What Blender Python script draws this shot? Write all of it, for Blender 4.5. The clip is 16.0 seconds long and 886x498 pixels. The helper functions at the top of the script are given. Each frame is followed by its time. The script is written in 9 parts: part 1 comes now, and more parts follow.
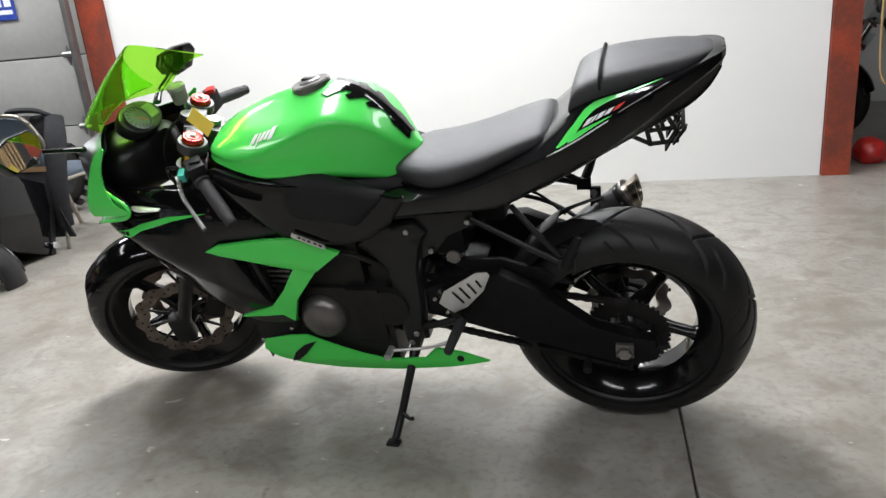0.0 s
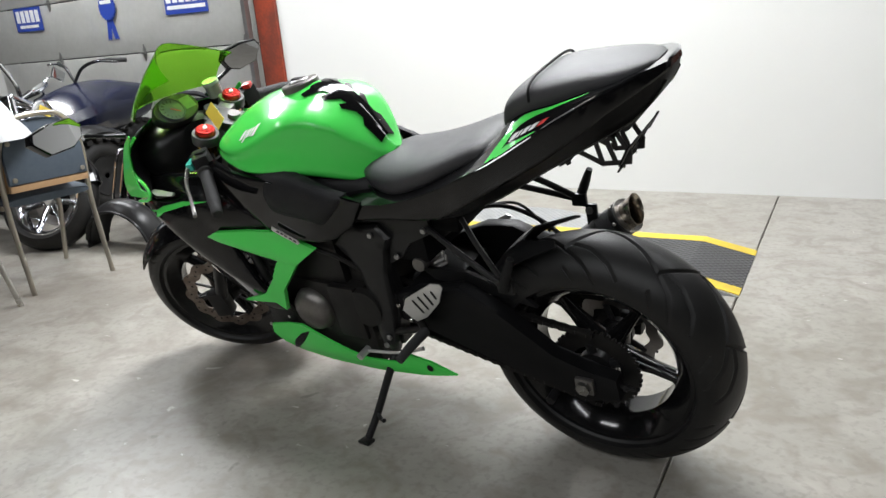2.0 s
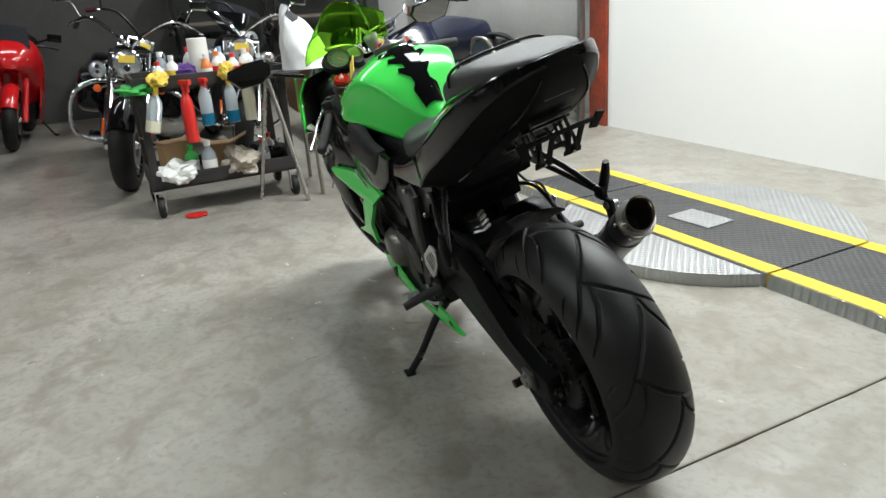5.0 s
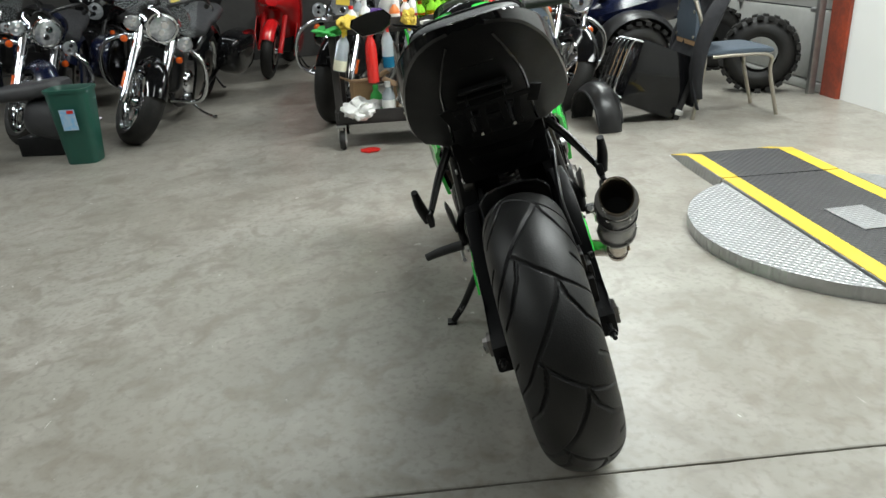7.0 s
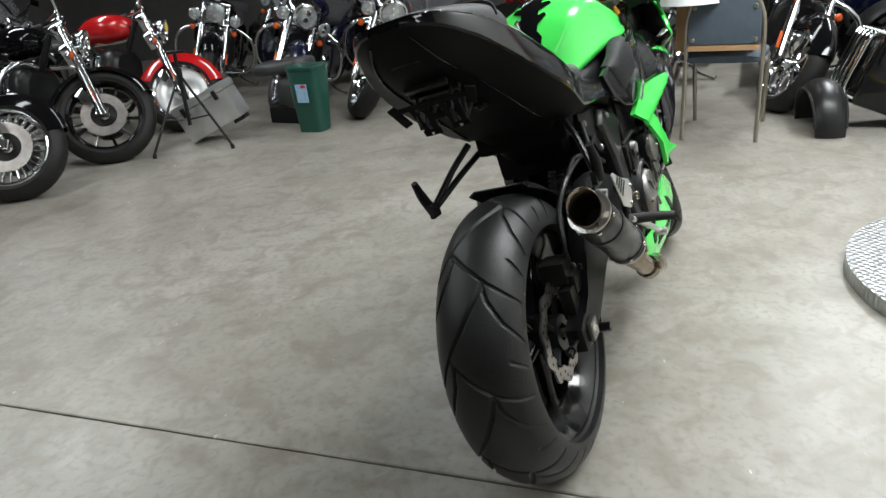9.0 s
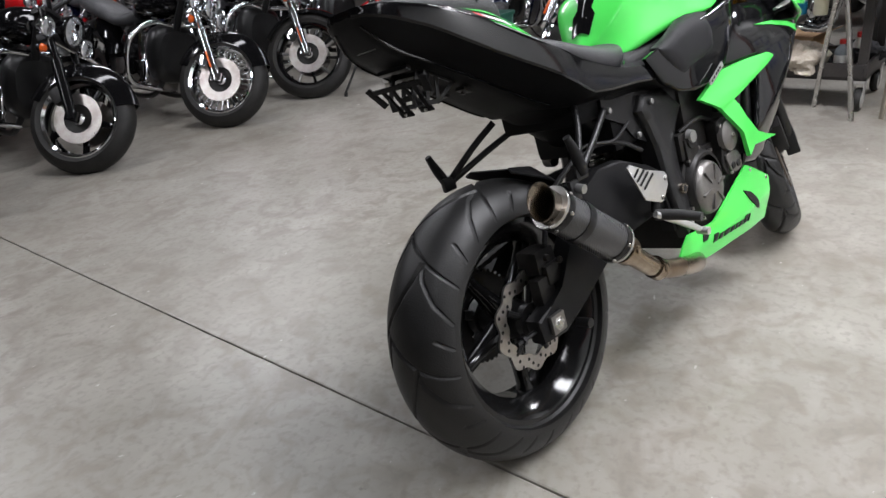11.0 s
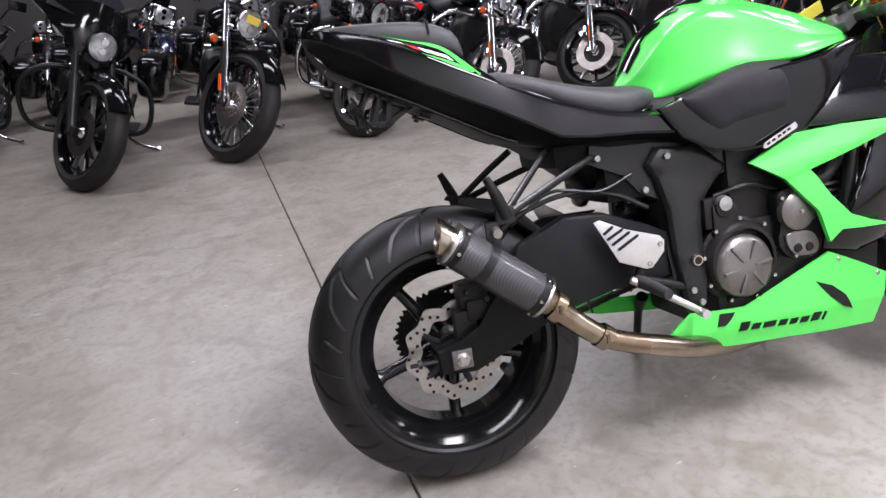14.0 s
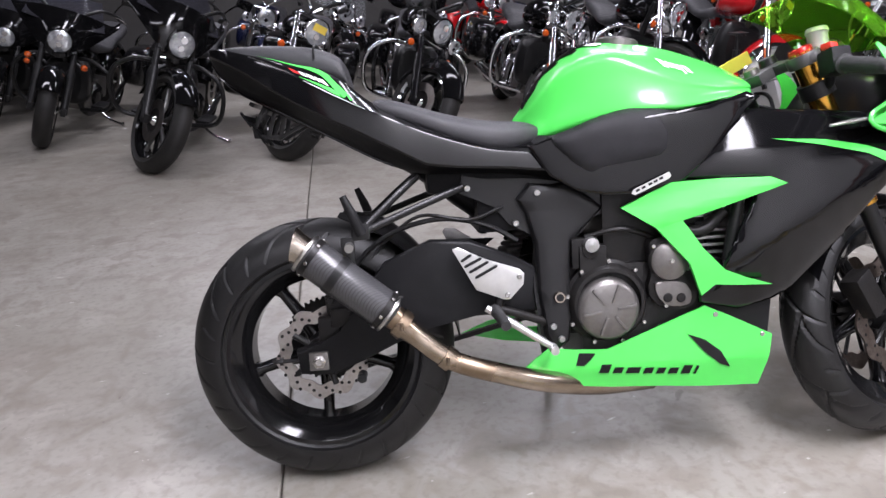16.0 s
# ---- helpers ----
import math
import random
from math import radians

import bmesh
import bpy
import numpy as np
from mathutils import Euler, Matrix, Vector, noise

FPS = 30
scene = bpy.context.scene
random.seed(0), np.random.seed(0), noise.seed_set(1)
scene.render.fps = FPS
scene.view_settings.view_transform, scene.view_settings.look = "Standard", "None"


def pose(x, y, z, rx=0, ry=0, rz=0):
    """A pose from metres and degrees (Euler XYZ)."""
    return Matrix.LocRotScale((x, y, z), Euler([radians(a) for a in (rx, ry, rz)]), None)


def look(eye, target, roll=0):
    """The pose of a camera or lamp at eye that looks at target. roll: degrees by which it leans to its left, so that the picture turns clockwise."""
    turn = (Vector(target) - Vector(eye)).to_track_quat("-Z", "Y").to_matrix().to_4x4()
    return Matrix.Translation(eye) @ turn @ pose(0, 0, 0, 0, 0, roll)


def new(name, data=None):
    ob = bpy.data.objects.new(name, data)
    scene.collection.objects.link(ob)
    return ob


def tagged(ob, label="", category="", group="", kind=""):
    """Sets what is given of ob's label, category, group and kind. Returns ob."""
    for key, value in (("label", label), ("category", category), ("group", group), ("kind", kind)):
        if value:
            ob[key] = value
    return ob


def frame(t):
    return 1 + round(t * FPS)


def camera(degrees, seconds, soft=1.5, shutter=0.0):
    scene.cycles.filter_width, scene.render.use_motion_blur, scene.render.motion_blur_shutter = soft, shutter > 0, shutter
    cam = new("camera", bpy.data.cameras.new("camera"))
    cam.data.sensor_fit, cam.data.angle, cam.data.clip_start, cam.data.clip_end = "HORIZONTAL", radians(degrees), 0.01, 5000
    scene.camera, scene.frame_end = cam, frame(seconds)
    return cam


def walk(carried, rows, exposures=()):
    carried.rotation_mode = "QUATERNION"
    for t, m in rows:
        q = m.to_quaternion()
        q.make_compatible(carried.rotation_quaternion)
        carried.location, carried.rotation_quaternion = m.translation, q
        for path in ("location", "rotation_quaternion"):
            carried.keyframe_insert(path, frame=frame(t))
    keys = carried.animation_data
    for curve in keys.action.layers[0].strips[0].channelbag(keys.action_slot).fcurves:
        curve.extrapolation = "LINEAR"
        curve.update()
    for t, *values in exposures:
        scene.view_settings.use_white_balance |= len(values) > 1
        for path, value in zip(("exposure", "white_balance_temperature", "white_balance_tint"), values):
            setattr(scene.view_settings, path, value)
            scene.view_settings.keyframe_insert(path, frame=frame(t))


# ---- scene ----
cam = camera(64.02, 16.0)
PATH = [
    (0, (-0.092, 1.876, 1.095), (0.356, 0.517, 0.636), -5.17),
    (0.5, (-0.292, 1.825, 1.098), (0.304, 0.516, 0.67), -5.32),
    (1, (-0.389, 1.771, 1.077), (0.274, 0.491, 0.661), -4.99),
    (1.5, (-0.501, 1.661, 1.082), (0.231, 0.425, 0.649), -4.24),
    (2, (-0.607, 1.571, 1.081), (0.23, 0.408, 0.635), -5.0),
    (2.5, (-0.788, 1.483, 1.096), (0.163, 0.414, 0.645), -4.74),
    (3, (-0.888, 1.385, 1.078), (0.124, 0.382, 0.61), -4.62),
    (3.5, (-0.971, 1.262, 1.084), (0.12, 0.355, 0.596), -4.15),
    (4, (-1.054, 1.15, 1.085), (0.144, 0.39, 0.597), -4.2),
    (4.2, (-1.109, 1.102, 1.099), (0.125, 0.403, 0.61), -4.25),
    (6.3, (-1.399, 0.483, 1.112), (-0.016, 0.307, 0.561), -3.45),
    (6.5, (-1.42, 0.431, 1.119), (-0.032, 0.314, 0.563), -3.4),
    (7, (-1.425, 0.271, 1.102), (-0.039, 0.313, 0.53), -3.59),
    (7.5, (-1.396, 0.113, 1.108), (-0.029, 0.296, 0.519), -4.73),
    (8, (-1.408, -0.07, 1.113), (-0.057, 0.249, 0.544), -5.66),
    (8.5, (-1.407, -0.224, 1.104), (-0.096, 0.232, 0.535), -5.62),
    (9, (-1.33, -0.362, 1.096), (-0.076, 0.236, 0.531), -5.26),
    (9.2, (-1.304, -0.416, 1.094), (-0.08, 0.239, 0.527), -5.31),
    (11.3, (-0.989, -0.918, 1.147), (-0.119, 0.14, 0.536), -5.8),
    (11.5, (-0.945, -0.968, 1.131), (-0.127, 0.146, 0.548), -5.26),
    (12, (-0.846, -1.076, 1.131), (-0.153, 0.124, 0.557), -5.32),
    (12.5, (-0.72, -1.145, 1.126), (-0.107, 0.091, 0.537), -5.3),
    (13, (-0.579, -1.181, 1.139), (-0.057, 0.089, 0.535), -5.72),
    (13.5, (-0.44, -1.236, 1.143), (-0.025, 0.073, 0.538), -6.25),
    (14, (-0.292, -1.326, 1.148), (0.001, 0.024, 0.562), -5.86),
    (14.5, (-0.148, -1.354, 1.13), (0.055, 0.011, 0.541), -5.95),
    (15, (-0.01, -1.369, 1.131), (0.141, 0.0, 0.536), -4.83),
    (15.5, (0.113, -1.418, 1.143), (0.23, -0.043, 0.556), -4.19),
    (16, (0.234, -1.494, 1.156), (0.294, -0.098, 0.609), -2.98),
]
walk(cam, [(t, look(eye, target, roll)) for t, eye, target, roll in PATH], [(0, 0.54, 6350, 15), (4, 0.52, 6350, 10), (7, 0.45, 6380, 6), (9.2, 0.44, 6320, 10), (11.3, 0.50, 6260, 19), (12, 0.63, 6240, 22), (14.5, 0.68, 6220, 25), (16, 0.64, 6140, 26)])

# ---- world, lamps ----
TURN5 = pose(0, 0, 0, 0, 0, 5)          # the building stands five degrees round from the motorcycle


def spot_at(u, v, z=0.0, rz=0.0, rx=0.0, ry=0.0):
    """A pose in the building's own axes."""
    return TURN5 @ pose(u, v, z, rx, ry, rz)


world = bpy.data.worlds.new("shop_world")
world.use_nodes = True
world.node_tree.nodes["Background"].inputs[0].default_value = (0.8, 0.88, 1.0, 1)
world.node_tree.nodes["Background"].inputs[1].default_value = 0.02
scene.world = world

# assumed fluorescent troffers, out of view: u, v, watts, length along u, length along v
# The door and back-row lamps are added only to brighten those areas.
ASSUMED_TROFFERS = [(1.2, -1.3, 165, 0.8, 2.8), (-1.6, -1.5, 26, 2.4, 0.3), (5.1, -1.7, 112, 2.4, 0.3), (4.9, 1.6, 36, 0.3, 2.8),
            (1.0, 3.4, 29, 2.4, 0.3), (-2.1, 3.7, 32, 2.4, 0.3), (3.2, 6.0, 60, 2.4, 0.3), (-0.9, 6.3, 60, 2.4, 0.3), (-4.5, 1.0, 12, 0.3, 2.4)]
CEIL = 3.6
for lu, lv, watts, du, dv in ASSUMED_TROFFERS:
    ld = bpy.data.lights.new("assumed_tube_light", "AREA")
    ld.shape, ld.size, ld.size_y, ld.energy, ld.color = "RECTANGLE", du, dv, watts, (0.975, 1.0, 0.985)
    lo = new("assumed_tube_light", ld)
    lo.matrix_world = spot_at(lu, lv, CEIL - 0.12)


# ---- materials ----
def mat(name, c, rough=0.5, metal=0.0, c2=None, scale=12.0, amount=0.5, bump=0.0, bscale=150.0, coat=0.0,
        rvar=0.0, detail=6.0, alpha_glass=0.0, emit=0.0, stretch=(1, 1, 1), spec=0.5):
    """A node material: two colours blended by noise at two scales, with roughness variation and fine relief."""
    m = bpy.data.materials.new(name)
    m.use_nodes = True
    nt = m.node_tree
    b = nt.nodes["Principled BSDF"]
    b.inputs["Roughness"].default_value, b.inputs["Metallic"].default_value = rough, metal
    b.inputs["Coat Weight"].default_value, b.inputs["Coat Roughness"].default_value = coat, 0.04
    b.inputs["Specular IOR Level"].default_value = spec
    c2 = c2 or tuple(x * 0.8 for x in c)
    tc = nt.nodes.new("ShaderNodeTexCoord")
    mp = nt.nodes.new("ShaderNodeMapping")
    mp.inputs["Scale"].default_value = stretch
    nt.links.new(tc.outputs["Object"], mp.inputs[0])
    n1 = nt.nodes.new("ShaderNodeTexNoise")
    n1.inputs["Scale"].default_value, n1.inputs["Detail"].default_value = scale, detail
    n2 = nt.nodes.new("ShaderNodeTexNoise")
    n2.inputs["Scale"].default_value, n2.inputs["Detail"].default_value = scale * 9, 4
    nt.links.new(mp.outputs[0], n1.inputs["Vector"])
    nt.links.new(mp.outputs[0], n2.inputs["Vector"])
    add = nt.nodes.new("ShaderNodeMath")
    add.operation = "MULTIPLY_ADD"
    nt.links.new(n2.outputs["Fac"], add.inputs[0])
    add.inputs[1].default_value = 0.45
    nt.links.new(n1.outputs["Fac"], add.inputs[2])
    rg = nt.nodes.new("ShaderNodeMapRange")
    rg.inputs[1].default_value, rg.inputs[2].default_value = 0.45, 1.0
    rg.inputs[3].default_value, rg.inputs[4].default_value = 0.0, amount * 1.6
    nt.links.new(add.outputs[0], rg.inputs[0])
    mx = nt.nodes.new("ShaderNodeMix")
    mx.data_type = "RGBA"
    mx.inputs[6].default_value, mx.inputs[7].default_value = (*c, 1), (*c2, 1)
    nt.links.new(rg.outputs[0], mx.inputs[0])
    nt.links.new(mx.outputs[2], b.inputs["Base Color"])
    if rvar:
        rr = nt.nodes.new("ShaderNodeMapRange")
        rr.inputs[3].default_value, rr.inputs[4].default_value = max(0.02, rough - rvar), min(1, rough + rvar)
        nt.links.new(n1.outputs["Fac"], rr.inputs[0])
        nt.links.new(rr.outputs[0], b.inputs["Roughness"])
    if bump:
        n3 = nt.nodes.new("ShaderNodeTexNoise")
        n3.inputs["Scale"].default_value, n3.inputs["Detail"].default_value = bscale, 3
        nt.links.new(mp.outputs[0], n3.inputs["Vector"])
        bp = nt.nodes.new("ShaderNodeBump")
        bp.inputs["Strength"].default_value, bp.inputs["Distance"].default_value = bump, 0.002
        nt.links.new(n3.outputs["Fac"], bp.inputs["Height"])
        nt.links.new(bp.outputs[0], b.inputs["Normal"])
    if alpha_glass:
        b.inputs["Transmission Weight"].default_value = alpha_glass
        b.inputs["IOR"].default_value = 1.05
    if emit:
        b.inputs["Emission Color"].default_value, b.inputs["Emission Strength"].default_value = (*c, 1), emit
    return m


def concrete_mat():
    m = mat("polished_concrete", (0.325, 0.312, 0.280), 0.34, 0, (0.242, 0.229, 0.196), 0.9, 0.8, 0.12, 60, rvar=0.14, detail=10)
    nt = m.node_tree
    b = nt.nodes["Principled BSDF"]
    old = b.inputs["Base Color"].links[0].from_socket
    tc = nt.nodes.new("ShaderNodeTexCoord")

    def layer(socket, scale, lo, hi, colour, amount, warp=0.0, kind="noise", stretch=(1, 1, 1)):
        mp = nt.nodes.new("ShaderNodeMapping")
        mp.inputs["Scale"].default_value = stretch
        nt.links.new(tc.outputs["Object"], mp.inputs[0])
        n = nt.nodes.new("ShaderNodeTexNoise")
        n.inputs["Scale"].default_value, n.inputs["Detail"].default_value = scale, 8
        n.inputs["Distortion"].default_value = warp
        nt.links.new(mp.outputs[0], n.inputs["Vector"])
        r = nt.nodes.new("ShaderNodeMapRange")
        r.inputs[1].default_value, r.inputs[2].default_value, r.inputs[4].default_value = lo, hi, amount
        nt.links.new(n.outputs["Fac"], r.inputs[0])
        mx = nt.nodes.new("ShaderNodeMix")
        mx.data_type = "RGBA"
        mx.inputs[7].default_value = (*colour, 1)
        nt.links.new(r.outputs[0], mx.inputs[0])
        nt.links.new(socket, mx.inputs[6])
        return mx.outputs[2]

    s = layer(old, 1.1, 0.46, 0.68, (0.215, 0.194, 0.160), 0.55, 0.4)                 # broad damp areas
    s = layer(s, 1.9, 0.50, 0.72, (0.40, 0.376, 0.342), 0.4, 0.5)                     # pale trowel clouds
    s = layer(s, 4.3, 0.52, 0.68, (0.160, 0.140, 0.112), 0.55, 1.2)                     # oily blotches
    s = layer(s, 9.0, 0.50, 0.66, (0.180, 0.158, 0.128), 0.60, 0.9)                    # mottling
    s = layer(s, 5.0, 0.55, 0.72, (0.473, 0.444, 0.41), 0.22, 0.5, stretch=(1, 1.6, 1))  # dragged scuffs
    s = layer(s, 42.0, 0.50, 0.66, (0.173, 0.157, 0.135), 0.45, 0.2)                     # grain
    s = layer(s, 17.0, 0.715, 0.75, (0.62, 0.60, 0.57), 0.75, 0.3, stretch=(1, 2.0, 1))  # paint specks
    s = layer(s, 6.3, 0.715, 0.745, (0.58, 0.56, 0.52), 0.7, 0.5, stretch=(1.4, 3.0, 1))  # larger chips
    s = layer(s, 13.0, 0.70, 0.75, (0.09, 0.08, 0.065), 0.55, 0.5)                     # dark drips
    nt.links.new(s, b.inputs["Base Color"])
    return m


def tread_mat(name, c, metal, rough, scale):
    """Checker plate: raised lozenges as relief."""
    m = mat(name, c, rough, metal, tuple(x * 0.7 for x in c), 6, 0.5, rvar=0.08)
    nt = m.node_tree
    b = nt.nodes["Principled BSDF"]
    tc = nt.nodes.new("ShaderNodeTexCoord")
    prev = None
    for ang in (0.78, -0.78):
        mp = nt.nodes.new("ShaderNodeMapping")
        mp.inputs["Rotation"].default_value = (0, 0, ang)
        nt.links.new(tc.outputs["Object"], mp.inputs[0])
        w = nt.nodes.new("ShaderNodeTexWave")
        w.inputs["Scale"].default_value = scale
        nt.links.new(mp.outputs[0], w.inputs["Vector"])
        if prev is None:
            prev = w.outputs["Fac"]
        else:
            mu = nt.nodes.new("ShaderNodeMath")
            mu.operation = "MULTIPLY"
            nt.links.new(prev, mu.inputs[0])
            nt.links.new(w.outputs["Fac"], mu.inputs[1])
            prev = mu.outputs[0]
    bp = nt.nodes.new("ShaderNodeBump")
    bp.inputs["Strength"].default_value, bp.inputs["Distance"].default_value = 0.9, 0.004
    nt.links.new(prev, bp.inputs["Height"])
    nt.links.new(bp.outputs[0], b.inputs["Normal"])
    return m


def carbon_mat():
    m = mat("carbon_weave", (0.035, 0.035, 0.037), 0.3, 0, (0.02, 0.02, 0.022), 20, 0.5, coat=0.15)
    nt = m.node_tree
    b = nt.nodes["Principled BSDF"]
    tc = nt.nodes.new("ShaderNodeTexCoord")
    mp = nt.nodes.new("ShaderNodeMapping")
    mp.inputs["Rotation"].default_value = (0, -0.69, 0.95)
    nt.links.new(tc.outputs["Object"], mp.inputs[0])
    ck = nt.nodes.new("ShaderNodeTexWave")
    ck.wave_type, ck.bands_direction = "BANDS", "X"
    ck.inputs["Scale"].default_value, ck.inputs["Distortion"].default_value = 68, 0.4
    nt.links.new(mp.outputs[0], ck.inputs["Vector"])
    mx = nt.nodes.new("ShaderNodeMix")
    mx.data_type = "RGBA"
    mx.inputs[6].default_value, mx.inputs[7].default_value = (0.012, 0.012, 0.0125, 1), (0.075, 0.075, 0.078, 1)
    nt.links.new(ck.outputs[0], mx.inputs[0])
    nt.links.new(mx.outputs[2], b.inputs["Base Color"])
    rg = nt.nodes.new("ShaderNodeMapRange")
    rg.inputs[3].default_value, rg.inputs[4].default_value = 0.55, 0.16
    nt.links.new(ck.outputs[0], rg.inputs[0])
    nt.links.new(rg.outputs[0], b.inputs["Roughness"])
    return m


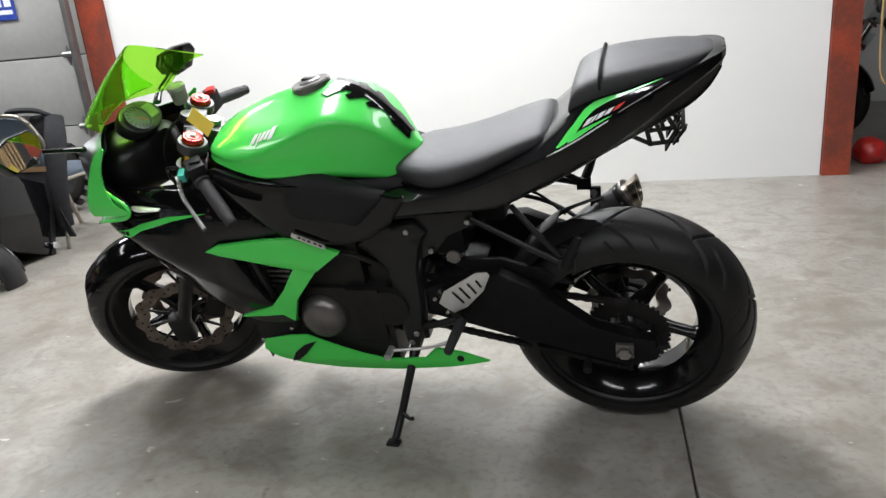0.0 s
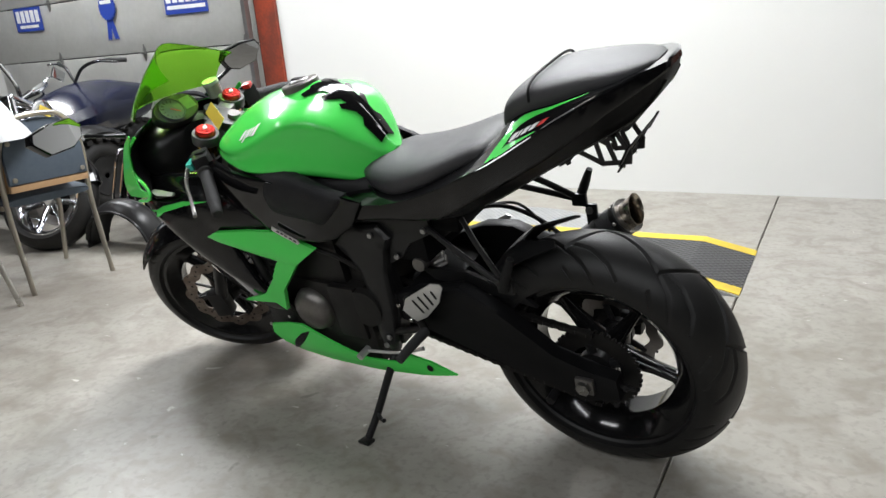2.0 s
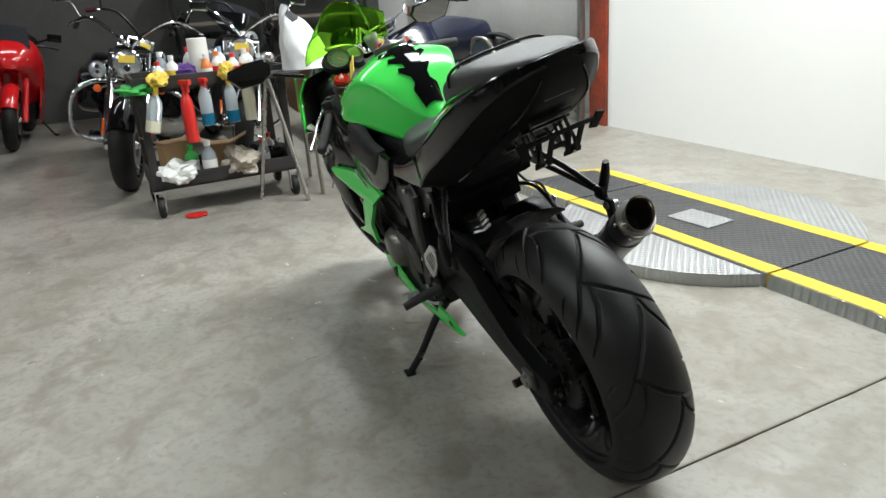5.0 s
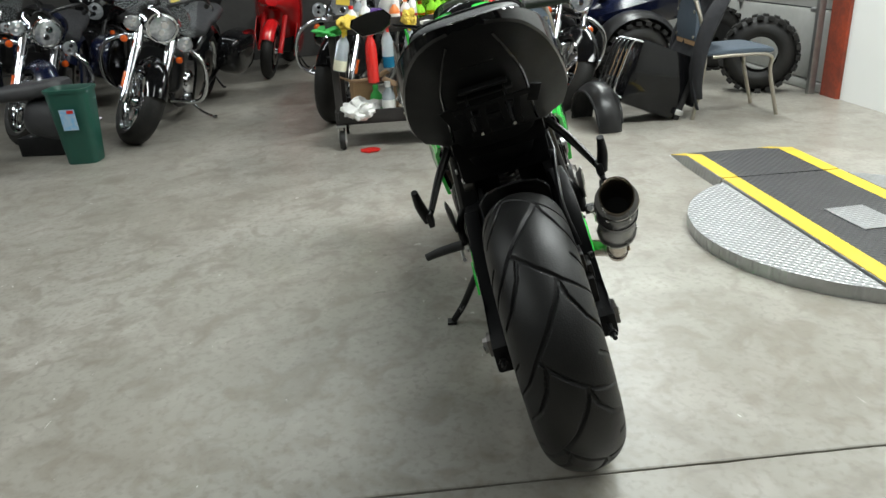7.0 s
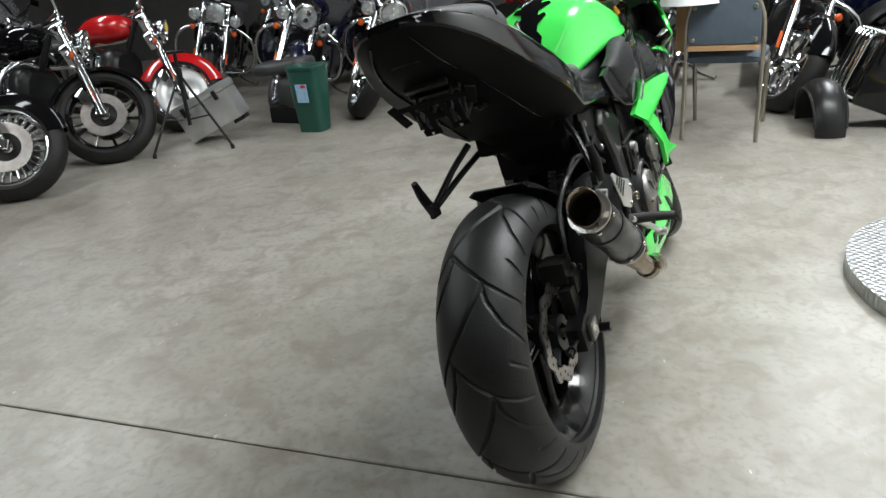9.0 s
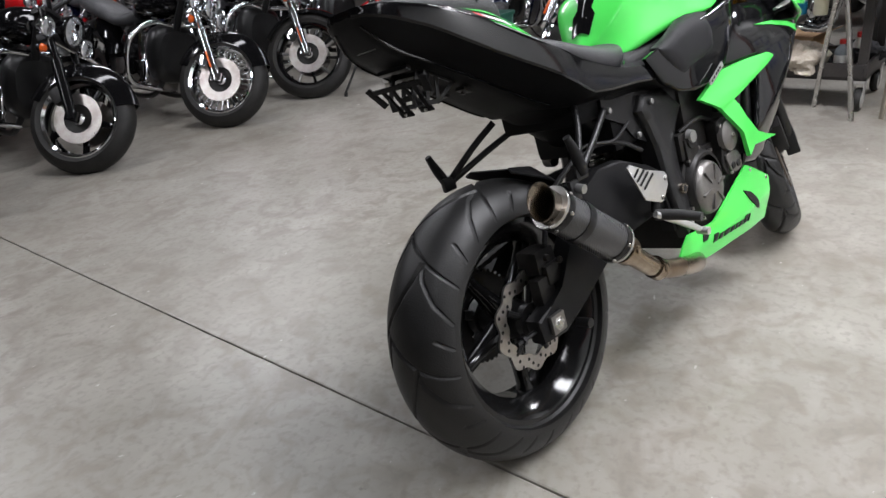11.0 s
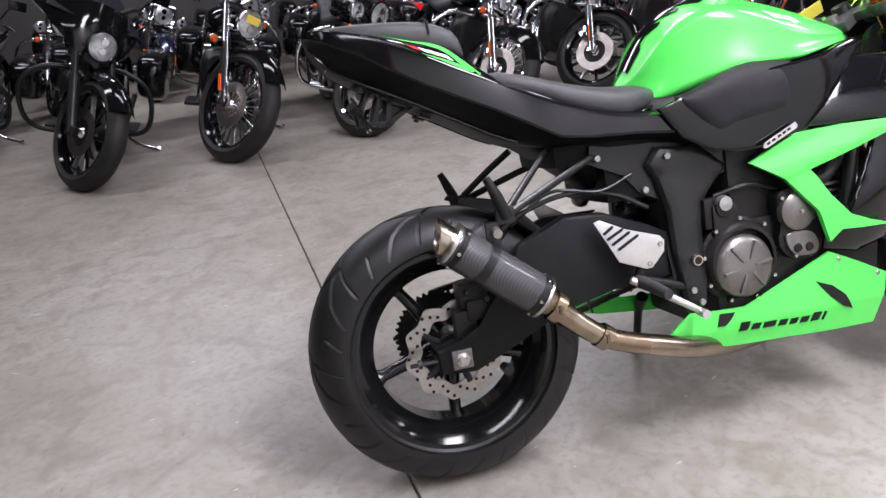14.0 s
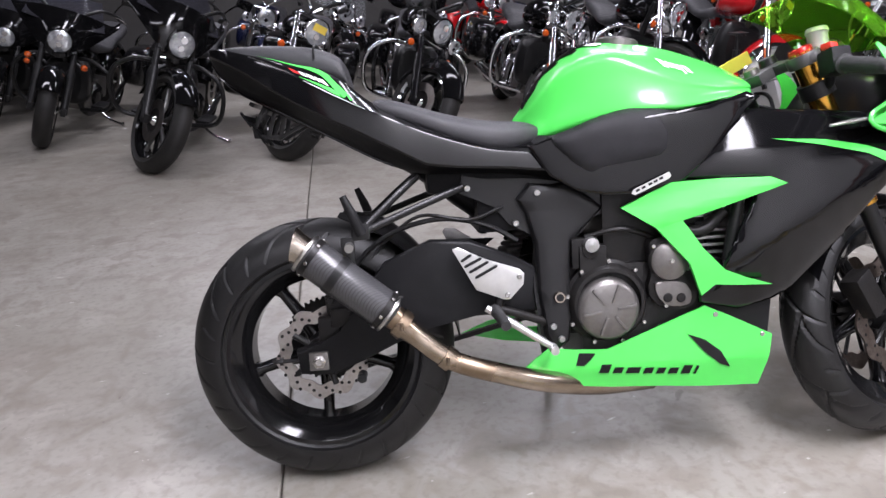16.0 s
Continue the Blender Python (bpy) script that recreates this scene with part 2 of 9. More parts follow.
M = {
    "concrete": concrete_mat(),
    "joint": mat("joint_filler", (0.075, 0.068, 0.056), 0.9, c2=(0.15, 0.135, 0.11), scale=30),
    "wall": mat("white_painted_wall", (0.76, 0.76, 0.74), 0.75, 0, (0.74, 0.74, 0.72), 1.2, 0.5, 0.25, 90),
    # Dark base colour stands in for the dim far ends of the shop.
    "darkened_wall": mat("darkened_grey_wall", (0.06, 0.058, 0.055), 0.8, 0, (0.04, 0.038, 0.036), 2, 0.6),
    # Out of view; dark base colour lowers the light bounced downwards.
    "ceiling": mat("ceiling_paint", (0.11, 0.11, 0.105), 0.9),
    "door": mat("door_panel_paint", (0.66, 0.66, 0.63), 0.55, 0, (0.57, 0.57, 0.54), 2.5, 0.8, 0.2, 80),
    "red_steel": mat("rusty_red_steel", (0.36, 0.055, 0.02), 0.5, 0, (0.16, 0.035, 0.02), 5, 0.9, 0.4, 60, rvar=0.15),
    "green": mat("lime_green_paint", (0.068, 0.68, 0.095), 0.26, 0, (0.062, 0.64, 0.088), 5, 0.5, coat=0.5, spec=0.35),
    "black_gloss": mat("gloss_black_paint", (0.003, 0.003, 0.0034), 0.08, 0, (0.005, 0.005, 0.0055), 8, 0.5, spec=0.36, rvar=0.03),
    "black_tail": mat("black_lacquered_plastic", (0.003, 0.003, 0.0034), 0.10, 0, (0.005, 0.005, 0.0055), 8, 0.5, spec=0.38, rvar=0.03),
    "black_under": mat("black_undertail_plastic", (0.003, 0.003, 0.0034), 0.52, 0, (0.0055, 0.0055, 0.006), 12, 0.5, 0.2, 500, spec=0.1, rvar=0.05),
    "tip": mat("brushed_tip_steel", (0.50, 0.455, 0.395), 0.24, 1, (0.33, 0.28, 0.225), 9, 0.7, rvar=0.1),
    "black_satin": mat("satin_black_paint", (0.009, 0.009, 0.0095), 0.32, 0, (0.014, 0.014, 0.014), 20, 0.5, 0.1, 400, spec=0.3),
    "black_arm": mat("black_anodised_arm", (0.0045, 0.0045, 0.005), 0.42, 0, (0.008, 0.008, 0.0085), 20, 0.6, 0.15, 400, spec=0.14),
    "black_rim": mat("satin_black_rim_paint", (0.004, 0.004, 0.0045), 0.11, 0, (0.007, 0.007, 0.007), 14, 0.6, spec=0.38, rvar=0.04),
    "black_matte": mat("matte_black_plastic", (0.0055, 0.0055, 0.006), 0.5, 0, (0.012, 0.012, 0.0125), 25, 0.6, 0.3, 700, rvar=0.06, spec=0.22),
    "grey_plastic": mat("textured_grey_plastic", (0.012, 0.012, 0.013), 0.46, 0, (0.018, 0.018, 0.0195), 25, 0.6, 0.4, 900, spec=0.16),
    "vinyl": mat("seat_vinyl", (0.032, 0.032, 0.034), 0.44, 0, (0.042, 0.042, 0.045), 18, 0.6, 0.5, 800, rvar=0.05, spec=0.45),
    "rubber": mat("tyre_rubber", (0.0045, 0.0045, 0.0045), 0.45, 0, (0.010, 0.0098, 0.0095), 9, 0.7, 0.25, 300, rvar=0.1, spec=0.38),
    "rubber_old": mat("dusty_tyre_rubber", (0.007, 0.0068, 0.0066), 0.58, 0, (0.017, 0.016, 0.0145), 7, 0.8, 0.3, 200, spec=0.3),
    "grip": mat("grip_rubber", (0.015, 0.015, 0.015), 0.7, 0, (0.03, 0.03, 0.03), 60, 0.6, 0.8, 500),
    "steel": mat("brushed_steel", (0.50, 0.49, 0.47), 0.28, 1, (0.36, 0.35, 0.33), 12, 0.6, rvar=0.1),
    "disc_dark": mat("worn_disc_steel", (0.33, 0.285, 0.25), 0.40, 1, (0.17, 0.135, 0.112), 26, 0.9, rvar=0.1),
    "disc": mat("brake_disc_steel", (0.46, 0.44, 0.42), 0.32, 1, (0.30, 0.27, 0.25), 18, 0.7, rvar=0.1),
    "chrome": mat("chrome", (0.72, 0.73, 0.75), 0.08, 1, (0.60, 0.61, 0.63), 6, 0.4, rvar=0.04),
    "alu": mat("cast_aluminium", (0.42, 0.42, 0.41), 0.38, 0.9, (0.30, 0.30, 0.29), 14, 0.6, 0.2, 300),
    "alu_white": mat("anodised_silver_plate", (0.66, 0.66, 0.65), 0.35, 0.8, (0.52, 0.52, 0.51), 12, 0.5),
    "engine": mat("bronze_grey_engine_paint", (0.20, 0.192, 0.182), 0.34, 0.75, (0.12, 0.112, 0.104), 14, 0.6, 0.15, 300),
    "engine_black": mat("black_engine_metal", (0.006, 0.006, 0.0064), 0.38, 0.05, (0.015, 0.014, 0.013), 22, 0.8, 0.3, 200, spec=0.22),
    "titan": mat("heat_tinted_pipe", (0.40, 0.345, 0.275), 0.26, 1, (0.24, 0.18, 0.125), 5, 0.9, rvar=0.1),
    "carbon": carbon_mat(),
    "gold": mat("gold_fork_anodising", (0.62, 0.33, 0.05), 0.25, 1, (0.5, 0.25, 0.04), 8, 0.5),
    "red_anod": mat("red_anodised_cap", (0.65, 0.03, 0.02), 0.25, 0.7, (0.45, 0.02, 0.015), 20, 0.5),
    "red_plastic": mat("red_plastic", (0.62, 0.02, 0.015), 0.35, 0, (0.45, 0.015, 0.012), 10, 0.4, coat=0.3),
    "red_paint": mat("gloss_red_paint", (0.52, 0.010, 0.012), 0.18, 0, (0.42, 0.008, 0.010), 6, 0.4, coat=0.8),
    "blue_paint": mat("deep_blue_paint", (0.004, 0.006, 0.022), 0.2, 0, (0.005, 0.008, 0.028), 6, 0.4, coat=0.3),
    "screen": mat("green_tinted_screen", (0.40, 0.93, 0.07), 0.04, 0, (0.38, 0.91, 0.07), 4, 0.3, alpha_glass=0.95),
    "clear": mat("clear_glass", (0.9, 0.93, 0.95), 0.03, 0, (0.88, 0.9, 0.92), 4, 0.2, alpha_glass=0.95),
    "smoke": mat("smoked_screen", (0.06, 0.06, 0.07), 0.06, 0, (0.05, 0.05, 0.06), 4, 0.2, alpha_glass=0.6),
    "mirror": mat("mirror_glass", (0.86, 0.87, 0.88), 0.02, 1, (0.84, 0.85, 0.86), 4, 0.1),
    "yellow": mat("yellow_safety_paint", (0.72, 0.52, 0.02), 0.5, 0, (0.50, 0.36, 0.03), 7, 0.8, 0.2, 120),
    "tread_dark": tread_mat("black_checker_plate", (0.045, 0.045, 0.047), 0.2, 0.45, 13),
    "tread_alu": tread_mat("aluminium_checker_plate", (0.50, 0.51, 0.52), 0.85, 0.34, 13),
    "paper": mat("paper", (0.72, 0.71, 0.68), 0.8, 0, (0.62, 0.61, 0.58), 30, 0.5),
    "tag_yellow": mat("yellow_tag", (0.80, 0.60, 0.08), 0.6, 0, (0.7, 0.5, 0.06), 20, 0.4),
    "white_plastic": mat("white_plastic", (0.74, 0.74, 0.72), 0.45, 0, (0.62, 0.62, 0.60), 14, 0.5),
    "orange": mat("amber_lens", (0.55, 0.085, 0.008), 0.2, 0, (0.42, 0.06, 0.006), 20, 0.4, coat=0.5),
    "lens": mat("headlight_lens", (0.75, 0.78, 0.80), 0.1, 0.7, (0.45, 0.47, 0.50), 45, 0.9, coat=1.0),
    "blue_sign": mat("blue_sign_print", (0.02, 0.05, 0.30), 0.5, 0, (0.018, 0.045, 0.26), 10, 0.4),
    "white_print": mat("white_print", (0.80, 0.80, 0.80), 0.5),
    "bin_green": mat("green_bin_plastic", (0.007, 0.062, 0.042), 0.45, 0, (0.006, 0.048, 0.034), 10, 0.5, 0.15, 200),
    "sticker_blue": mat("blue_sticker", (0.10, 0.35, 0.62), 0.5, 0, (0.5, 0.5, 0.5), 40, 0.5),
    "cardboard": mat("cardboard", (0.36, 0.22, 0.11), 0.8, 0, (0.28, 0.17, 0.085), 8, 0.6, 0.3, 120),
    "chair_blue": mat("slate_blue_upholstery", (0.045, 0.062, 0.085), 0.75, 0, (0.06, 0.078, 0.10), 40, 0.6, 0.5, 500),
    "chair_frame": mat("champagne_steel_tube", (0.42, 0.39, 0.33), 0.3, 0.9, (0.32, 0.29, 0.25), 10, 0.5),
    "cloth_dark": mat("black_cloth", (0.007, 0.007, 0.009), 0.9, 0, (0.014, 0.014, 0.017), 20, 0.7, 0.6, 300),
    "cart": mat("black_cart_plastic", (0.016, 0.015, 0.015), 0.45, 0, (0.035, 0.03, 0.028), 8, 0.7, 0.2, 200),
    "bag_white": mat("white_plastic_bag", (0.78, 0.79, 0.80), 0.35, 0, (0.62, 0.63, 0.65), 9, 0.8, 0.6, 40),
    "rag": mat("soiled_rag", (0.52, 0.47, 0.40), 0.9, 0, (0.30, 0.26, 0.21), 10, 0.9, 0.6, 90),
    "rag_green": mat("green_cloth", (0.06, 0.42, 0.08), 0.9, 0, (0.04, 0.30, 0.06), 16, 0.7, 0.5, 120),
    "rag_purple": mat("purple_cloth", (0.10, 0.045, 0.22), 0.9, 0, (0.07, 0.03, 0.15), 16, 0.7, 0.5, 120),
    "rag_yellow": mat("yellow_cloth", (0.70, 0.52, 0.08), 0.9, 0, (0.55, 0.40, 0.06), 16, 0.7, 0.5, 120),
    "clear_plastic": mat("clear_bottle_plastic", (0.72, 0.78, 0.82), 0.15, 0, (0.6, 0.68, 0.74), 10, 0.4, alpha_glass=0.6),
    "liquid_blue": mat("blue_liquid", (0.02, 0.16, 0.28), 0.15, 0, (0.02, 0.13, 0.24), 10, 0.4, alpha_glass=0.3),
    "liquid_pale": mat("pale_liquid", (0.62, 0.60, 0.46), 0.25, 0, (0.55, 0.53, 0.40), 10, 0.4),
    "orange_plastic": mat("orange_plastic", (0.75, 0.20, 0.04), 0.4),
    "rope": mat("tan_rope", (0.42, 0.28, 0.13), 0.9, 0, (0.28, 0.18, 0.08), 60, 0.7, 0.8, 300),
    "wood": mat("grey_brown_board", (0.16, 0.13, 0.10), 0.75, 0, (0.10, 0.08, 0.06), 6, 0.8, 0.3, 60, stretch=(1, 1, 6)),
}


# ---- mesh helpers ----
from mathutils.geometry import tessellate_polygon


def finish(bm, smooth=True, angle=38):
    bmesh.ops.recalc_face_normals(bm, faces=bm.faces)
    for f in bm.faces:
        f.smooth = smooth
    if smooth:
        lim = radians(angle)
        for e in bm.edges:
            if len(e.link_faces) == 2 and e.calc_face_angle(0) > lim:
                e.smooth = False


def part(name, bm, material, parent=None, label="", smooth=True, angle=38, move=None):
    """Link a bmesh as one mesh object, under a thing or a part where one is given."""
    if move is not None:
        bm.transform(move)
    finish(bm, smooth, angle)
    me = bpy.data.meshes.new(name)
    bm.to_mesh(me)
    bm.free()
    me.materials.append(M[material] if isinstance(material, str) else material)
    ob = new(name, me)
    if parent is not None:
        ob.parent = parent
    if label:
        tagged(ob, label)
    return ob


def thing(name, m, label, category, group="", kind=""):
    ob = new(name)
    ob.empty_display_size = 0.1
    ob.matrix_world = m
    return tagged(ob, label, category, group, kind)


def box(bm, x0, x1, y0, y1, z0, z1, bev=0.0, m=None):
    r = bmesh.ops.create_cube(bm, size=1)["verts"]
    for v in r:
        v.co = Vector(((x0 + x1) / 2 + v.co.x * (x1 - x0), (y0 + y1) / 2 + v.co.y * (y1 - y0), (z0 + z1) / 2 + v.co.z * (z1 - z0)))
    if bev:
        ed = list({e for v in r for e in v.link_edges})
        res = bmesh.ops.bevel(bm, geom=ed, offset=bev, segments=2, profile=0.7, affect="EDGES")
        r = list({v for f in res["faces"] for v in f.verts} | {v for v in r if v.is_valid})
    if m is not None:
        for v in r:
            v.co = m @ v.co
    return r


def smooth_line(pts, n=6):
    """Catmull-Rom through the points."""
    P = [Vector(p) for p in pts]
    if len(P) < 3:
        return P
    P = [2 * P[0] - P[1]] + P + [2 * P[-1] - P[-2]]
    out = []
    for i in range(1, len(P) - 2):
        a, b, c, d = P[i - 1:i + 3]
        for k in range(n):
            t = k / n
            out.append(0.5 * ((2 * b) + (c - a) * t + (2 * a - 5 * b + 4 * c - d) * t * t + (3 * b - a - 3 * c + d) * t ** 3))
    out.append(P[-2])
    return out


def skin(bm, rings, closed=True, cap=True):
    vs = [[bm.verts.new(p) for p in ring] for ring in rings]
    n = len(vs[0])
    for a, b in zip(vs, vs[1:]):
        for i in range(n if closed else n - 1):
            j = (i + 1) % n
            bm.faces.new((a[i], a[j], b[j], b[i]))
    if cap and closed:
        bm.faces.new(vs[0][::-1])
        bm.faces.new(vs[-1])
    return [v for r in vs for v in r]


def tube(bm, pts, r, seg=10, n=6, flat=1.0):
    """A swept tube; r is one radius or one for each given point."""
    line = smooth_line(pts, n)
    if isinstance(r, (int, float)):
        rad = [r] * len(line)
    else:
        rad = [r[min(len(r) - 1, int(i / (len(line) - 1) * (len(r) - 1)))] * (1 - f) + r[min(len(r) - 1, int(i / (len(line) - 1) * (len(r) - 1)) + 1)] * f
               for i in range(len(line)) for f in [(i / (len(line) - 1) * (len(r) - 1)) % 1]]
    rings, up = [], None
    for i, p in enumerate(line):
        d = (line[min(i + 1, len(line) - 1)] - line[max(i - 1, 0)]).normalized()
        if up is None:
            up = d.orthogonal().normalized()
            if abs(d.z) < 0.9:
                up = (Vector((0, 0, 1)) - d * d.z).normalized()
        else:
            up = (up - d * up.dot(d)).normalized()
        s = d.cross(up)
        rings.append([p + rad[i] * (math.cos(a) * s + flat * math.sin(a) * up) for a in [2 * math.pi * k / seg for k in range(seg)]])
    return skin(bm, rings)


def lathe(bm, prof, seg=32, m=None, cap=False):
    """Revolve (radius, along) about y."""
    m = m or Matrix()
    rings = []
    for k in range(seg):
        a = 2 * math.pi * k / seg
        rings.append([m @ Vector((r * math.cos(a), y, r * math.sin(a))) for r, y in prof])
    vs = [[bm.verts.new(p) for p in ring] for ring in rings]
    n = len(prof)
    for k in range(seg):
        a, b = vs[k], vs[(k + 1) % seg]
        for i in range(n - 1):
            bm.faces.new((a[i], b[i], b[i + 1], a[i + 1]))
    if cap:
        bm.faces.new([v[0] for v in vs])
        bm.faces.new([v[-1] for v in vs][::-1])


def disc_prof(r0, r1, y0, y1):
    return [(r0, y0), (r1, y0), (r1, y1), (r0, y1), (r0, y0)]


def oval(x, yc, zc, w, h, n=24, e=2.3, m=None):
    """A rounded section across x."""
    out = []
    for k in range(n):
        a = 2 * math.pi * k / n
        c, s = math.cos(a), math.sin(a)
        p = Vector((x, yc + w * math.copysign(abs(c) ** (2 / e), c), zc + h * math.copysign(abs(s) ** (2 / e), s)))
        out.append(m @ p if m else p)
    return out


def body(bm, rows, e=2.3, n=28, steps=4):
    """A rounded body through rows of (x, half width, top, bottom)."""
    line = smooth_line([Vector((r[0], r[1], r[2])) for r in rows], steps)
    low = smooth_line([Vector((r[0], r[3], 0)) for r in rows], steps)
    return skin(bm, [oval(a.x, 0, (a.z + b.y) / 2, a.y, max(0.002, (a.z - b.y) / 2), n, e) for a, b in zip(line, low)])


def panel(bm, outline, yf, thick=0.004, step=0.035, roll=0.0, rr=0.016):
    """A curved shell over an outline in x and z; yf(x, z) gives its place across; roll bends its border inwards."""
    t = bmesh.new()
    tv = [t.verts.new((x, 0, z)) for x, z in outline]
    for tri in tessellate_polygon([[Vector((x, z, 0)) for x, z in outline]]):
        t.faces.new([tv[i] for i in tri])
    if roll:
        bmesh.ops.recalc_face_normals(t, faces=t.faces)
        for d in (rr * 0.22, rr * 0.3, rr * 0.4):
            inner = [f for f in t.faces if not f.tag]
            res = bmesh.ops.inset_region(t, faces=inner, thickness=d, use_even_offset=True, use_boundary=True)
            for f in res["faces"]:
                f.tag = True
    xs, zs = [p[0] for p in outline], [p[1] for p in outline]
    for lo, hi, no in ((min(xs), max(xs), (1, 0, 0)), (min(zs), max(zs), (0, 0, 1))):
        k = max(2, int((hi - lo) / step))
        for i in range(1, k):
            c = lo + (hi - lo) * i / k
            bmesh.ops.bisect_plane(t, geom=t.verts[:] + t.edges[:] + t.faces[:], plane_co=(c if no[0] else 0, 0, c if no[2] else 0), plane_no=no)
    bmesh.ops.remove_doubles(t, verts=t.verts, dist=1e-5)
    side = 1 if yf(sum(xs) / len(xs), sum(zs) / len(zs)) >= 0 else -1

    def sunk(x, z):
        if not roll:
            return 0.0
        d = 1.0
        for (x0, z0), (x1, z1) in zip(outline, outline[1:] + outline[:1]):
            ex, ez = x1 - x0, z1 - z0
            k = min(1, max(0, ((x - x0) * ex + (z - z0) * ez) / (ex * ex + ez * ez)))
            d = min(d, math.hypot(x - x0 - k * ex, z - z0 - k * ez))
        return roll * (1 - math.sqrt(max(0, 1 - max(0, 1 - d / rr) ** 2)))

    deep = {v: sunk(v.co.x, v.co.z) for v in t.verts}
    top = {v: bm.verts.new((v.co.x, yf(v.co.x, v.co.z) - side * deep[v], v.co.z)) for v in t.verts}
    low = {v: bm.verts.new((v.co.x, yf(v.co.x, v.co.z) - side * (thick + deep[v]), v.co.z)) for v in t.verts}
    for f in t.faces:
        bm.faces.new([top[v] for v in f.verts])
        bm.faces.new([low[v] for v in reversed(f.verts)])
    for e in t.edges:
        if len(e.link_faces) == 1:
            a, b = e.verts
            bm.faces.new((top[a], top[b], low[b], low[a]))
    t.free()


def plate(bm, outline, y0, y1, m=None, bev=0.0):
    """A flat plate: an outline in x and z, from y0 to y1."""
    a = [bm.verts.new((x, y0, z)) for x, z in outline]
    b = [bm.verts.new((x, y1, z)) for x, z in outline]
    n = len(a)
    fs = [bm.faces.new(a[::-1]), bm.faces.new(b)]
    for i in range(n):
        j = (i + 1) % n
        fs.append(bm.faces.new((a[i], a[j], b[j], b[i])))
    vs = a + b
    if bev:
        ed = list({e for f in fs[:2] for e in f.edges})
        res = bmesh.ops.bevel(bm, geom=ed, offset=bev, segments=2, profile=0.6, affect="EDGES")
        vs = list({v for f in res["faces"] for v in f.verts} | {v for v in vs if v.is_valid})
    if m is not None:
        for v in vs:
            v.co = m @ v.co


def rod(bm, a, b, r, seg=10, r2=None):
    """A straight round bar from a to b."""
    tube(bm, [a, b], [r, r2 or r], seg)


def along(a, b):
    """A pose at a whose y axis runs to b."""
    return Matrix.Translation(a) @ (Vector(b) - Vector(a)).to_track_quat("Y", "Z").to_matrix().to_4x4()


def bolt(bm, p, n, r=0.006, h=0.005):
    lathe(bm, [(0.0001, h), (r * 0.8, h), (r, h * 0.6), (r, 0), (0.0001, 0)], 10, along(p, Vector(p) + Vector(n)))


def sheet(bm, grid):
    """A surface through a grid of points."""
    vs = [[bm.verts.new(p) for p in row] for row in grid]
    for a, b in zip(vs, vs[1:]):
        for i in range(len(a) - 1):
            bm.faces.new((a[i], a[i + 1], b[i + 1], b[i]))


def thicken(bm, t):
    bmesh.ops.recalc_face_normals(bm, faces=bm.faces)
    bmesh.ops.solidify(bm, geom=bm.faces[:], thickness=t)


def blob(bm, c, size, seed, rough=0.35, sub=2):
    """A crumpled lump."""
    r = bmesh.ops.create_icosphere(bm, subdivisions=sub, radius=1)["verts"]
    for v in r:
        k = 1 + rough * noise.noise(v.co * 1.7 + Vector((seed * 7.1, seed * 3.3, seed))) + rough * 0.5 * noise.noise(v.co * 5 + Vector((seed, seed * 2, 0)))
        v.co = Vector(c) + Vector((v.co.x * size[0] * k, v.co.y * size[1] * k, v.co.z * size[2] * k))


# ---- structure ----
U0, U1, V0, V1 = -7.0, 8.2, -2.76, 9.0
JOINT_U = -0.135


def setting(name, label, category, build, material, smooth=False):
    bm = bmesh.new()
    build(bm)
    ob = part(name, bm, material, None, "", smooth)
    ob.matrix_world = TURN5
    return tagged(ob, label, category, kind="structure")


floor_ob = setting("floor", "worn grey concrete floor with a sawn joint", "floor",
                   lambda bm: box(bm, U0, U1, V0 - 3, V1, -0.2, -0.012), "joint")
for su0, su1 in ((U0, JOINT_U - 0.003), (JOINT_U + 0.003, U1)):
    sb = bmesh.new()
    edge = []
    steps = 240
    for i in range(steps + 1):
        v = V0 - 3 + (V1 - V0 + 3) * i / steps
        chip = 0.004 * max(0.0, noise.noise(Vector((v * 9, su0, 3.0)))) + 0.012 * max(0.0, noise.noise(Vector((v * 2.3, su0, 8.0))) - 0.35)
        edge.append((v, chip))
    near = su1 if su0 == U0 else su0
    far = su0 if su0 == U0 else su1
    sgn = -1 if su0 == U0 else 1
    rows = [[(far, v, 0.0), (near + sgn * (0.004 + c), v, 0.0), (near + sgn * c, v, -0.002), (near + sgn * c, v, -0.014)] for v, c in edge]
    sheet(sb, rows)
    slab = part("slab", sb, "concrete", floor_ob, "", False)

setting("wall_south", "smooth white painted wall", "wall", lambda bm: box(bm, -1.24, 3.42, V0 - 0.2, V0, 0, CEIL), "wall")
setting("wall_south_far", "white painted wall behind the side room", "wall", lambda bm: box(bm, U0, -0.9, V0 - 3.2, V0 - 3.0, 0, CEIL), "wall")
setting("wall_south_end", "plain white painted wall", "wall", lambda bm: box(bm, U0, -3.2, V0 - 0.2, V0, 0, CEIL), "wall")
setting("wall_side_room", "white painted partition wall", "wall", lambda bm: box(bm, -1.1, -0.9, V0 - 3.0, V0 - 0.2, 0, CEIL), "wall")
# North and east walls are coloured dark to give a dim background.
setting("wall_north", "assumed end wall, coloured dark for the dim background", "wall", lambda bm: box(bm, U0, U1, V1, V1 + 0.2, 0, CEIL), "darkened_wall")
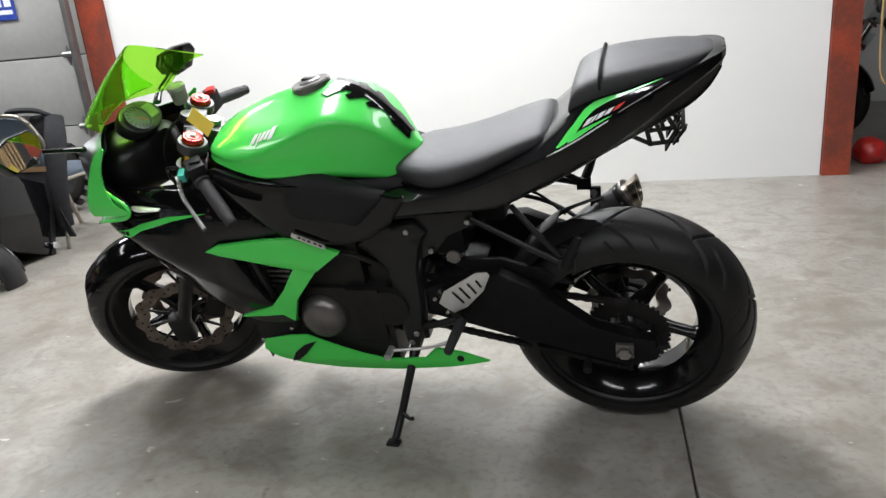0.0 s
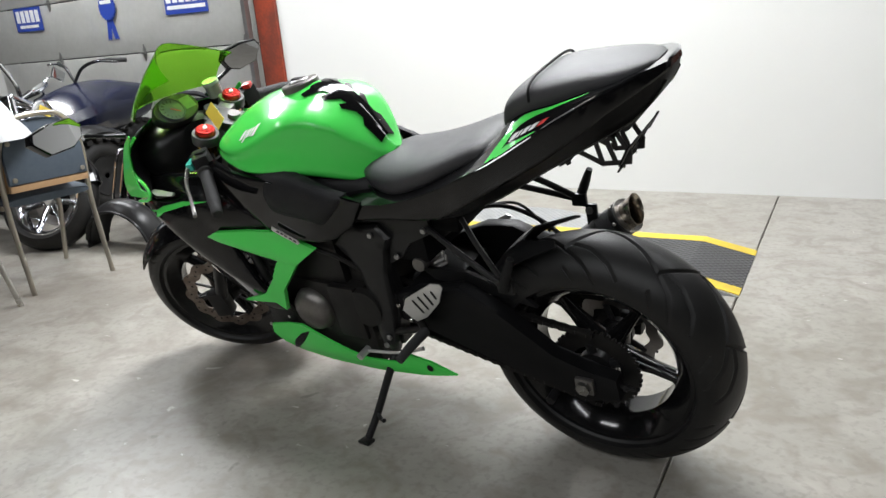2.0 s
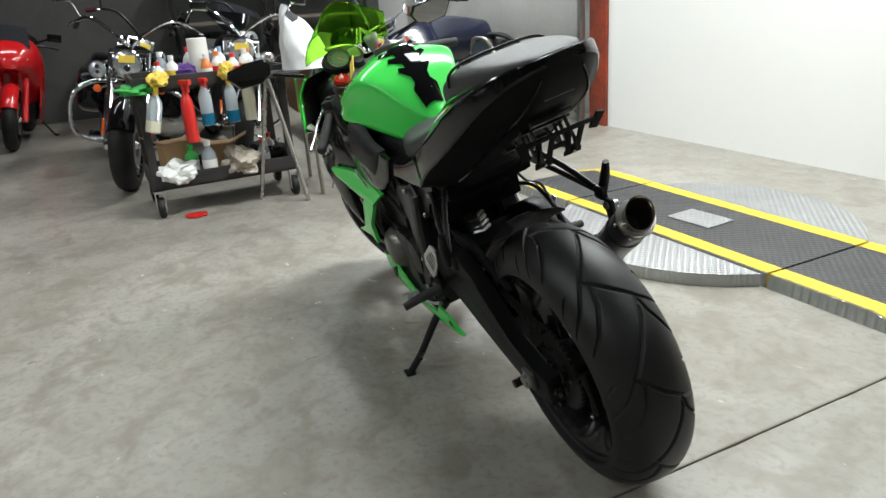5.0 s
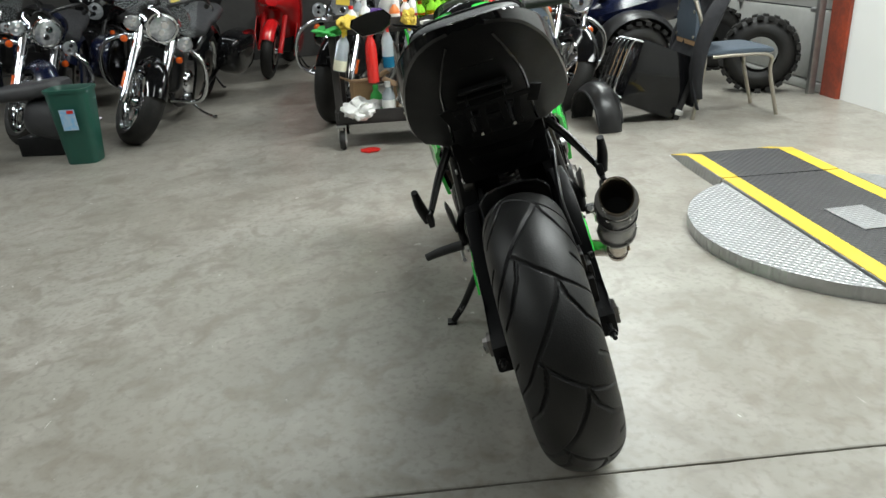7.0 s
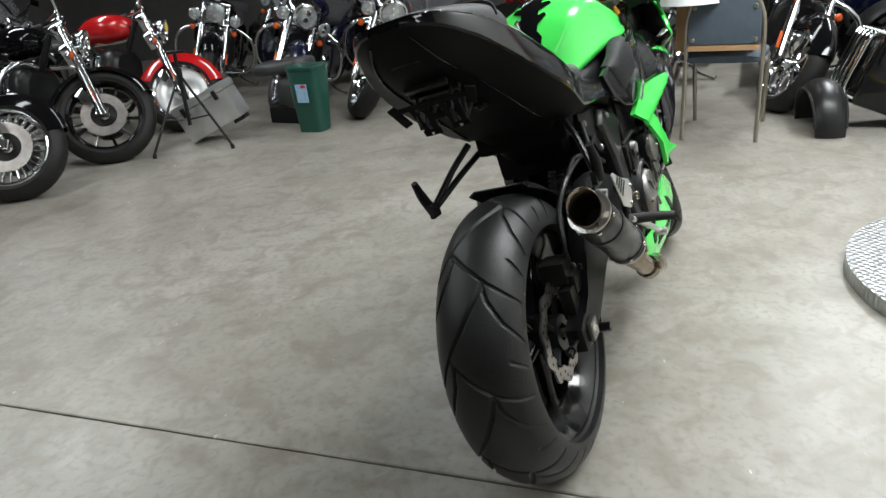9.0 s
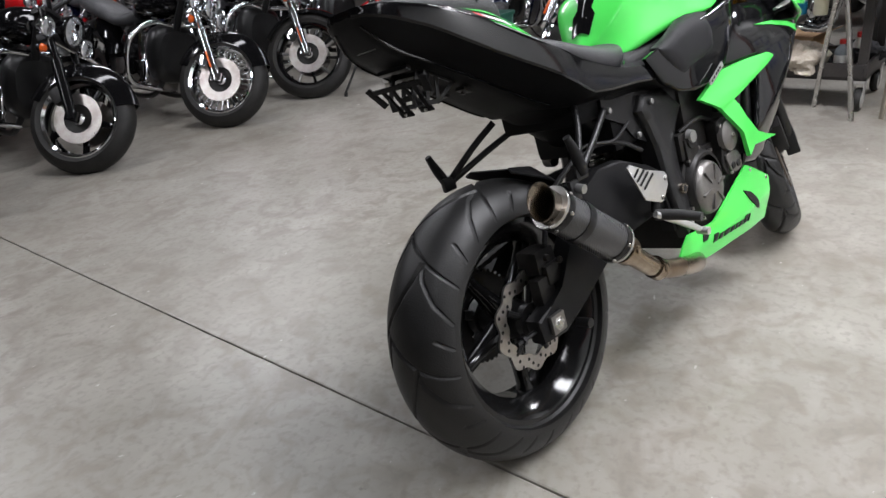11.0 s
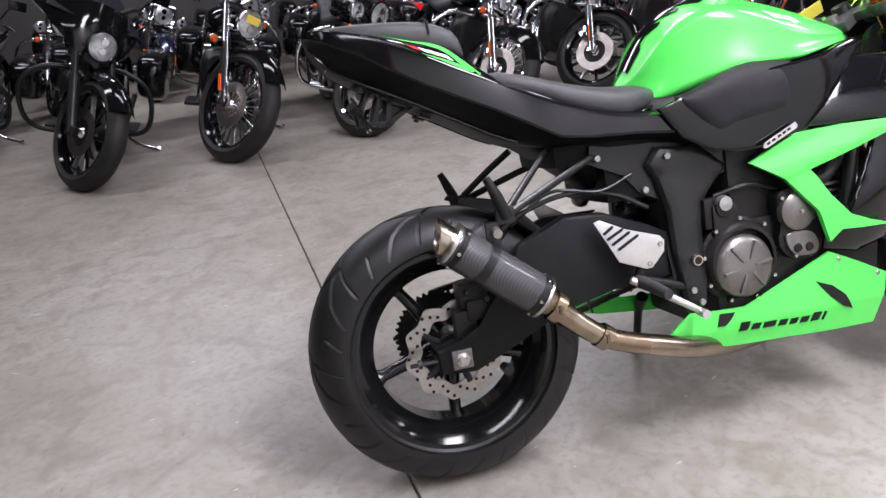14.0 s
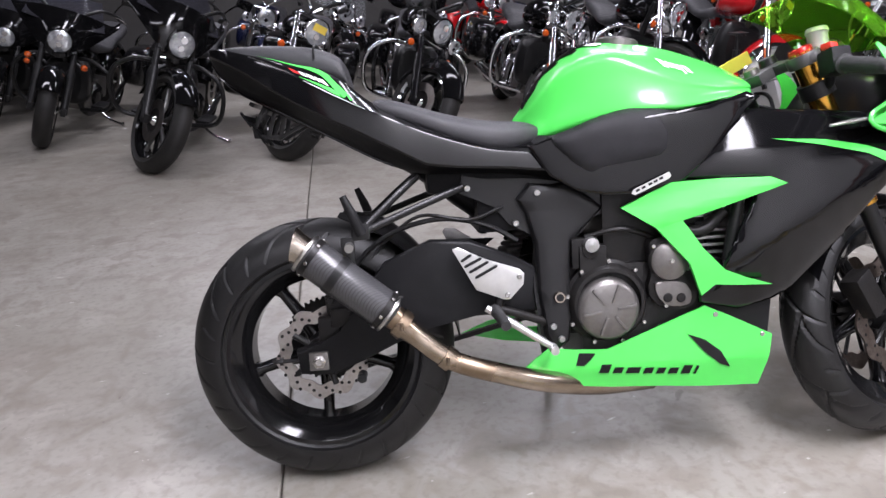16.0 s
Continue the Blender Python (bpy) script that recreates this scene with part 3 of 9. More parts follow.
# Never in view; coloured dark so it bounces less light onto the bike.
setting("wall_west", "unseen west wall, coloured dark to cut bounced light", "wall", lambda bm: box(bm, U0 - 0.2, U0, V0 - 3.2, V1, 0, CEIL), "darkened_wall")
setting("wall_east", "wall behind parked motorcycles, coloured dark for the dim background", "wall", lambda bm: box(bm, U1, U1 + 0.2, V0, V1, 0, CEIL), "darkened_wall")
setting("wall_over_door", "white painted wall above the garage door", "wall", lambda bm: box(bm, 3.63, U1, V0 - 0.2, V0, 2.9, CEIL), "wall")
setting("wall_beside_door", "white painted wall beside the garage door", "wall", lambda bm: box(bm, 7.25, U1, V0 - 0.2, V0, 0, 2.9), "wall")
# Unseen ceiling that closes the room and bounces little light.
setting("ceiling", "unseen ceiling, coloured dark to cut bounced light", "ceiling", lambda bm: box(bm, U0 - 0.2, U1 + 0.2, V0 - 3.2, V1 + 0.2, CEIL, CEIL + 0.15), "ceiling")


def steel_column(u0, u1, v0, v1, name):
    def b(bm):
        box(bm, u0, u1, v0 - 0.012, v0, 0, CEIL, 0.003)
        box(bm, u0, u0 + 0.012, v0, v1, 0, CEIL, 0.003)
        box(bm, u1 - 0.012, u1, v0, v1, 0, CEIL, 0.003)
        box(bm, u0, u1, v1, v1 + 0.012, 0, CEIL, 0.003)
    return setting(name, "rust-red painted steel column with chipped paint", "column", b, "red_steel")


steel_column(3.425, 3.63, V0 - 0.2, V0 + 0.01, "column_1")
steel_column(-1.40, -1.245, V0 - 0.2, V0 + 0.01, "column_2")

for lu, lv, watts, du, dv in ASSUMED_TROFFERS:
    fx = thing("assumed_ceiling_light", spot_at(lu, lv, CEIL - 0.1), "assumed white fluorescent troffer, out of view on the ceiling", "light", "ceiling lights")
    fb = bmesh.new()
    box(fb, -du / 2 - 0.04, du / 2 + 0.04, -dv / 2 - 0.04, dv / 2 + 0.04, 0.0, 0.1, 0.01)
    part("housing", fb, "white_plastic", fx)


# ---- garage door ----
def garage_door():
    g = thing("garage_door", spot_at(0, V0 + 0.015, 0), "white sectional garage door with grimy panels", "garage door", kind="structure")
    seams = [0.0, 0.08, 0.59, 1.09, 1.60, 2.11, 2.62, 2.9]
    for z0, z1 in zip(seams, seams[1:]):
        bm = bmesh.new()
        rows = []
        for z, d in ((z0 + 0.003, -0.02), (z0 + 0.007, -0.004), (z0 + 0.02, 0.0), (z1 - 0.02, 0.0), (z1 - 0.007, -0.004), (z1 - 0.003, -0.02)):
            rows.append([(u, d, z) for u in (3.64, 4.3, 5.0, 5.8, 6.6, 7.24)])
        sheet(bm, rows)
        bmesh.ops.solidify(bm, geom=bm.faces[:], thickness=0.03)
        part("door_panel", bm, "door", g, "", True, 25)
        for u in (3.78, 4.99, 6.2):
            bm = bmesh.new()
            plate(bm, [(-0.024, 0.0), (0.0, 0.07), (0.024, 0.0), (0.0, -0.07)], 0.0, 0.01, Matrix.Translation((u, 0, z1)))
            rod(bm, (u - 0.03, 0.018, z1), (u + 0.03, 0.018, z1), 0.011)
            part("hinge", bm, "alu", g, "dull steel hinge")
    bm = bmesh.new()
    box(bm, 3.66, 3.70, 0.03, 0.08, 0, 2.9, 0.004)
    part("door_track", bm, "alu", g, "grey steel track")
    for k in range(5):
        bm = bmesh.new()
        rod(bm, (3.70, 0.055, 0.59 + 0.507 * k), (3.78, 0.055, 0.59 + 0.507 * k), 0.02, 12)
        part("roller", bm, "alu", g)


garage_door()


def sign(u0, u1, z0, z1, lean, bars):
    """A flat printed sign fixed to the door; bars are (across, up, width, height) within it."""
    s = thing("sign", spot_at((u0 + u1) / 2, V0 + 0.022, (z0 + z1) / 2, 0, 0, lean), "blue and white printed sign on the garage door", "sign", "signs on the door")
    w, h = abs(u1 - u0), z1 - z0
    bm = bmesh.new()
    box(bm, -w / 2, w / 2, 0.0, 0.004, -h / 2, h / 2)
    part("board", bm, "blue_sign", s, "", False)
    for a, c, bw, bh in bars:
        bm = bmesh.new()
        box(bm, (a - bw / 2) * w, (a + bw / 2) * w, 0.0045, 0.006, (c - bh / 2) * h, (c + bh / 2) * h)
        part("print_bar", bm, "white_print", s, "", False)


sign(4.12, 4.62, 1.37, 1.60, -1, [(-0.39 + 0.157 * k, 0.14, 0.115, 0.50) for k in range(6)] + [(0, -0.27, 0.90, 0.13)])
sign(6.35, 6.78, 1.38, 1.60, -1, [(-0.36 + 0.18 * k, 0.12, 0.13, 0.5) for k in range(5)] + [(0, -0.3, 0.7, 0.12)])


def rosette():
    r = thing("ribbon_rosette", spot_at(5.36, V0 + 0.022, 1.50), "dark blue award ribbon rosette on the garage door", "ribbon")
    bm = bmesh.new()
    pts = []
    for k in range(40):
        a = 2 * math.pi * k / 40
        q = 0.10 + 0.012 * (k % 2)
        pts.append((q * math.cos(a), q * math.sin(a) * 1.05))
    plate(bm, pts, 0.0, 0.014)
    part("rosette", bm, "blue_sign", r)
    bm = bmesh.new()
    box(bm, -0.075, 0.075, 0.0145, 0.016, 0.03, 0.06)
    part("print_bar", bm, "white_print", r)
    for s in (-1, 1):
        bm = bmesh.new()
        plate(bm, [(-0.028, -0.06), (0.028, -0.06), (0.022 + s * 0.05, -0.28), (s * 0.05, -0.265), (-0.028 + s * 0.05, -0.28)], 0.001 + 0.002 * (s > 0), 0.004 + 0.002 * (s > 0))
        part("tail", bm, "blue_sign", r)


rosette()


# ---- drive-on ramp with turntable ----
def ramp():
    r = thing("ramp", spot_at(0, 0, 0), "black checker-plate ramp with yellow edge stripes on the floor", "ramp")
    H, T = 0.055, 0.22
    va, vb = -1.13, -1.70
    secs = [(-0.14, 0.475), (0.487, 1.716), (1.728, 2.36)]

    def zt(u):
        return H * min(1, max(0.06, (u + 0.14) / T), max(0.06, (2.36 - u) / T))

    for a, b in secs:
        us = sorted({a, b, *[q for q in (-0.14 + T, 2.36 - T) if a < q < b]})
        for name, m, lo, hi, dz in (("deck", "tread_dark", vb + 0.075, va - 0.075, 0.0), ("edge_stripe", "yellow", va - 0.075, va, 0.001), ("edge_stripe", "yellow", vb, vb + 0.075, 0.001)):
            bm = bmesh.new()
            skin(bm, [[(u, lo, 0.0), (u, hi, 0.0), (u, hi, zt(u) + dz), (u, lo, zt(u) + dz)] for u in us])
            part(name, bm, m, r, "", False)
        for v, s in ((va, 1), (vb, -1)):
            bm = bmesh.new()
            skin(bm, [[(u, v, 0.0), (u, v + s * 0.014, 0.0), (u, v + s * 0.004, zt(u) - 0.002), (u, v, zt(u) - 0.002)] for u in us])
            part("skirt", bm, "tread_alu", r, "bare aluminium side skirt", False)
    bm = bmesh.new()
    box(bm, 0.98, 1.22, -1.5, -1.33, H + 0.001, H + 0.004)
    bm.transform(Matrix.Translation((1.1, -1.415, 0)) @ Matrix.Rotation(radians(4), 4, "Z") @ Matrix.Translation((-1.1, 1.415, 0)))
    part("bare_patch", bm, "tread_alu", r, "worn bare aluminium patch", False)
    # turntable halves that stand out on both sides
    for s in (1, -1):
        bm = bmesh.new()
        edge = va + 0.018 if s > 0 else vb - 0.018
        cx, cy, rr = 1.09, -1.415, 0.66
        pts = []
        for k in range(49):
            a = math.pi * k / 48
            x, y = cx + rr * math.cos(a), cy + s * rr * math.sin(a)
            if (y - edge) * s >= 0:
                pts.append((x, y))
        x0 = math.sqrt(rr * rr - (edge - cy) ** 2)
        pts = [(cx + x0, edge)] + pts + [(cx - x0, edge)]
        top = [bm.verts.new((x, y, 0.05)) for x, y in pts]
        low = [bm.verts.new((x, y, 0.0)) for x, y in pts]
        bm.faces.new(top)
        n = len(pts)
        for i in range(n):
            bm.faces.new((top[i], top[(i + 1) % n], low[(i + 1) % n], low[i]))
        part("turntable_wing", bm, "tread_alu", r, "bright aluminium turntable wing", True, 30)


ramp()


# ---- the green sport motorcycle ----
LEAN, STEER, RAKE = 14.1, 25.0, 24.0
bike = thing("sport_motorcycle", pose(0, 0, 0, -LEAN, 0, 0),
             "lime green and black sport motorcycle leaning on its side stand", "motorcycle")
AX = Vector((1.104, 0, 0.93))
KING = Vector((-math.sin(radians(RAKE)), 0, math.cos(radians(RAKE))))
ST = Matrix.Translation(AX) @ Matrix.Rotation(radians(STEER), 4, KING) @ Matrix.Translation(-AX)


def tyre_mesh(R, hw, rt, rim, segs, nprof, count, depth=0.006):
    """A tyre about y with a cut tread: a network of slanting grooves, soft-edged."""
    prof = []
    for k in range(nprof + 1):
        a = -1 + 2 * k / nprof
        ang = a * radians(112)
        r = R - rt + rt * math.cos(ang)
        if r > rim + 0.02:
            prof.append((r, hw * math.sin(ang), a * 112 / 80))
    prof = [(rim + 0.004, -hw * 0.72, -2), (rim + 0.018, -hw * 0.86, -2)] + prof + [(rim + 0.018, hw * 0.86, 2), (rim + 0.004, hw * 0.72, 2)]
    pr, py, pw = [np.array(c) for c in zip(*prof)]
    th = np.arange(segs) * 2 * np.pi / segs
    per = 2 * np.pi / count
    # one repeat: across from +1 (left) to -1 (right), along in repeats
    lines = [[(0.34, 0.00), (0.0, 0.20), (-0.35, 0.36), (-0.65, 0.44), (-0.97, 0.50)],
             [(-0.28, 0.36), (-0.36, 0.52), (-0.60, 0.72), (-0.97, 0.90)],
             [(-0.28, 0.34), (-0.18, 0.52), (0.05, 0.76), (0.34, 1.00)],
             [(0.34, 1.00), (0.60, 1.22), (0.97, 1.42)],
             [(0.24, 0.07), (0.32, 0.28), (0.55, 0.52), (0.80, 0.66)],
             [(-0.66, 0.08), (-0.97, 0.18)], [(0.72, 0.02), (0.97, 0.14)]]
    W, TH = np.meshgrid(pw, th)
    X = W * hw * 1.25
    cut = np.zeros_like(X)
    for ln in lines:
        for (w0, p0), (w1, p1) in zip(ln, ln[1:]):
            for n in range(-2, count + 2):
                y0, y1 = (n + p0) * per * R, (n + p1) * per * R
                lo, hi = min(y0, y1) / R - 0.03, max(y0, y1) / R + 0.03
                i0, i1 = max(0, int(lo / (2 * np.pi) * segs)), min(segs, int(hi / (2 * np.pi) * segs) + 2)
                if i1 <= i0:
                    continue
                ax, bx = w0 * hw * 1.25, w1 * hw * 1.25
                px, py_ = X[i0:i1], TH[i0:i1] * R
                dx, dy = bx - ax, y1 - y0
                t = np.clip(((px - ax) * dx + (py_ - y0) * dy) / (dx * dx + dy * dy), 0, 1)
                d = np.hypot(px - ax - t * dx, py_ - y0 - t * dy)
                cut[i0:i1] = np.maximum(cut[i0:i1], np.clip((0.0046 - d) / 0.0028, 0, 1))
    cut[np.abs(W) > 1] = 0
    rr = pr[None, :] - depth * cut
    co = np.stack([rr * np.cos(TH), np.broadcast_to(py, rr.shape), rr * np.sin(TH)], -1).reshape(-1, 3)
    n = len(prof)
    i, j = np.meshgrid(np.arange(segs), np.arange(n - 1), indexing="ij")
    q = np.stack([i * n + j, (i + 1) % segs * n + j, (i + 1) % segs * n + j + 1, i * n + j + 1], -1).reshape(-1, 4)
    me = bpy.data.meshes.new("tyre")
    me.from_pydata(co.tolist(), [], q.tolist())
    bm = bmesh.new()
    bm.from_mesh(me)
    bpy.data.meshes.remove(me)
    return bm


def wheel(name, c, R, hw, rt, rim_w, spokes, label, move=None, grooves=9, segs=1260, prof=130):
    mv = (move or Matrix()) @ Matrix.Translation(c)
    rim = 0.216
    w = part(name, tyre_mesh(R, hw, rt, rim, segs, prof, grooves), "rubber", bike, label, True, 30, mv)
    bm = bmesh.new()
    hwid = rim_w / 2
    lathe(bm, [(rim + 0.012, -hwid), (rim + 0.012, -hwid + 0.006), (rim - 0.004, -hwid + 0.012), (rim - 0.03, -hwid * 0.35), (rim - 0.03, hwid * 0.35), (rim - 0.004, hwid - 0.012),
               (rim + 0.012, hwid - 0.006), (rim + 0.012, hwid), (rim + 0.002, hwid), (rim - 0.016, hwid - 0.014), (rim - 0.040, hwid * 0.4), (rim - 0.040, -hwid * 0.4), (rim - 0.016, -hwid + 0.014), (rim + 0.002, -hwid), (rim + 0.012, -hwid)], 72)
    part("rim", bm, "black_rim", w, "satin black cast rim", True, 30, mv)
    for k in range(spokes):
        bm = bmesh.new()
        a = radians(360 / spokes * k + 20)
        rows = []
        for r, wd, th in ((0.035, 0.026, 0.035), (0.07, 0.021, 0.028), (0.12, 0.015, 0.02), (0.165, 0.014, 0.02), (rim - 0.033, 0.026, 0.026)):
            rows.append([Vector((r, th * math.sin(q), wd * math.cos(q) * (1 if abs(math.cos(q)) < 0.9 else 0.95))) for q in [2 * math.pi * i / 12 for i in range(12)]])
        skin(bm, rows)
        bm.transform(Matrix.Rotation(a, 4, "Y"))
        part("spoke", bm, "black_rim", w, "", True, 40, mv)
    bm = bmesh.new()
    lathe(bm, [(0.018, -0.075), (0.03, -0.075), (0.036, -0.06), (0.045, -0.03), (0.045, 0.03), (0.036, 0.06), (0.03, 0.075), (0.018, 0.075)], 32)
    part("hub", bm, "black_satin", w, "", True, 30, mv)
    return w, mv


def petal_disc(bm, r0, r1, y, th, lobes=10, m=None):
    seg = lobes * 10
    rings = []
    for k in range(seg):
        a = 2 * math.pi * k / seg
        ro = r1 + 0.006 * math.sin(a * lobes) - 0.004
        ri = r0 + 0.004 * math.sin(a * lobes)
        rings.append([Vector((r * math.cos(a), yy, r * math.sin(a))) for r, yy in ((ri, y), (ro, y), (ro, y + th), (ri, y + th))])
    vs = [[bm.verts.new(m @ p if m else p) for p in r] for r in rings]
    for k in range(seg):
        a, b = vs[k], vs[(k + 1) % seg]
        for i in range(4):
            bm.faces.new((a[i], b[i], b[(i + 1) % 4], a[(i + 1) % 4]))


def disc_holes(wheel_ob, mv, r0, r1, y):
    for k in range(40):
        a = 2 * math.pi * k / 40
        r = r0 + (r1 - r0) * (0.3 + 0.25 * (k % 3))
        b = bmesh.new()
        lathe(b, [(0.0001, -0.0005), (0.0042, -0.0005)], 8, Matrix.Translation((r * math.cos(a), y, r * math.sin(a))))
        part("disc_hole", b, "black_matte", wheel_ob, "", False, 30, mv)


rear, RW = wheel("rear_wheel", (0, 0, 0.315), 0.318, 0.093, 0.080, 0.150, 5, "wide black sport tyre with cut tread", None, 9)
front, FW = wheel("front_wheel", (1.395, 0, 0.297), 0.298, 0.061, 0.056, 0.098, 5, "black sport tyre", ST, 9, 600, 50)
b = bmesh.new()
petal_disc(b, 0.076, 0.112, -0.072, 0.005, 10)
part("brake_disc", b, "disc", rear, "drilled petal brake disc", True, 30, RW)
disc_holes(rear, RW, 0.074, 0.112, -0.072)
b = bmesh.new()
for k in range(5):
    a = radians(72 * k)
    rod(b, (0.03 * math.cos(a), -0.066, 0.03 * math.sin(a)), (0.082 * math.cos(a), -0.07, 0.082 * math.sin(a)), 0.008, 8)
lathe(b, disc_prof(0.02, 0.04, -0.078, -0.06), 24)
part("disc_carrier", b, "black_satin", rear, "", True, 30, RW)
b = bmesh.new()
seg = 43 * 4
ring = [(0.104 + (0.007 if k % 4 in (1, 2) else 0)) for k in range(seg)]
vsr = [[b.verts.new((r * math.cos(2 * math.pi * k / seg), y, r * math.sin(2 * math.pi * k / seg))) for r, y in ((0.062, 0.072), (ring[k], 0.072), (ring[k], 0.079), (0.062, 0.079))] for k in range(seg)]
for k in range(seg):
    p, q = vsr[k], vsr[(k + 1) % seg]
    for i in range(4):
        b.faces.new((p[i], q[i], q[(i + 1) % 4], p[(i + 1) % 4]))
part("sprocket", b, "engine_black", rear, "dark toothed sprocket", False, 30, RW)
b = bmesh.new()
for k in range(5):
    a = radians(72 * k + 10)
    rod(b, (0.02 * math.cos(a), 0.07, 0.02 * math.sin(a)), (0.07 * math.cos(a), 0.075, 0.07 * math.sin(a)), 0.012, 8)
lathe(b, disc_prof(0.02, 0.045, 0.06, 0.085), 24)
part("sprocket_carrier", b, "black_satin", rear, "", True, 30, RW)
for s in (1, -1):
    b = bmesh.new()
    petal_disc(b, 0.108, 0.152, s * 0.062 - 0.0025, 0.005, 12)
    part("brake_disc", b, "disc_dark", front, "drilled petal brake disc", True, 30, FW)
    disc_holes(front, FW, 0.108, 0.152, s * 0.062 + s * 0.0032)
    for k in range(10):
        b = bmesh.new()
        a = radians(36 * k)
        rod(b, (0.04 * math.cos(a), s * 0.055, 0.04 * math.sin(a)), (0.113 * math.cos(a), s * 0.062, 0.113 * math.sin(a)), 0.005, 6)
        part("carrier_arm", b, "black_satin", front, "", True, 30, FW)
b = bmesh.new()
rod(b, (0, -0.150, 0.315), (0, 0.155, 0.315), 0.013, 14)
lathe(b, [(0.0001, -0.155), (0.008, -0.155), (0.011, -0.152), (0.022, -0.150), (0.022, -0.138), (0.0001, -0.138)], 6, Matrix.Translation((0, 0, 0.315)))
lathe(b, [(0.0001, 0.162), (0.017, 0.162), (0.019, 0.15), (0.0001, 0.15)], 6, Matrix.Translation((0, 0, 0.315)))
part("rear_axle", b, "steel", bike, "bare steel axle with nut")

# swingarm
b = bmesh.new()
plate(b, [(0.10, 0.455), (0.163, 0.530), (0.269, 0.574), (0.36, 0.568), (0.46, 0.525), (0.575, 0.46), (0.585, 0.42), (0.54, 0.395), (0.363, 0.402), (0.23, 0.375), (0.11, 0.312), (0.03, 0.278), (-0.045, 0.285), (-0.052, 0.340), (0.0, 0.352), (0.055, 0.372)], -0.140, -0.100, None, 0.008)
part("swingarm_right", b, "black_arm", bike)
b = bmesh.new()
plate(b, [(0.575, 0.46), (0.45, 0.50), (0.375, 0.515), (0.30, 0.535), (0.20, 0.485), (0.08, 0.375), (-0.02, 0.35), (-0.075, 0.345), (-0.08, 0.285), (0.0, 0.262), (0.13, 0.300), (0.26, 0.335), (0.42, 0.385), (0.585, 0.42)], 0.100, 0.140, None, 0.008)
part("swingarm_left", b, "black_arm", bike)
b = bmesh.new()
box(b, 0.36, 0.48, -0.12, 0.12, 0.41, 0.50, 0.02)
rod(b, (0.56, -0.15, 0.433), (0.56, 0.15, 0.433), 0.025, 14)
part("swingarm_bridge", b, "black_arm", bike)
for s in (-1, 1):
    b = bmesh.new()
    box(b, -0.022, 0.022, s * 0.145 - 0.006, s * 0.145 + 0.006, 0.295, 0.337, 0.003)
    part("axle_block", b, "engine", bike, "grey axle block")
for s in (-1, 1):
    b = bmesh.new()
    rod(b, (-0.11, s * 0.122, 0.315), (-0.03, s * 0.122, 0.315), 0.005, 8)
    lathe(b, [(0.0001, 0.008), (0.010, 0.008), (0.010, 0), (0.0001, 0)], 6, along((-0.085, s * 0.122, 0.315), (-0.2, s * 0.122, 0.315)))
    part("chain_adjuster", b, "black_satin", bike)
    b = bmesh.new()
    rod(b, (0.095, s * 0.12, 0.25 if s > 0 else 0.27), (0.095, s * 0.155, 0.25 if s > 0 else 0.27), 0.011, 12)
    part("swingarm_spool", b, "black_satin", bike)
b = bmesh.new()
lathe(b, [(0.0001, -0.178), (0.012, -0.178), (0.014, -0.172), (0.014, -0.160), (0.026, -0.160), (0.028, -0.150), (0.0001, -0.150)], 20, Matrix.Translation((0.553, 0, 0.430)))
pivot = part("pivot_cap", b, "tip", bike, "bare metal swingarm pivot nut")
b = bmesh.new()
lathe(b, [(0.0001, -0.1785), (0.0085, -0.1785), (0.0085, -0.176)], 16, Matrix.Translation((0.553, 0, 0.430)))
part("bore", b, "black_matte", pivot, "dark hollow bore")

# caliper, rear
b = bmesh.new()
box(b, 0.02, 0.085, -0.112, -0.052, 0.41, 0.465, 0.012, None)
box(b, 0.03, 0.11, -0.125, -0.10, 0.385, 0.43, 0.008)
box(b, 0.0, 0.05, -0.12, -0.09, 0.34, 0.41, 0.006)
for bx, bz in ((0.035, 0.45), (0.075, 0.43), (0.095, 0.41)):
    bolt(b, (bx, -0.125, bz), (0, -1, 0), 0.008, 0.008)
part("rear_caliper", b, "engine_black", bike, "black single-piston brake caliper")
b = bmesh.new()
tube(b, [(0.06, -0.11, 0.47), (0.12, -0.10, 0.55), (0.20, -0.11, 0.60), (0.30, -0.12, 0.62), (0.40, -0.12, 0.60), (0.47, -0.13, 0.56)], 0.006, 8)
tube(b, [(0.16, -0.10, 0.57), (0.25, -0.12, 0.63), (0.36, -0.13, 0.615), (0.44, -0.13, 0.64)], 0.004, 8)
part("brake_hose", b, "black_satin", bike)

# hugger over the rear tyre: two horns reach back at the sides
b = bmesh.new()
grid = []
for k in range(15):
    f = k / 14
    row = []
    for q in [-1, -0.85, -0.7, -0.4, 0, 0.4, 0.7, 0.85, 1]:
        far = 62 + 22 * math.exp(-((abs(q) - 0.78) / 0.16) ** 2)
        a = radians(10 + (far - 10) * f)
        R = 0.334 + 0.016 * f * f
        row.append(Vector((R * math.cos(a), 0.094 * q * (1 - 0.10 * f), 0.315 + R * math.sin(a) - 0.035 * abs(q) ** 3)))
    grid.append(row)
sheet(b, grid)
thicken(b, 0.004)
part("hugger", b, "black_satin", bike, "black rear tyre hugger")

# chain
cx0, cz0, cx1, cz1 = 0.0, 0.315, 0.60, 0.455
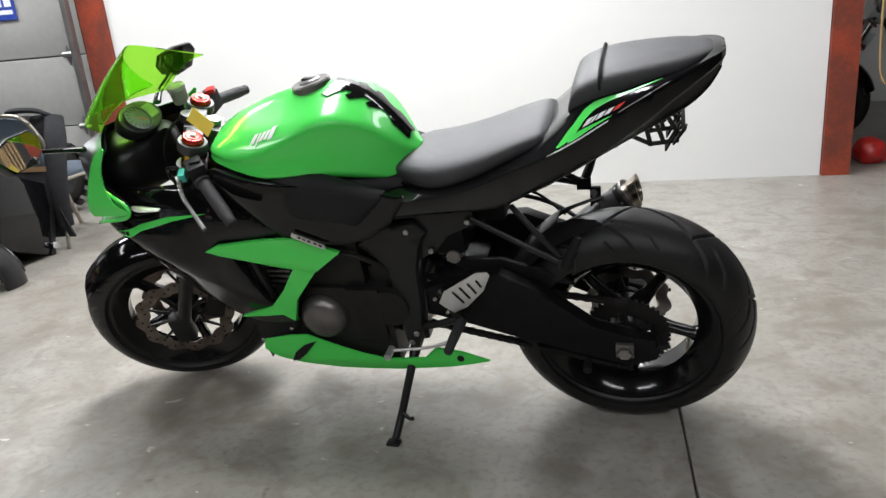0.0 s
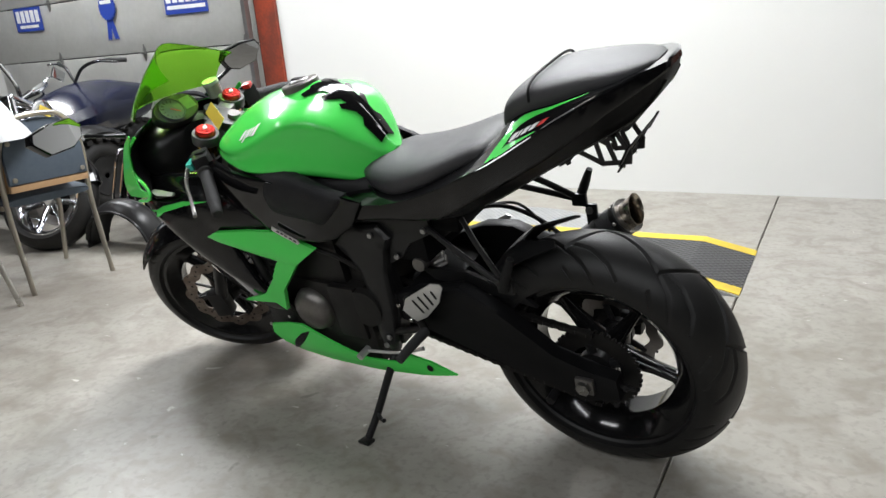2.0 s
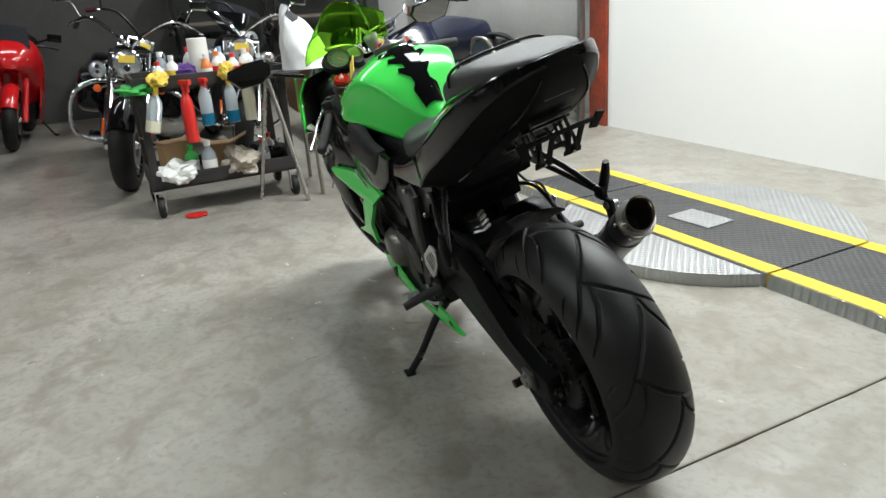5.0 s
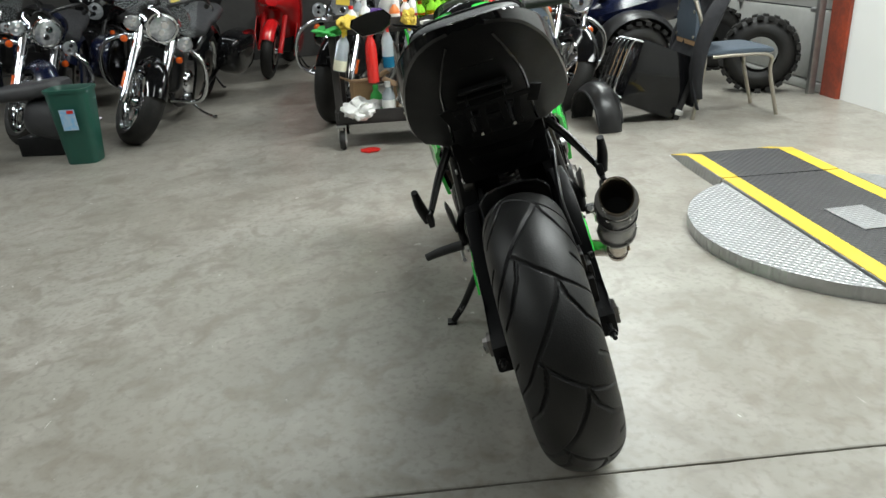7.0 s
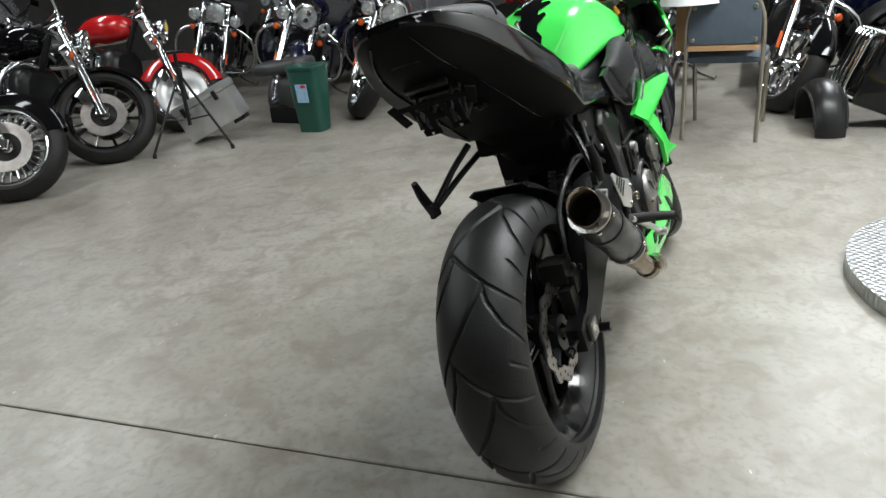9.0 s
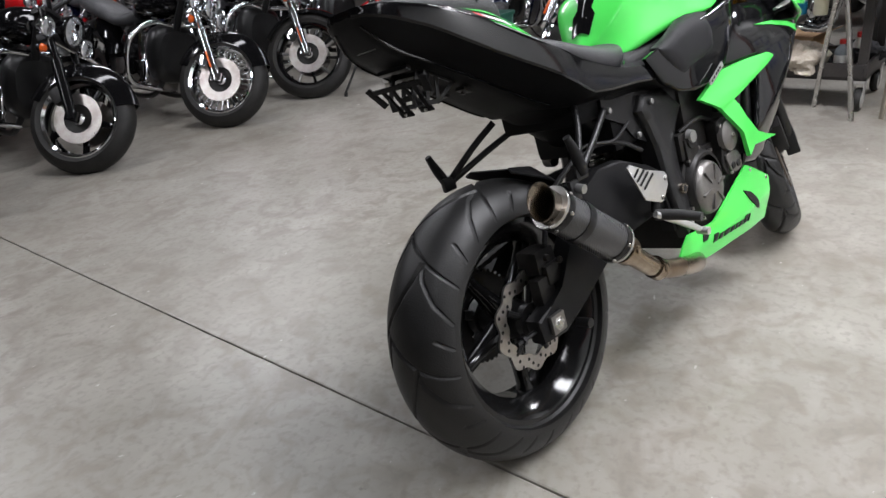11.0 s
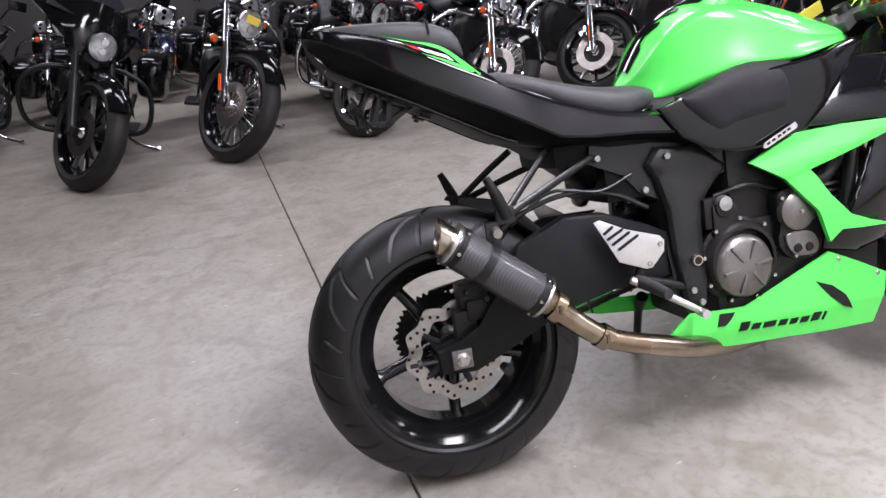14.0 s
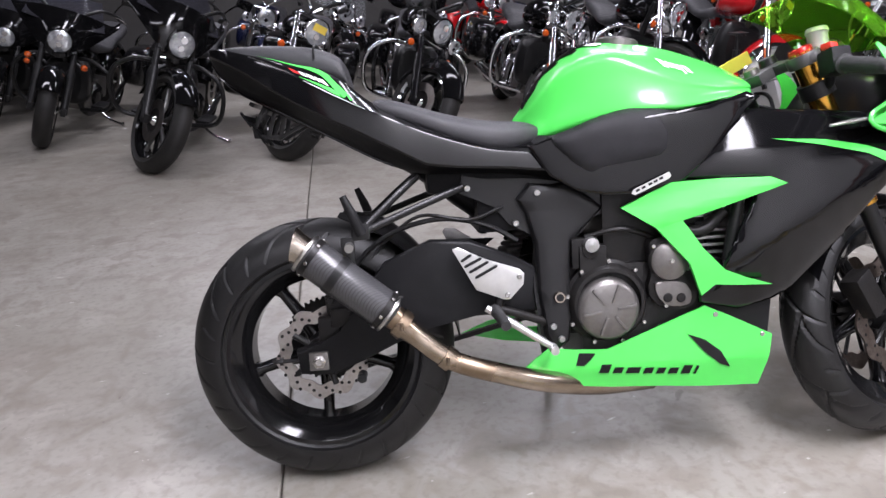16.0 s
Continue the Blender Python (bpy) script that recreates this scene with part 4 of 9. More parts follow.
for dz0, dz1 in ((0.104, 0.045), (-0.104, -0.105)):
    b = bmesh.new()
    ang = math.atan2(cz1 + dz1 - cz0 - dz0, cx1 - cx0)
    for k in range(46):
        f = k / 45
        x, z = cx0 + (cx1 - cx0) * f, cz0 + dz0 + (cz1 + dz1 - cz0 - dz0) * f
        box(b, -0.0068, 0.0068, -0.009 if k % 2 else -0.007, 0.009 if k % 2 else 0.007, -0.006, 0.006, 0, Matrix.Translation((x, 0.085, z)) @ Matrix.Rotation(-ang, 4, "Y"))
    part("drive_chain", b, "engine_black", bike, "oily drive chain", False)
b = bmesh.new()
panel(b, [(0.12, 0.475), (0.30, 0.505), (0.40, 0.515), (0.44, 0.545), (0.30, 0.55), (0.15, 0.50)], lambda x, z: 0.092, 0.012)
part("chain_guard", b, "black_matte", bike)

# tail: rows of x, crease half width and height, shoulder half width and height, bottom half width and height
TAIL = [(-0.208, 0.030, 1.029, 0.022, 1.033, 0.020, 1.020), (-0.196, 0.060, 1.027, 0.048, 1.033, 0.044, 0.990), (-0.165, 0.092, 1.021, 0.074, 1.027, 0.062, 0.949),
        (-0.12, 0.118, 1.005, 0.100, 1.013, 0.074, 0.918), (-0.07, 0.140, 0.984, 0.112, 1.001, 0.080, 0.891), (-0.01, 0.156, 0.956, 0.115, 0.984, 0.085, 0.858),
        (0.07, 0.170, 0.914, 0.115, 0.962, 0.090, 0.813), (0.145, 0.178, 0.872, 0.112, 0.902, 0.095, 0.770), (0.20, 0.178, 0.846, 0.112, 0.864, 0.100, 0.744),
        (0.26, 0.172, 0.818, 0.118, 0.836, 0.125, 0.724), (0.34, 0.170, 0.788, 0.122, 0.800, 0.135, 0.719),
        (0.42, 0.168, 0.766, 0.120, 0.780, 0.140, 0.715), (0.50, 0.168, 0.756, 0.115, 0.772, 0.142, 0.707), (0.56, 0.166, 0.752, 0.110, 0.772, 0.142, 0.690), (0.60, 0.160, 0.745, 0.110, 0.768, 0.142, 0.676)]
LOW_CREASE = [(-0.25, 1.025), (-0.208, 1.022), (-0.165, 1.000), (-0.11, 0.968), (-0.059, 0.932), (0.005, 0.892), (0.071, 0.856), (0.138, 0.822), (0.205, 0.785), (0.272, 0.748), (0.34, 0.738), (0.45, 0.730), (0.70, 0.70)]
_a = smooth_line([Vector(r[0:3]) for r in TAIL], 5)
_b = smooth_line([Vector((r[3], r[4], 0)) for r in TAIL], 5)
_c = smooth_line([Vector((r[5], r[6], 0)) for r in TAIL], 5)
TAIL_S = [(p.x, p.y, p.z, q.x, q.y, r.x, r.y) for p, q, r in zip(_a, _b, _c)]


def low_crease(x):
    for (x0, z0), (x1, z1) in zip(LOW_CREASE, LOW_CREASE[1:]):
        if x0 <= x <= x1:
            return z0 + (z1 - z0) * (x - x0) / (x1 - x0)
    return LOW_CREASE[-1][1]


def tail_ring(x, w, zc, wt, zt, wb, zb):
    z2 = min(low_crease(x), zc - 0.006)
    w2 = w + 0.004
    half = [(wb * 0.6, zb), (wb, zb + 0.003), (wb + (w2 - wb) * 0.5 - 0.003, zb + (z2 - zb) * 0.5), (w2 - 0.003, z2 - 0.004), (w2, z2 + 0.001), (w + 0.001, zc - 0.004), (w - 0.001, zc + 0.003),
            (w + (wt - w) * 0.5 + 0.003, (zc + zt) / 2 + 0.003), (wt, zt), (wt * 0.6, zt + 0.001)]
    return [Vector((x, y, z)) for y, z in half] + [Vector((x, -y, z)) for y, z in reversed(half)]


def tail_point(x, f, s, off=0.006):
    """A point on the upper tail facet: f runs from the crease (0) to the shoulder (1)."""
    for r0, r1 in zip(TAIL_S, TAIL_S[1:]):
        if r0[0] <= x <= r1[0]:
            k = (x - r0[0]) / (r1[0] - r0[0])
            w, zc, wt, zt = [r0[i] + (r1[i] - r0[i]) * k for i in (1, 2, 3, 4)]
            bulge = 0.003 * (1 - abs(2 * f - 1))
            n = Vector((0, zt - zc, w - wt)).normalized()
            return Vector((x, s * (w + (wt - w) * f + bulge + (off - 0.0045) * n.y), zc + (zt - zc) * f + bulge + (off - 0.0045) * n.z))


def decal(name, material, rows, parent, s, label=""):
    b = bmesh.new()
    fine = []
    for (x0, a0, c0), (x1, a1, c1) in zip(rows, rows[1:]):
        for k in range(4):
            fine.append((x0 + (x1 - x0) * k / 4, a0 + (a1 - a0) * k / 4, c0 + (c1 - c0) * k / 4))
    fine.append(rows[-1])
    sheet(b, [[tail_point(x, a + (c - a) * q / 3, s) for q in range(4)] for x, a, c in fine])
    return part(name, b, material, parent, label)


b = bmesh.new()
rings = [tail_ring(*r) for r in TAIL_S]
skin(b, [r[3:17] for r in rings], False, False)
b.faces.new([b.verts.new(p) for p in rings[0]])
tail_ob = part("tail_fairing", b, "black_tail", bike, "gloss black tail fairing with sharp creases", True, 20)
b = bmesh.new()
skin(b, [r[-4:] + r[:4] for r in rings], False, False)
part("tail_underside", b, "black_under", tail_ob, "satin black tail underside", True, 50)


def emblem_bar(material, x, w, f0, f1, slant, s):
    """A slanted bar on the upper tail facet."""
    b = bmesh.new()
    sheet(b, [[tail_point(x - w * i / 2 - slant * (q / 2), f0 + (f1 - f0) * q / 2, s) for q in range(3)] for i in range(3)])
    part("emblem_bar", b, material, tail_ob)


for s in (1, -1):
    decal("green_stripe", "green", [(0.132, 0.0, 0.10), (0.11, 0.08, 0.38), (0.09, 0.15, 0.55), (0.07, 0.42, 0.80), (0.05, 0.60, 0.90), (0.02, 0.72, 0.93), (-0.02, 0.78, 0.93), (-0.06, 0.85, 0.94), (-0.085, 0.90, 0.93)], tail_ob, s)
    decal("green_stripe", "green", [(0.105, 0.02, 0.16), (0.08, 0.02, 0.20), (0.05, 0.06, 0.16), (0.012, 0.09, 0.11)], tail_ob, s)
    decal("stripe_and_glint", "alu_white", [(0.150, 0.0, 0.02), (0.12, -0.06, 0.0), (0.08, -0.08, -0.02), (0.02, -0.05, 0.0)], tail_ob, s)
    # steel streak painted for the highlight along the tail crease
    decal("stripe_and_glint", "steel", [(0.0, 0.05, 0.08), (-0.05, 0.10, 0.18), (-0.10, 0.22, 0.34)], tail_ob, s)
    for x, w, m_ in ((0.074, 0.013, "white_print"), (0.058, 0.006, "white_print"), (0.048, 0.013, "white_print"), (0.031, 0.013, "white_print"), (0.013, 0.015, "red_plastic")):
        emblem_bar(m_, x, w, 0.24, 0.40, 0.012, s)
# undertail: tray, light, slots
b = bmesh.new()
body(b, [(-0.02, 0.06, 0.90, 0.878), (0.05, 0.085, 0.87, 0.832), (0.14, 0.10, 0.83, 0.775), (0.22, 0.105, 0.80, 0.735), (0.28, 0.095, 0.77, 0.690), (0.34, 0.09, 0.74, 0.640), (0.42, 0.085, 0.72, 0.58)], 3.2, 28)
part("undertail_tray", b, "black_under", bike)
b = bmesh.new()
plate(b, [(-0.040, 0.018), (0.040, 0.018), (0.048, 0.004), (0.030, -0.022), (-0.030, -0.022), (-0.048, 0.004)], -0.003, 0.003, Matrix.Translation((-0.178, 0, 0.974)) @ Matrix.Rotation(radians(-28), 4, "Y") @ Matrix.Rotation(radians(90), 4, "Z"), 0.002)
part("tail_light", b, "black_tail", bike, "smoked tail light lens")
for x, z, w in ((-0.118, 0.908, 0.046), (-0.086, 0.890, 0.054)):
    b = bmesh.new()
    box(b, -0.006, 0.006, -w, w, -0.006, 0.004, 0.002, Matrix.Translation((x, 0, z)) @ Matrix.Rotation(radians(32), 4, "Y"))
    part("undertail_rib", b, "black_satin", bike)
for s in (1, -1):
    b = bmesh.new()
    tube(b, [Vector((r[1].x, s * (abs(r[1].y) + 0.001), r[1].z)) for r in [tail_ring(*q) for q in TAIL_S[4:44:4]]], 0.0028, 6, 2)
    part("tail_edge", b, "black_tail", tail_ob, "glossy lower tail edge")
for s in (-1, 1):
    b = bmesh.new()
    box(b, 0.008, 0.034, s * 0.036 - 0.013, s * 0.036 + 0.013, 0.828, 0.836, 0.002, Matrix.Translation((0.02, 0, 0.832)) @ Matrix.Rotation(radians(26), 4, "Y") @ Matrix.Translation((-0.02, 0, -0.832)))
    bolt(b, (0.016, s * 0.036, 0.828), (-0.4, 0, -1), 0.006, 0.005)
    part("undertail_bolt", b, "engine_black", bike)

# plate bracket: two slotted side arms that carry an upright slotted plate
b = bmesh.new()
box(b, -0.060, 0.03, -0.036, 0.036, -0.003, 0.003, 0.002, Matrix.Translation((-0.010, 0, 0.866)) @ Matrix.Rotation(radians(30), 4, "Y"))
bracket = part("plate_bracket", b, "black_satin", bike, "black skeleton number plate bracket")
ARM = [(-0.005, 0.856), (-0.060, 0.828), (-0.116, 0.834), (-0.118, 0.852), (-0.090, 0.902)]
for y in (-0.038, 0.036):
    for (x0, z0), (x1, z1) in list(zip(ARM, ARM[1:] + ARM[:1])) + [((-0.060, 0.828), (-0.048, 0.880)), ((-0.088, 0.832), (-0.068, 0.890))]:
        b = bmesh.new()
        d = math.hypot(x1 - x0, z1 - z0)
        box(b, -0.004, d + 0.004, y - 0.002, y + 0.002, -0.005, 0.005, 0.0012, Matrix.Translation((x0, 0, z0)) @ Matrix.Rotation(-math.atan2(z1 - z0, x1 - x0), 4, "Y"))
        part("arm_strut", b, "black_satin", bracket)
PM = Matrix.Translation((-0.116, -0.006, 0.854)) @ Matrix.Rotation(radians(-30), 4, "Y")
for y0, y1, z0, z1, turn in ((-0.078, 0.078, 0.020, 0.031, 0), (-0.052, -0.040, -0.040, 0.024, 6), (-0.026, -0.014, -0.040, 0.024, -4), (-0.052, -0.014, -0.044, -0.032, 0), (0.012, 0.024, -0.044, 0.024, 4), (0.038, 0.050, -0.044, 0.024, -6),
                             (0.012, 0.050, -0.048, -0.034, 0), (-0.084, -0.064, 0.002, 0.040, 20), (0.064, 0.084, -0.014, 0.038, -18), (-0.014, 0.012, -0.012, 0.0, 0)):
    b = bmesh.new()
    box(b, -0.002, 0.002, y0, y1, z0, z1, 0.0015, PM @ Matrix.Translation((0, (y0 + y1) / 2, 0)) @ Matrix.Rotation(radians(turn), 4, "X") @ Matrix.Translation((0, -(y0 + y1) / 2, 0)))
    part("plate_tab", b, "black_under", bracket)
for y, z in ((-0.034, -0.038), (0.030, -0.041)):
    b = bmesh.new()
    bolt(b, PM @ Vector((-0.002, y, z)), (-1, 0, -0.2), 0.0036, 0.004)
    part("bracket_bolt", b, "steel", bracket, "small steel bolt")

# seats
b = bmesh.new()
body(b, [(-0.184, 0.030, 1.034, 1.024), (-0.165, 0.060, 1.037, 1.012), (-0.12, 0.088, 1.037, 0.992), (-0.04, 0.106, 1.033, 0.972), (0.03, 0.114, 1.025, 0.952), (0.075, 0.115, 1.010, 0.940), (0.098, 0.112, 0.992, 0.932), (0.108, 0.104, 0.958, 0.930)], 3.4, 40)
pillion = part("pillion_seat", b, "vinyl", bike, "black vinyl pillion pad")
b = bmesh.new()
tube(b, [p for p in oval(0.040, 0, 0.990, 0.1150, 0.0395, 28, 3.4) if p.z > 0.976][0:22], 0.003, 6, 2)
part("seat_piping", b, "black_matte", pillion)
b = bmesh.new()
body(b, [(0.150, 0.080, 0.888, 0.862), (0.158, 0.106, 0.897, 0.855), (0.185, 0.122, 0.902, 0.846), (0.25, 0.134, 0.884, 0.822), (0.32, 0.142, 0.861, 0.789), (0.40, 0.142, 0.842, 0.760), (0.45, 0.134, 0.836, 0.754), (0.50, 0.116, 0.832, 0.764), (0.54, 0.086, 0.822, 0.778), (0.555, 0.06, 0.812, 0.79)], 3.0, 40)
rider = part("rider_seat", b, "vinyl", bike, "black vinyl rider seat")
for s in (1, -1):
    b = bmesh.new()
    tube(b, [(0.19, s * 0.118, 0.862), (0.235, s * 0.132, 0.842), (0.31, s * 0.144, 0.806), (0.40, s * 0.144, 0.774), (0.46, s * 0.132, 0.768), (0.52, s * 0.104, 0.778)], 0.0035, 6)
    part("seat_edge", b, "black_gloss", rider, "glossy seat base edge")
b = bmesh.new()
skin(b, [oval(x, 0, z, w, h, 20, 3.5) for x, z, w, h in ((0.100, 0.920, 0.108, 0.022), (0.13, 0.890, 0.110, 0.020), (0.165, 0.864, 0.108, 0.020))])
part("seat_bracket", b, "grey_plastic", bike, "dark grey bracket between the seats")

# tank: rows of x, top, deck half width, shoulder half width and height, foot half width and height
TANK = [(0.490, 0.838, 0.010, 0.022, 0.828, 0.034, 0.800), (0.512, 0.866, 0.020, 0.052, 0.846, 0.072, 0.788), (0.545, 0.914, 0.032, 0.086, 0.886, 0.102, 0.786), (0.590, 0.962, 0.044, 0.116, 0.932, 0.128, 0.798),
        (0.650, 0.998, 0.056, 0.140, 0.954, 0.152, 0.814), (0.710, 1.008, 0.064, 0.156, 0.950, 0.170, 0.826), (0.780, 1.003, 0.070, 0.168, 0.922, 0.182, 0.830), (0.850, 0.988, 0.070, 0.172, 0.896, 0.184, 0.832),
        (0.910, 0.969, 0.068, 0.164, 0.884, 0.172, 0.842), (0.965, 0.948, 0.062, 0.146, 0.880, 0.152, 0.852), (1.010, 0.926, 0.052, 0.120, 0.880, 0.126, 0.858), (1.038, 0.908, 0.038, 0.090, 0.880, 0.094, 0.862), (1.052, 0.890, 0.02, 0.05, 0.876, 0.052, 0.866)]
_p = smooth_line([Vector(r[:3]) for r in TANK], 6)
_q = smooth_line([Vector((r[3], r[4], r[5])) for r in TANK], 6)
_r = smooth_line([Vector((r[6], 0, 0)) for r in TANK], 6)


def tank_deck(x, zt, wd, ws, zs):
    """Half of the tank's upper section, from the middle to the shoulder crease."""
    return smooth_line([Vector((x, 0, zt)), Vector((x, wd * 0.5, zt - (zt - zs) * 0.08)), Vector((x, wd, zt - (zt - zs) * 0.30)), Vector((x, wd + (ws - wd) * 0.6, zs + (zt - zs) * 0.36)), Vector((x, ws, zs))], 4)


DECK = []
rings = []
for p, q, r in zip(_p, _q, _r):
    x, zt, wd, ws, zs, wb, zb = p.x, p.y, p.z, q.x, q.y, q.z, r.x
    deck = tank_deck(x, zt, wd, ws, zs)
    DECK.append(deck)
    h = zs - zb
    wall = smooth_line([Vector((x, ws - 0.001, zs - 0.005)), Vector((x, ws + (wb - ws) * 0.22 - 0.005, zs - h * 0.28)), Vector((x, ws + (wb - ws) * 0.60 - 0.005, zs - h * 0.62)), Vector((x, wb, zb + h * 0.10)), Vector((x, wb - 0.012, zb))], 4)
    side = deck + wall
    for _ in range(5):
        side = [side[0]] + [(u + v * 2 + w) / 4 for u, v, w in zip(side, side[1:], side[2:])] + [side[-1]]
    rings.append(side + [Vector((x, -v.y, v.z)) for v in reversed(side)])
b = bmesh.new()
skin(b, rings)
bmesh.ops.remove_doubles(b, verts=b.verts, dist=1e-5)
tank = part("fuel_tank", b, "green", bike, "gloss lime green fuel tank with knee recesses", True, 30)


def tank_z(x, y):
    for d0, d1 in zip(DECK, DECK[1:]):
        if d0[0].x <= x <= d1[0].x:
            f = (x - d0[0].x) / (d1[0].x - d0[0].x)
            line = [a.lerp(c, f) for a, c in zip(d0, d1)]
            for a, c in zip(line, line[1:]):
                if a.y <= abs(y) <= c.y:
                    return a.z + (c.z - a.z) * (abs(y) - a.y) / max(1e-6, c.y - a.y)
            return line[-1].z
    return 0.9


def on_tank(bm, outline, lift=0.002, step=0.018):
    t = bmesh.new()
    tv = [t.verts.new((x, y, 0)) for x, y in outline]
    for tri in tessellate_polygon([[Vector((x, y, 0)) for x, y in outline]]):
        t.faces.new([tv[i] for i in tri])
    for ax in (0, 1):
        lo, hi = min(p[ax] for p in outline), max(p[ax] for p in outline)
        k = max(2, int((hi - lo) / step))
        for i in range(1, k):
            c = lo + (hi - lo) * i / k
            bmesh.ops.bisect_plane(t, geom=t.verts[:] + t.edges[:] + t.faces[:], plane_co=(c, 0, 0) if ax == 0 else (0, c, 0), plane_no=(1, 0, 0) if ax == 0 else (0, 1, 0))
    mp = {v: bm.verts.new((v.co.x, v.co.y, tank_z(v.co.x, v.co.y) + lift)) for v in t.verts}
    for f in t.faces:
        bm.faces.new([mp[v] for v in f.verts])
    t.free()


b = bmesh.new()
half = [(0.512, 0.000), (0.511, 0.026), (0.544, 0.034), (0.553, 0.022), (0.566, 0.024), (0.590, 0.046), (0.599, 0.041), (0.588, 0.024), (0.604, 0.026), (0.632, 0.055), (0.643, 0.049), (0.630, 0.029), (0.648, 0.031), (0.684, 0.064), (0.700, 0.056), (0.684, 0.036), (0.690, 0.028), (0.686, 0.012), (0.676, 0.000)]
on_tank(b, half + [(x, -y) for x, y in reversed(half[1:-1])])
thicken(b, -0.002)
pad = part("tank_pad", b, "black_gloss", tank, "glossy black spine tank pad")
b = bmesh.new()
on_tank(b, [(0.526, -0.014), (0.526, 0.014), (0.534, 0.014), (0.534, -0.014)], 0.0045)
part("print_bar", b, "white_print", pad)
b = bmesh.new()
lathe(b, [(0.0001, 0.010), (0.020, 0.010), (0.026, 0.007), (0.028, 0.004), (0.046, 0.004), (0.050, 0.0), (0.050, -0.02)], 40, along((0.752, 0, 1.008), (0.752 + 0.06, 0, 1.4)))
part("filler_cap", b, "engine", tank, "silver filler cap")
b = bmesh.new()
box(b, 0.732, 0.772, -0.008, 0.008, 1.013, 1.021, 0.003)
part("cap_flap", b, "black_satin", tank)
for s in (1, -1):
    for u, w, y0, y1 in ((0.800, 0.014, 0.124, 0.152), (0.818, 0.009, 0.128, 0.148), (0.831, 0.010, 0.128, 0.148), (0.846, 0.006, 0.128, 0.156), (0.856, 0.012, 0.126, 0.148)):
        b = bmesh.new()
        on_tank(b, [(u, s * y0), (u + w, s * y0), (u + w + 0.010, s * y1), (u + 0.010, s * y1)], 0.0016, 0.01)
        part("emblem_bar", b, "white_print", tank, "small white tank emblem")


# body panels, both sides
def rounded(outline, n=2):
    """An outline with its corners cut round."""
    for _ in range(n):
        out = []
        for (x0, z0), (x1, z1) in zip(outline, outline[1:] + outline[:1]):
            out += [(x0 * 0.8 + x1 * 0.2, z0 * 0.8 + z1 * 0.2), (x0 * 0.2 + x1 * 0.8, z0 * 0.2 + z1 * 0.8)]
        outline = out
    return outline


def fair_y(x, z):
    k = min(1, max(0, (x - 0.68) / 0.36))
    base = 0.186 + 0.058 * k * k * (3 - 2 * k)
    if x > 1.08:
        base -= 0.55 * (x - 1.08) ** 2
    low = 0.51 + (x - 0.948) * 0.55 - z          # below the long diagonal crease
    if low > 0:
        base -= 0.42 * low * (low / (low + 0.006))
    else:
        base -= 0.16 * min(0.12, -low)
    if z > 0.68:
        base -= 2.6 * (z - 0.68) ** 2
    return base


V_OUT = [(0.695, 0.623), (0.750, 0.650), (0.804, 0.674), (0.908, 0.677), (1.005, 0.675), (1.042, 0.659), (0.980, 0.640), (0.921, 0.620), (0.865, 0.602), (0.822, 0.590), (0.864, 0.527), (0.912, 0.476), (0.960, 0.456), (1.015, 0.438), (0.945, 0.440), (0.891, 0.444), (0.862, 0.420), (0.835, 0.494), (0.767, 0.575)]
def blade_y(x, z):
    ridge = abs((z - 0.60) - 0.28 * (x - 0.80)) if z > 0.57 else 0.3 * abs(x - 0.83)
    return 0.200 + 0.046 * min(1, max(0, (x - 0.70) / 0.30)) - 0.10 * max(0, 0.5 - z) - 0.26 * min(0.05, ridge)


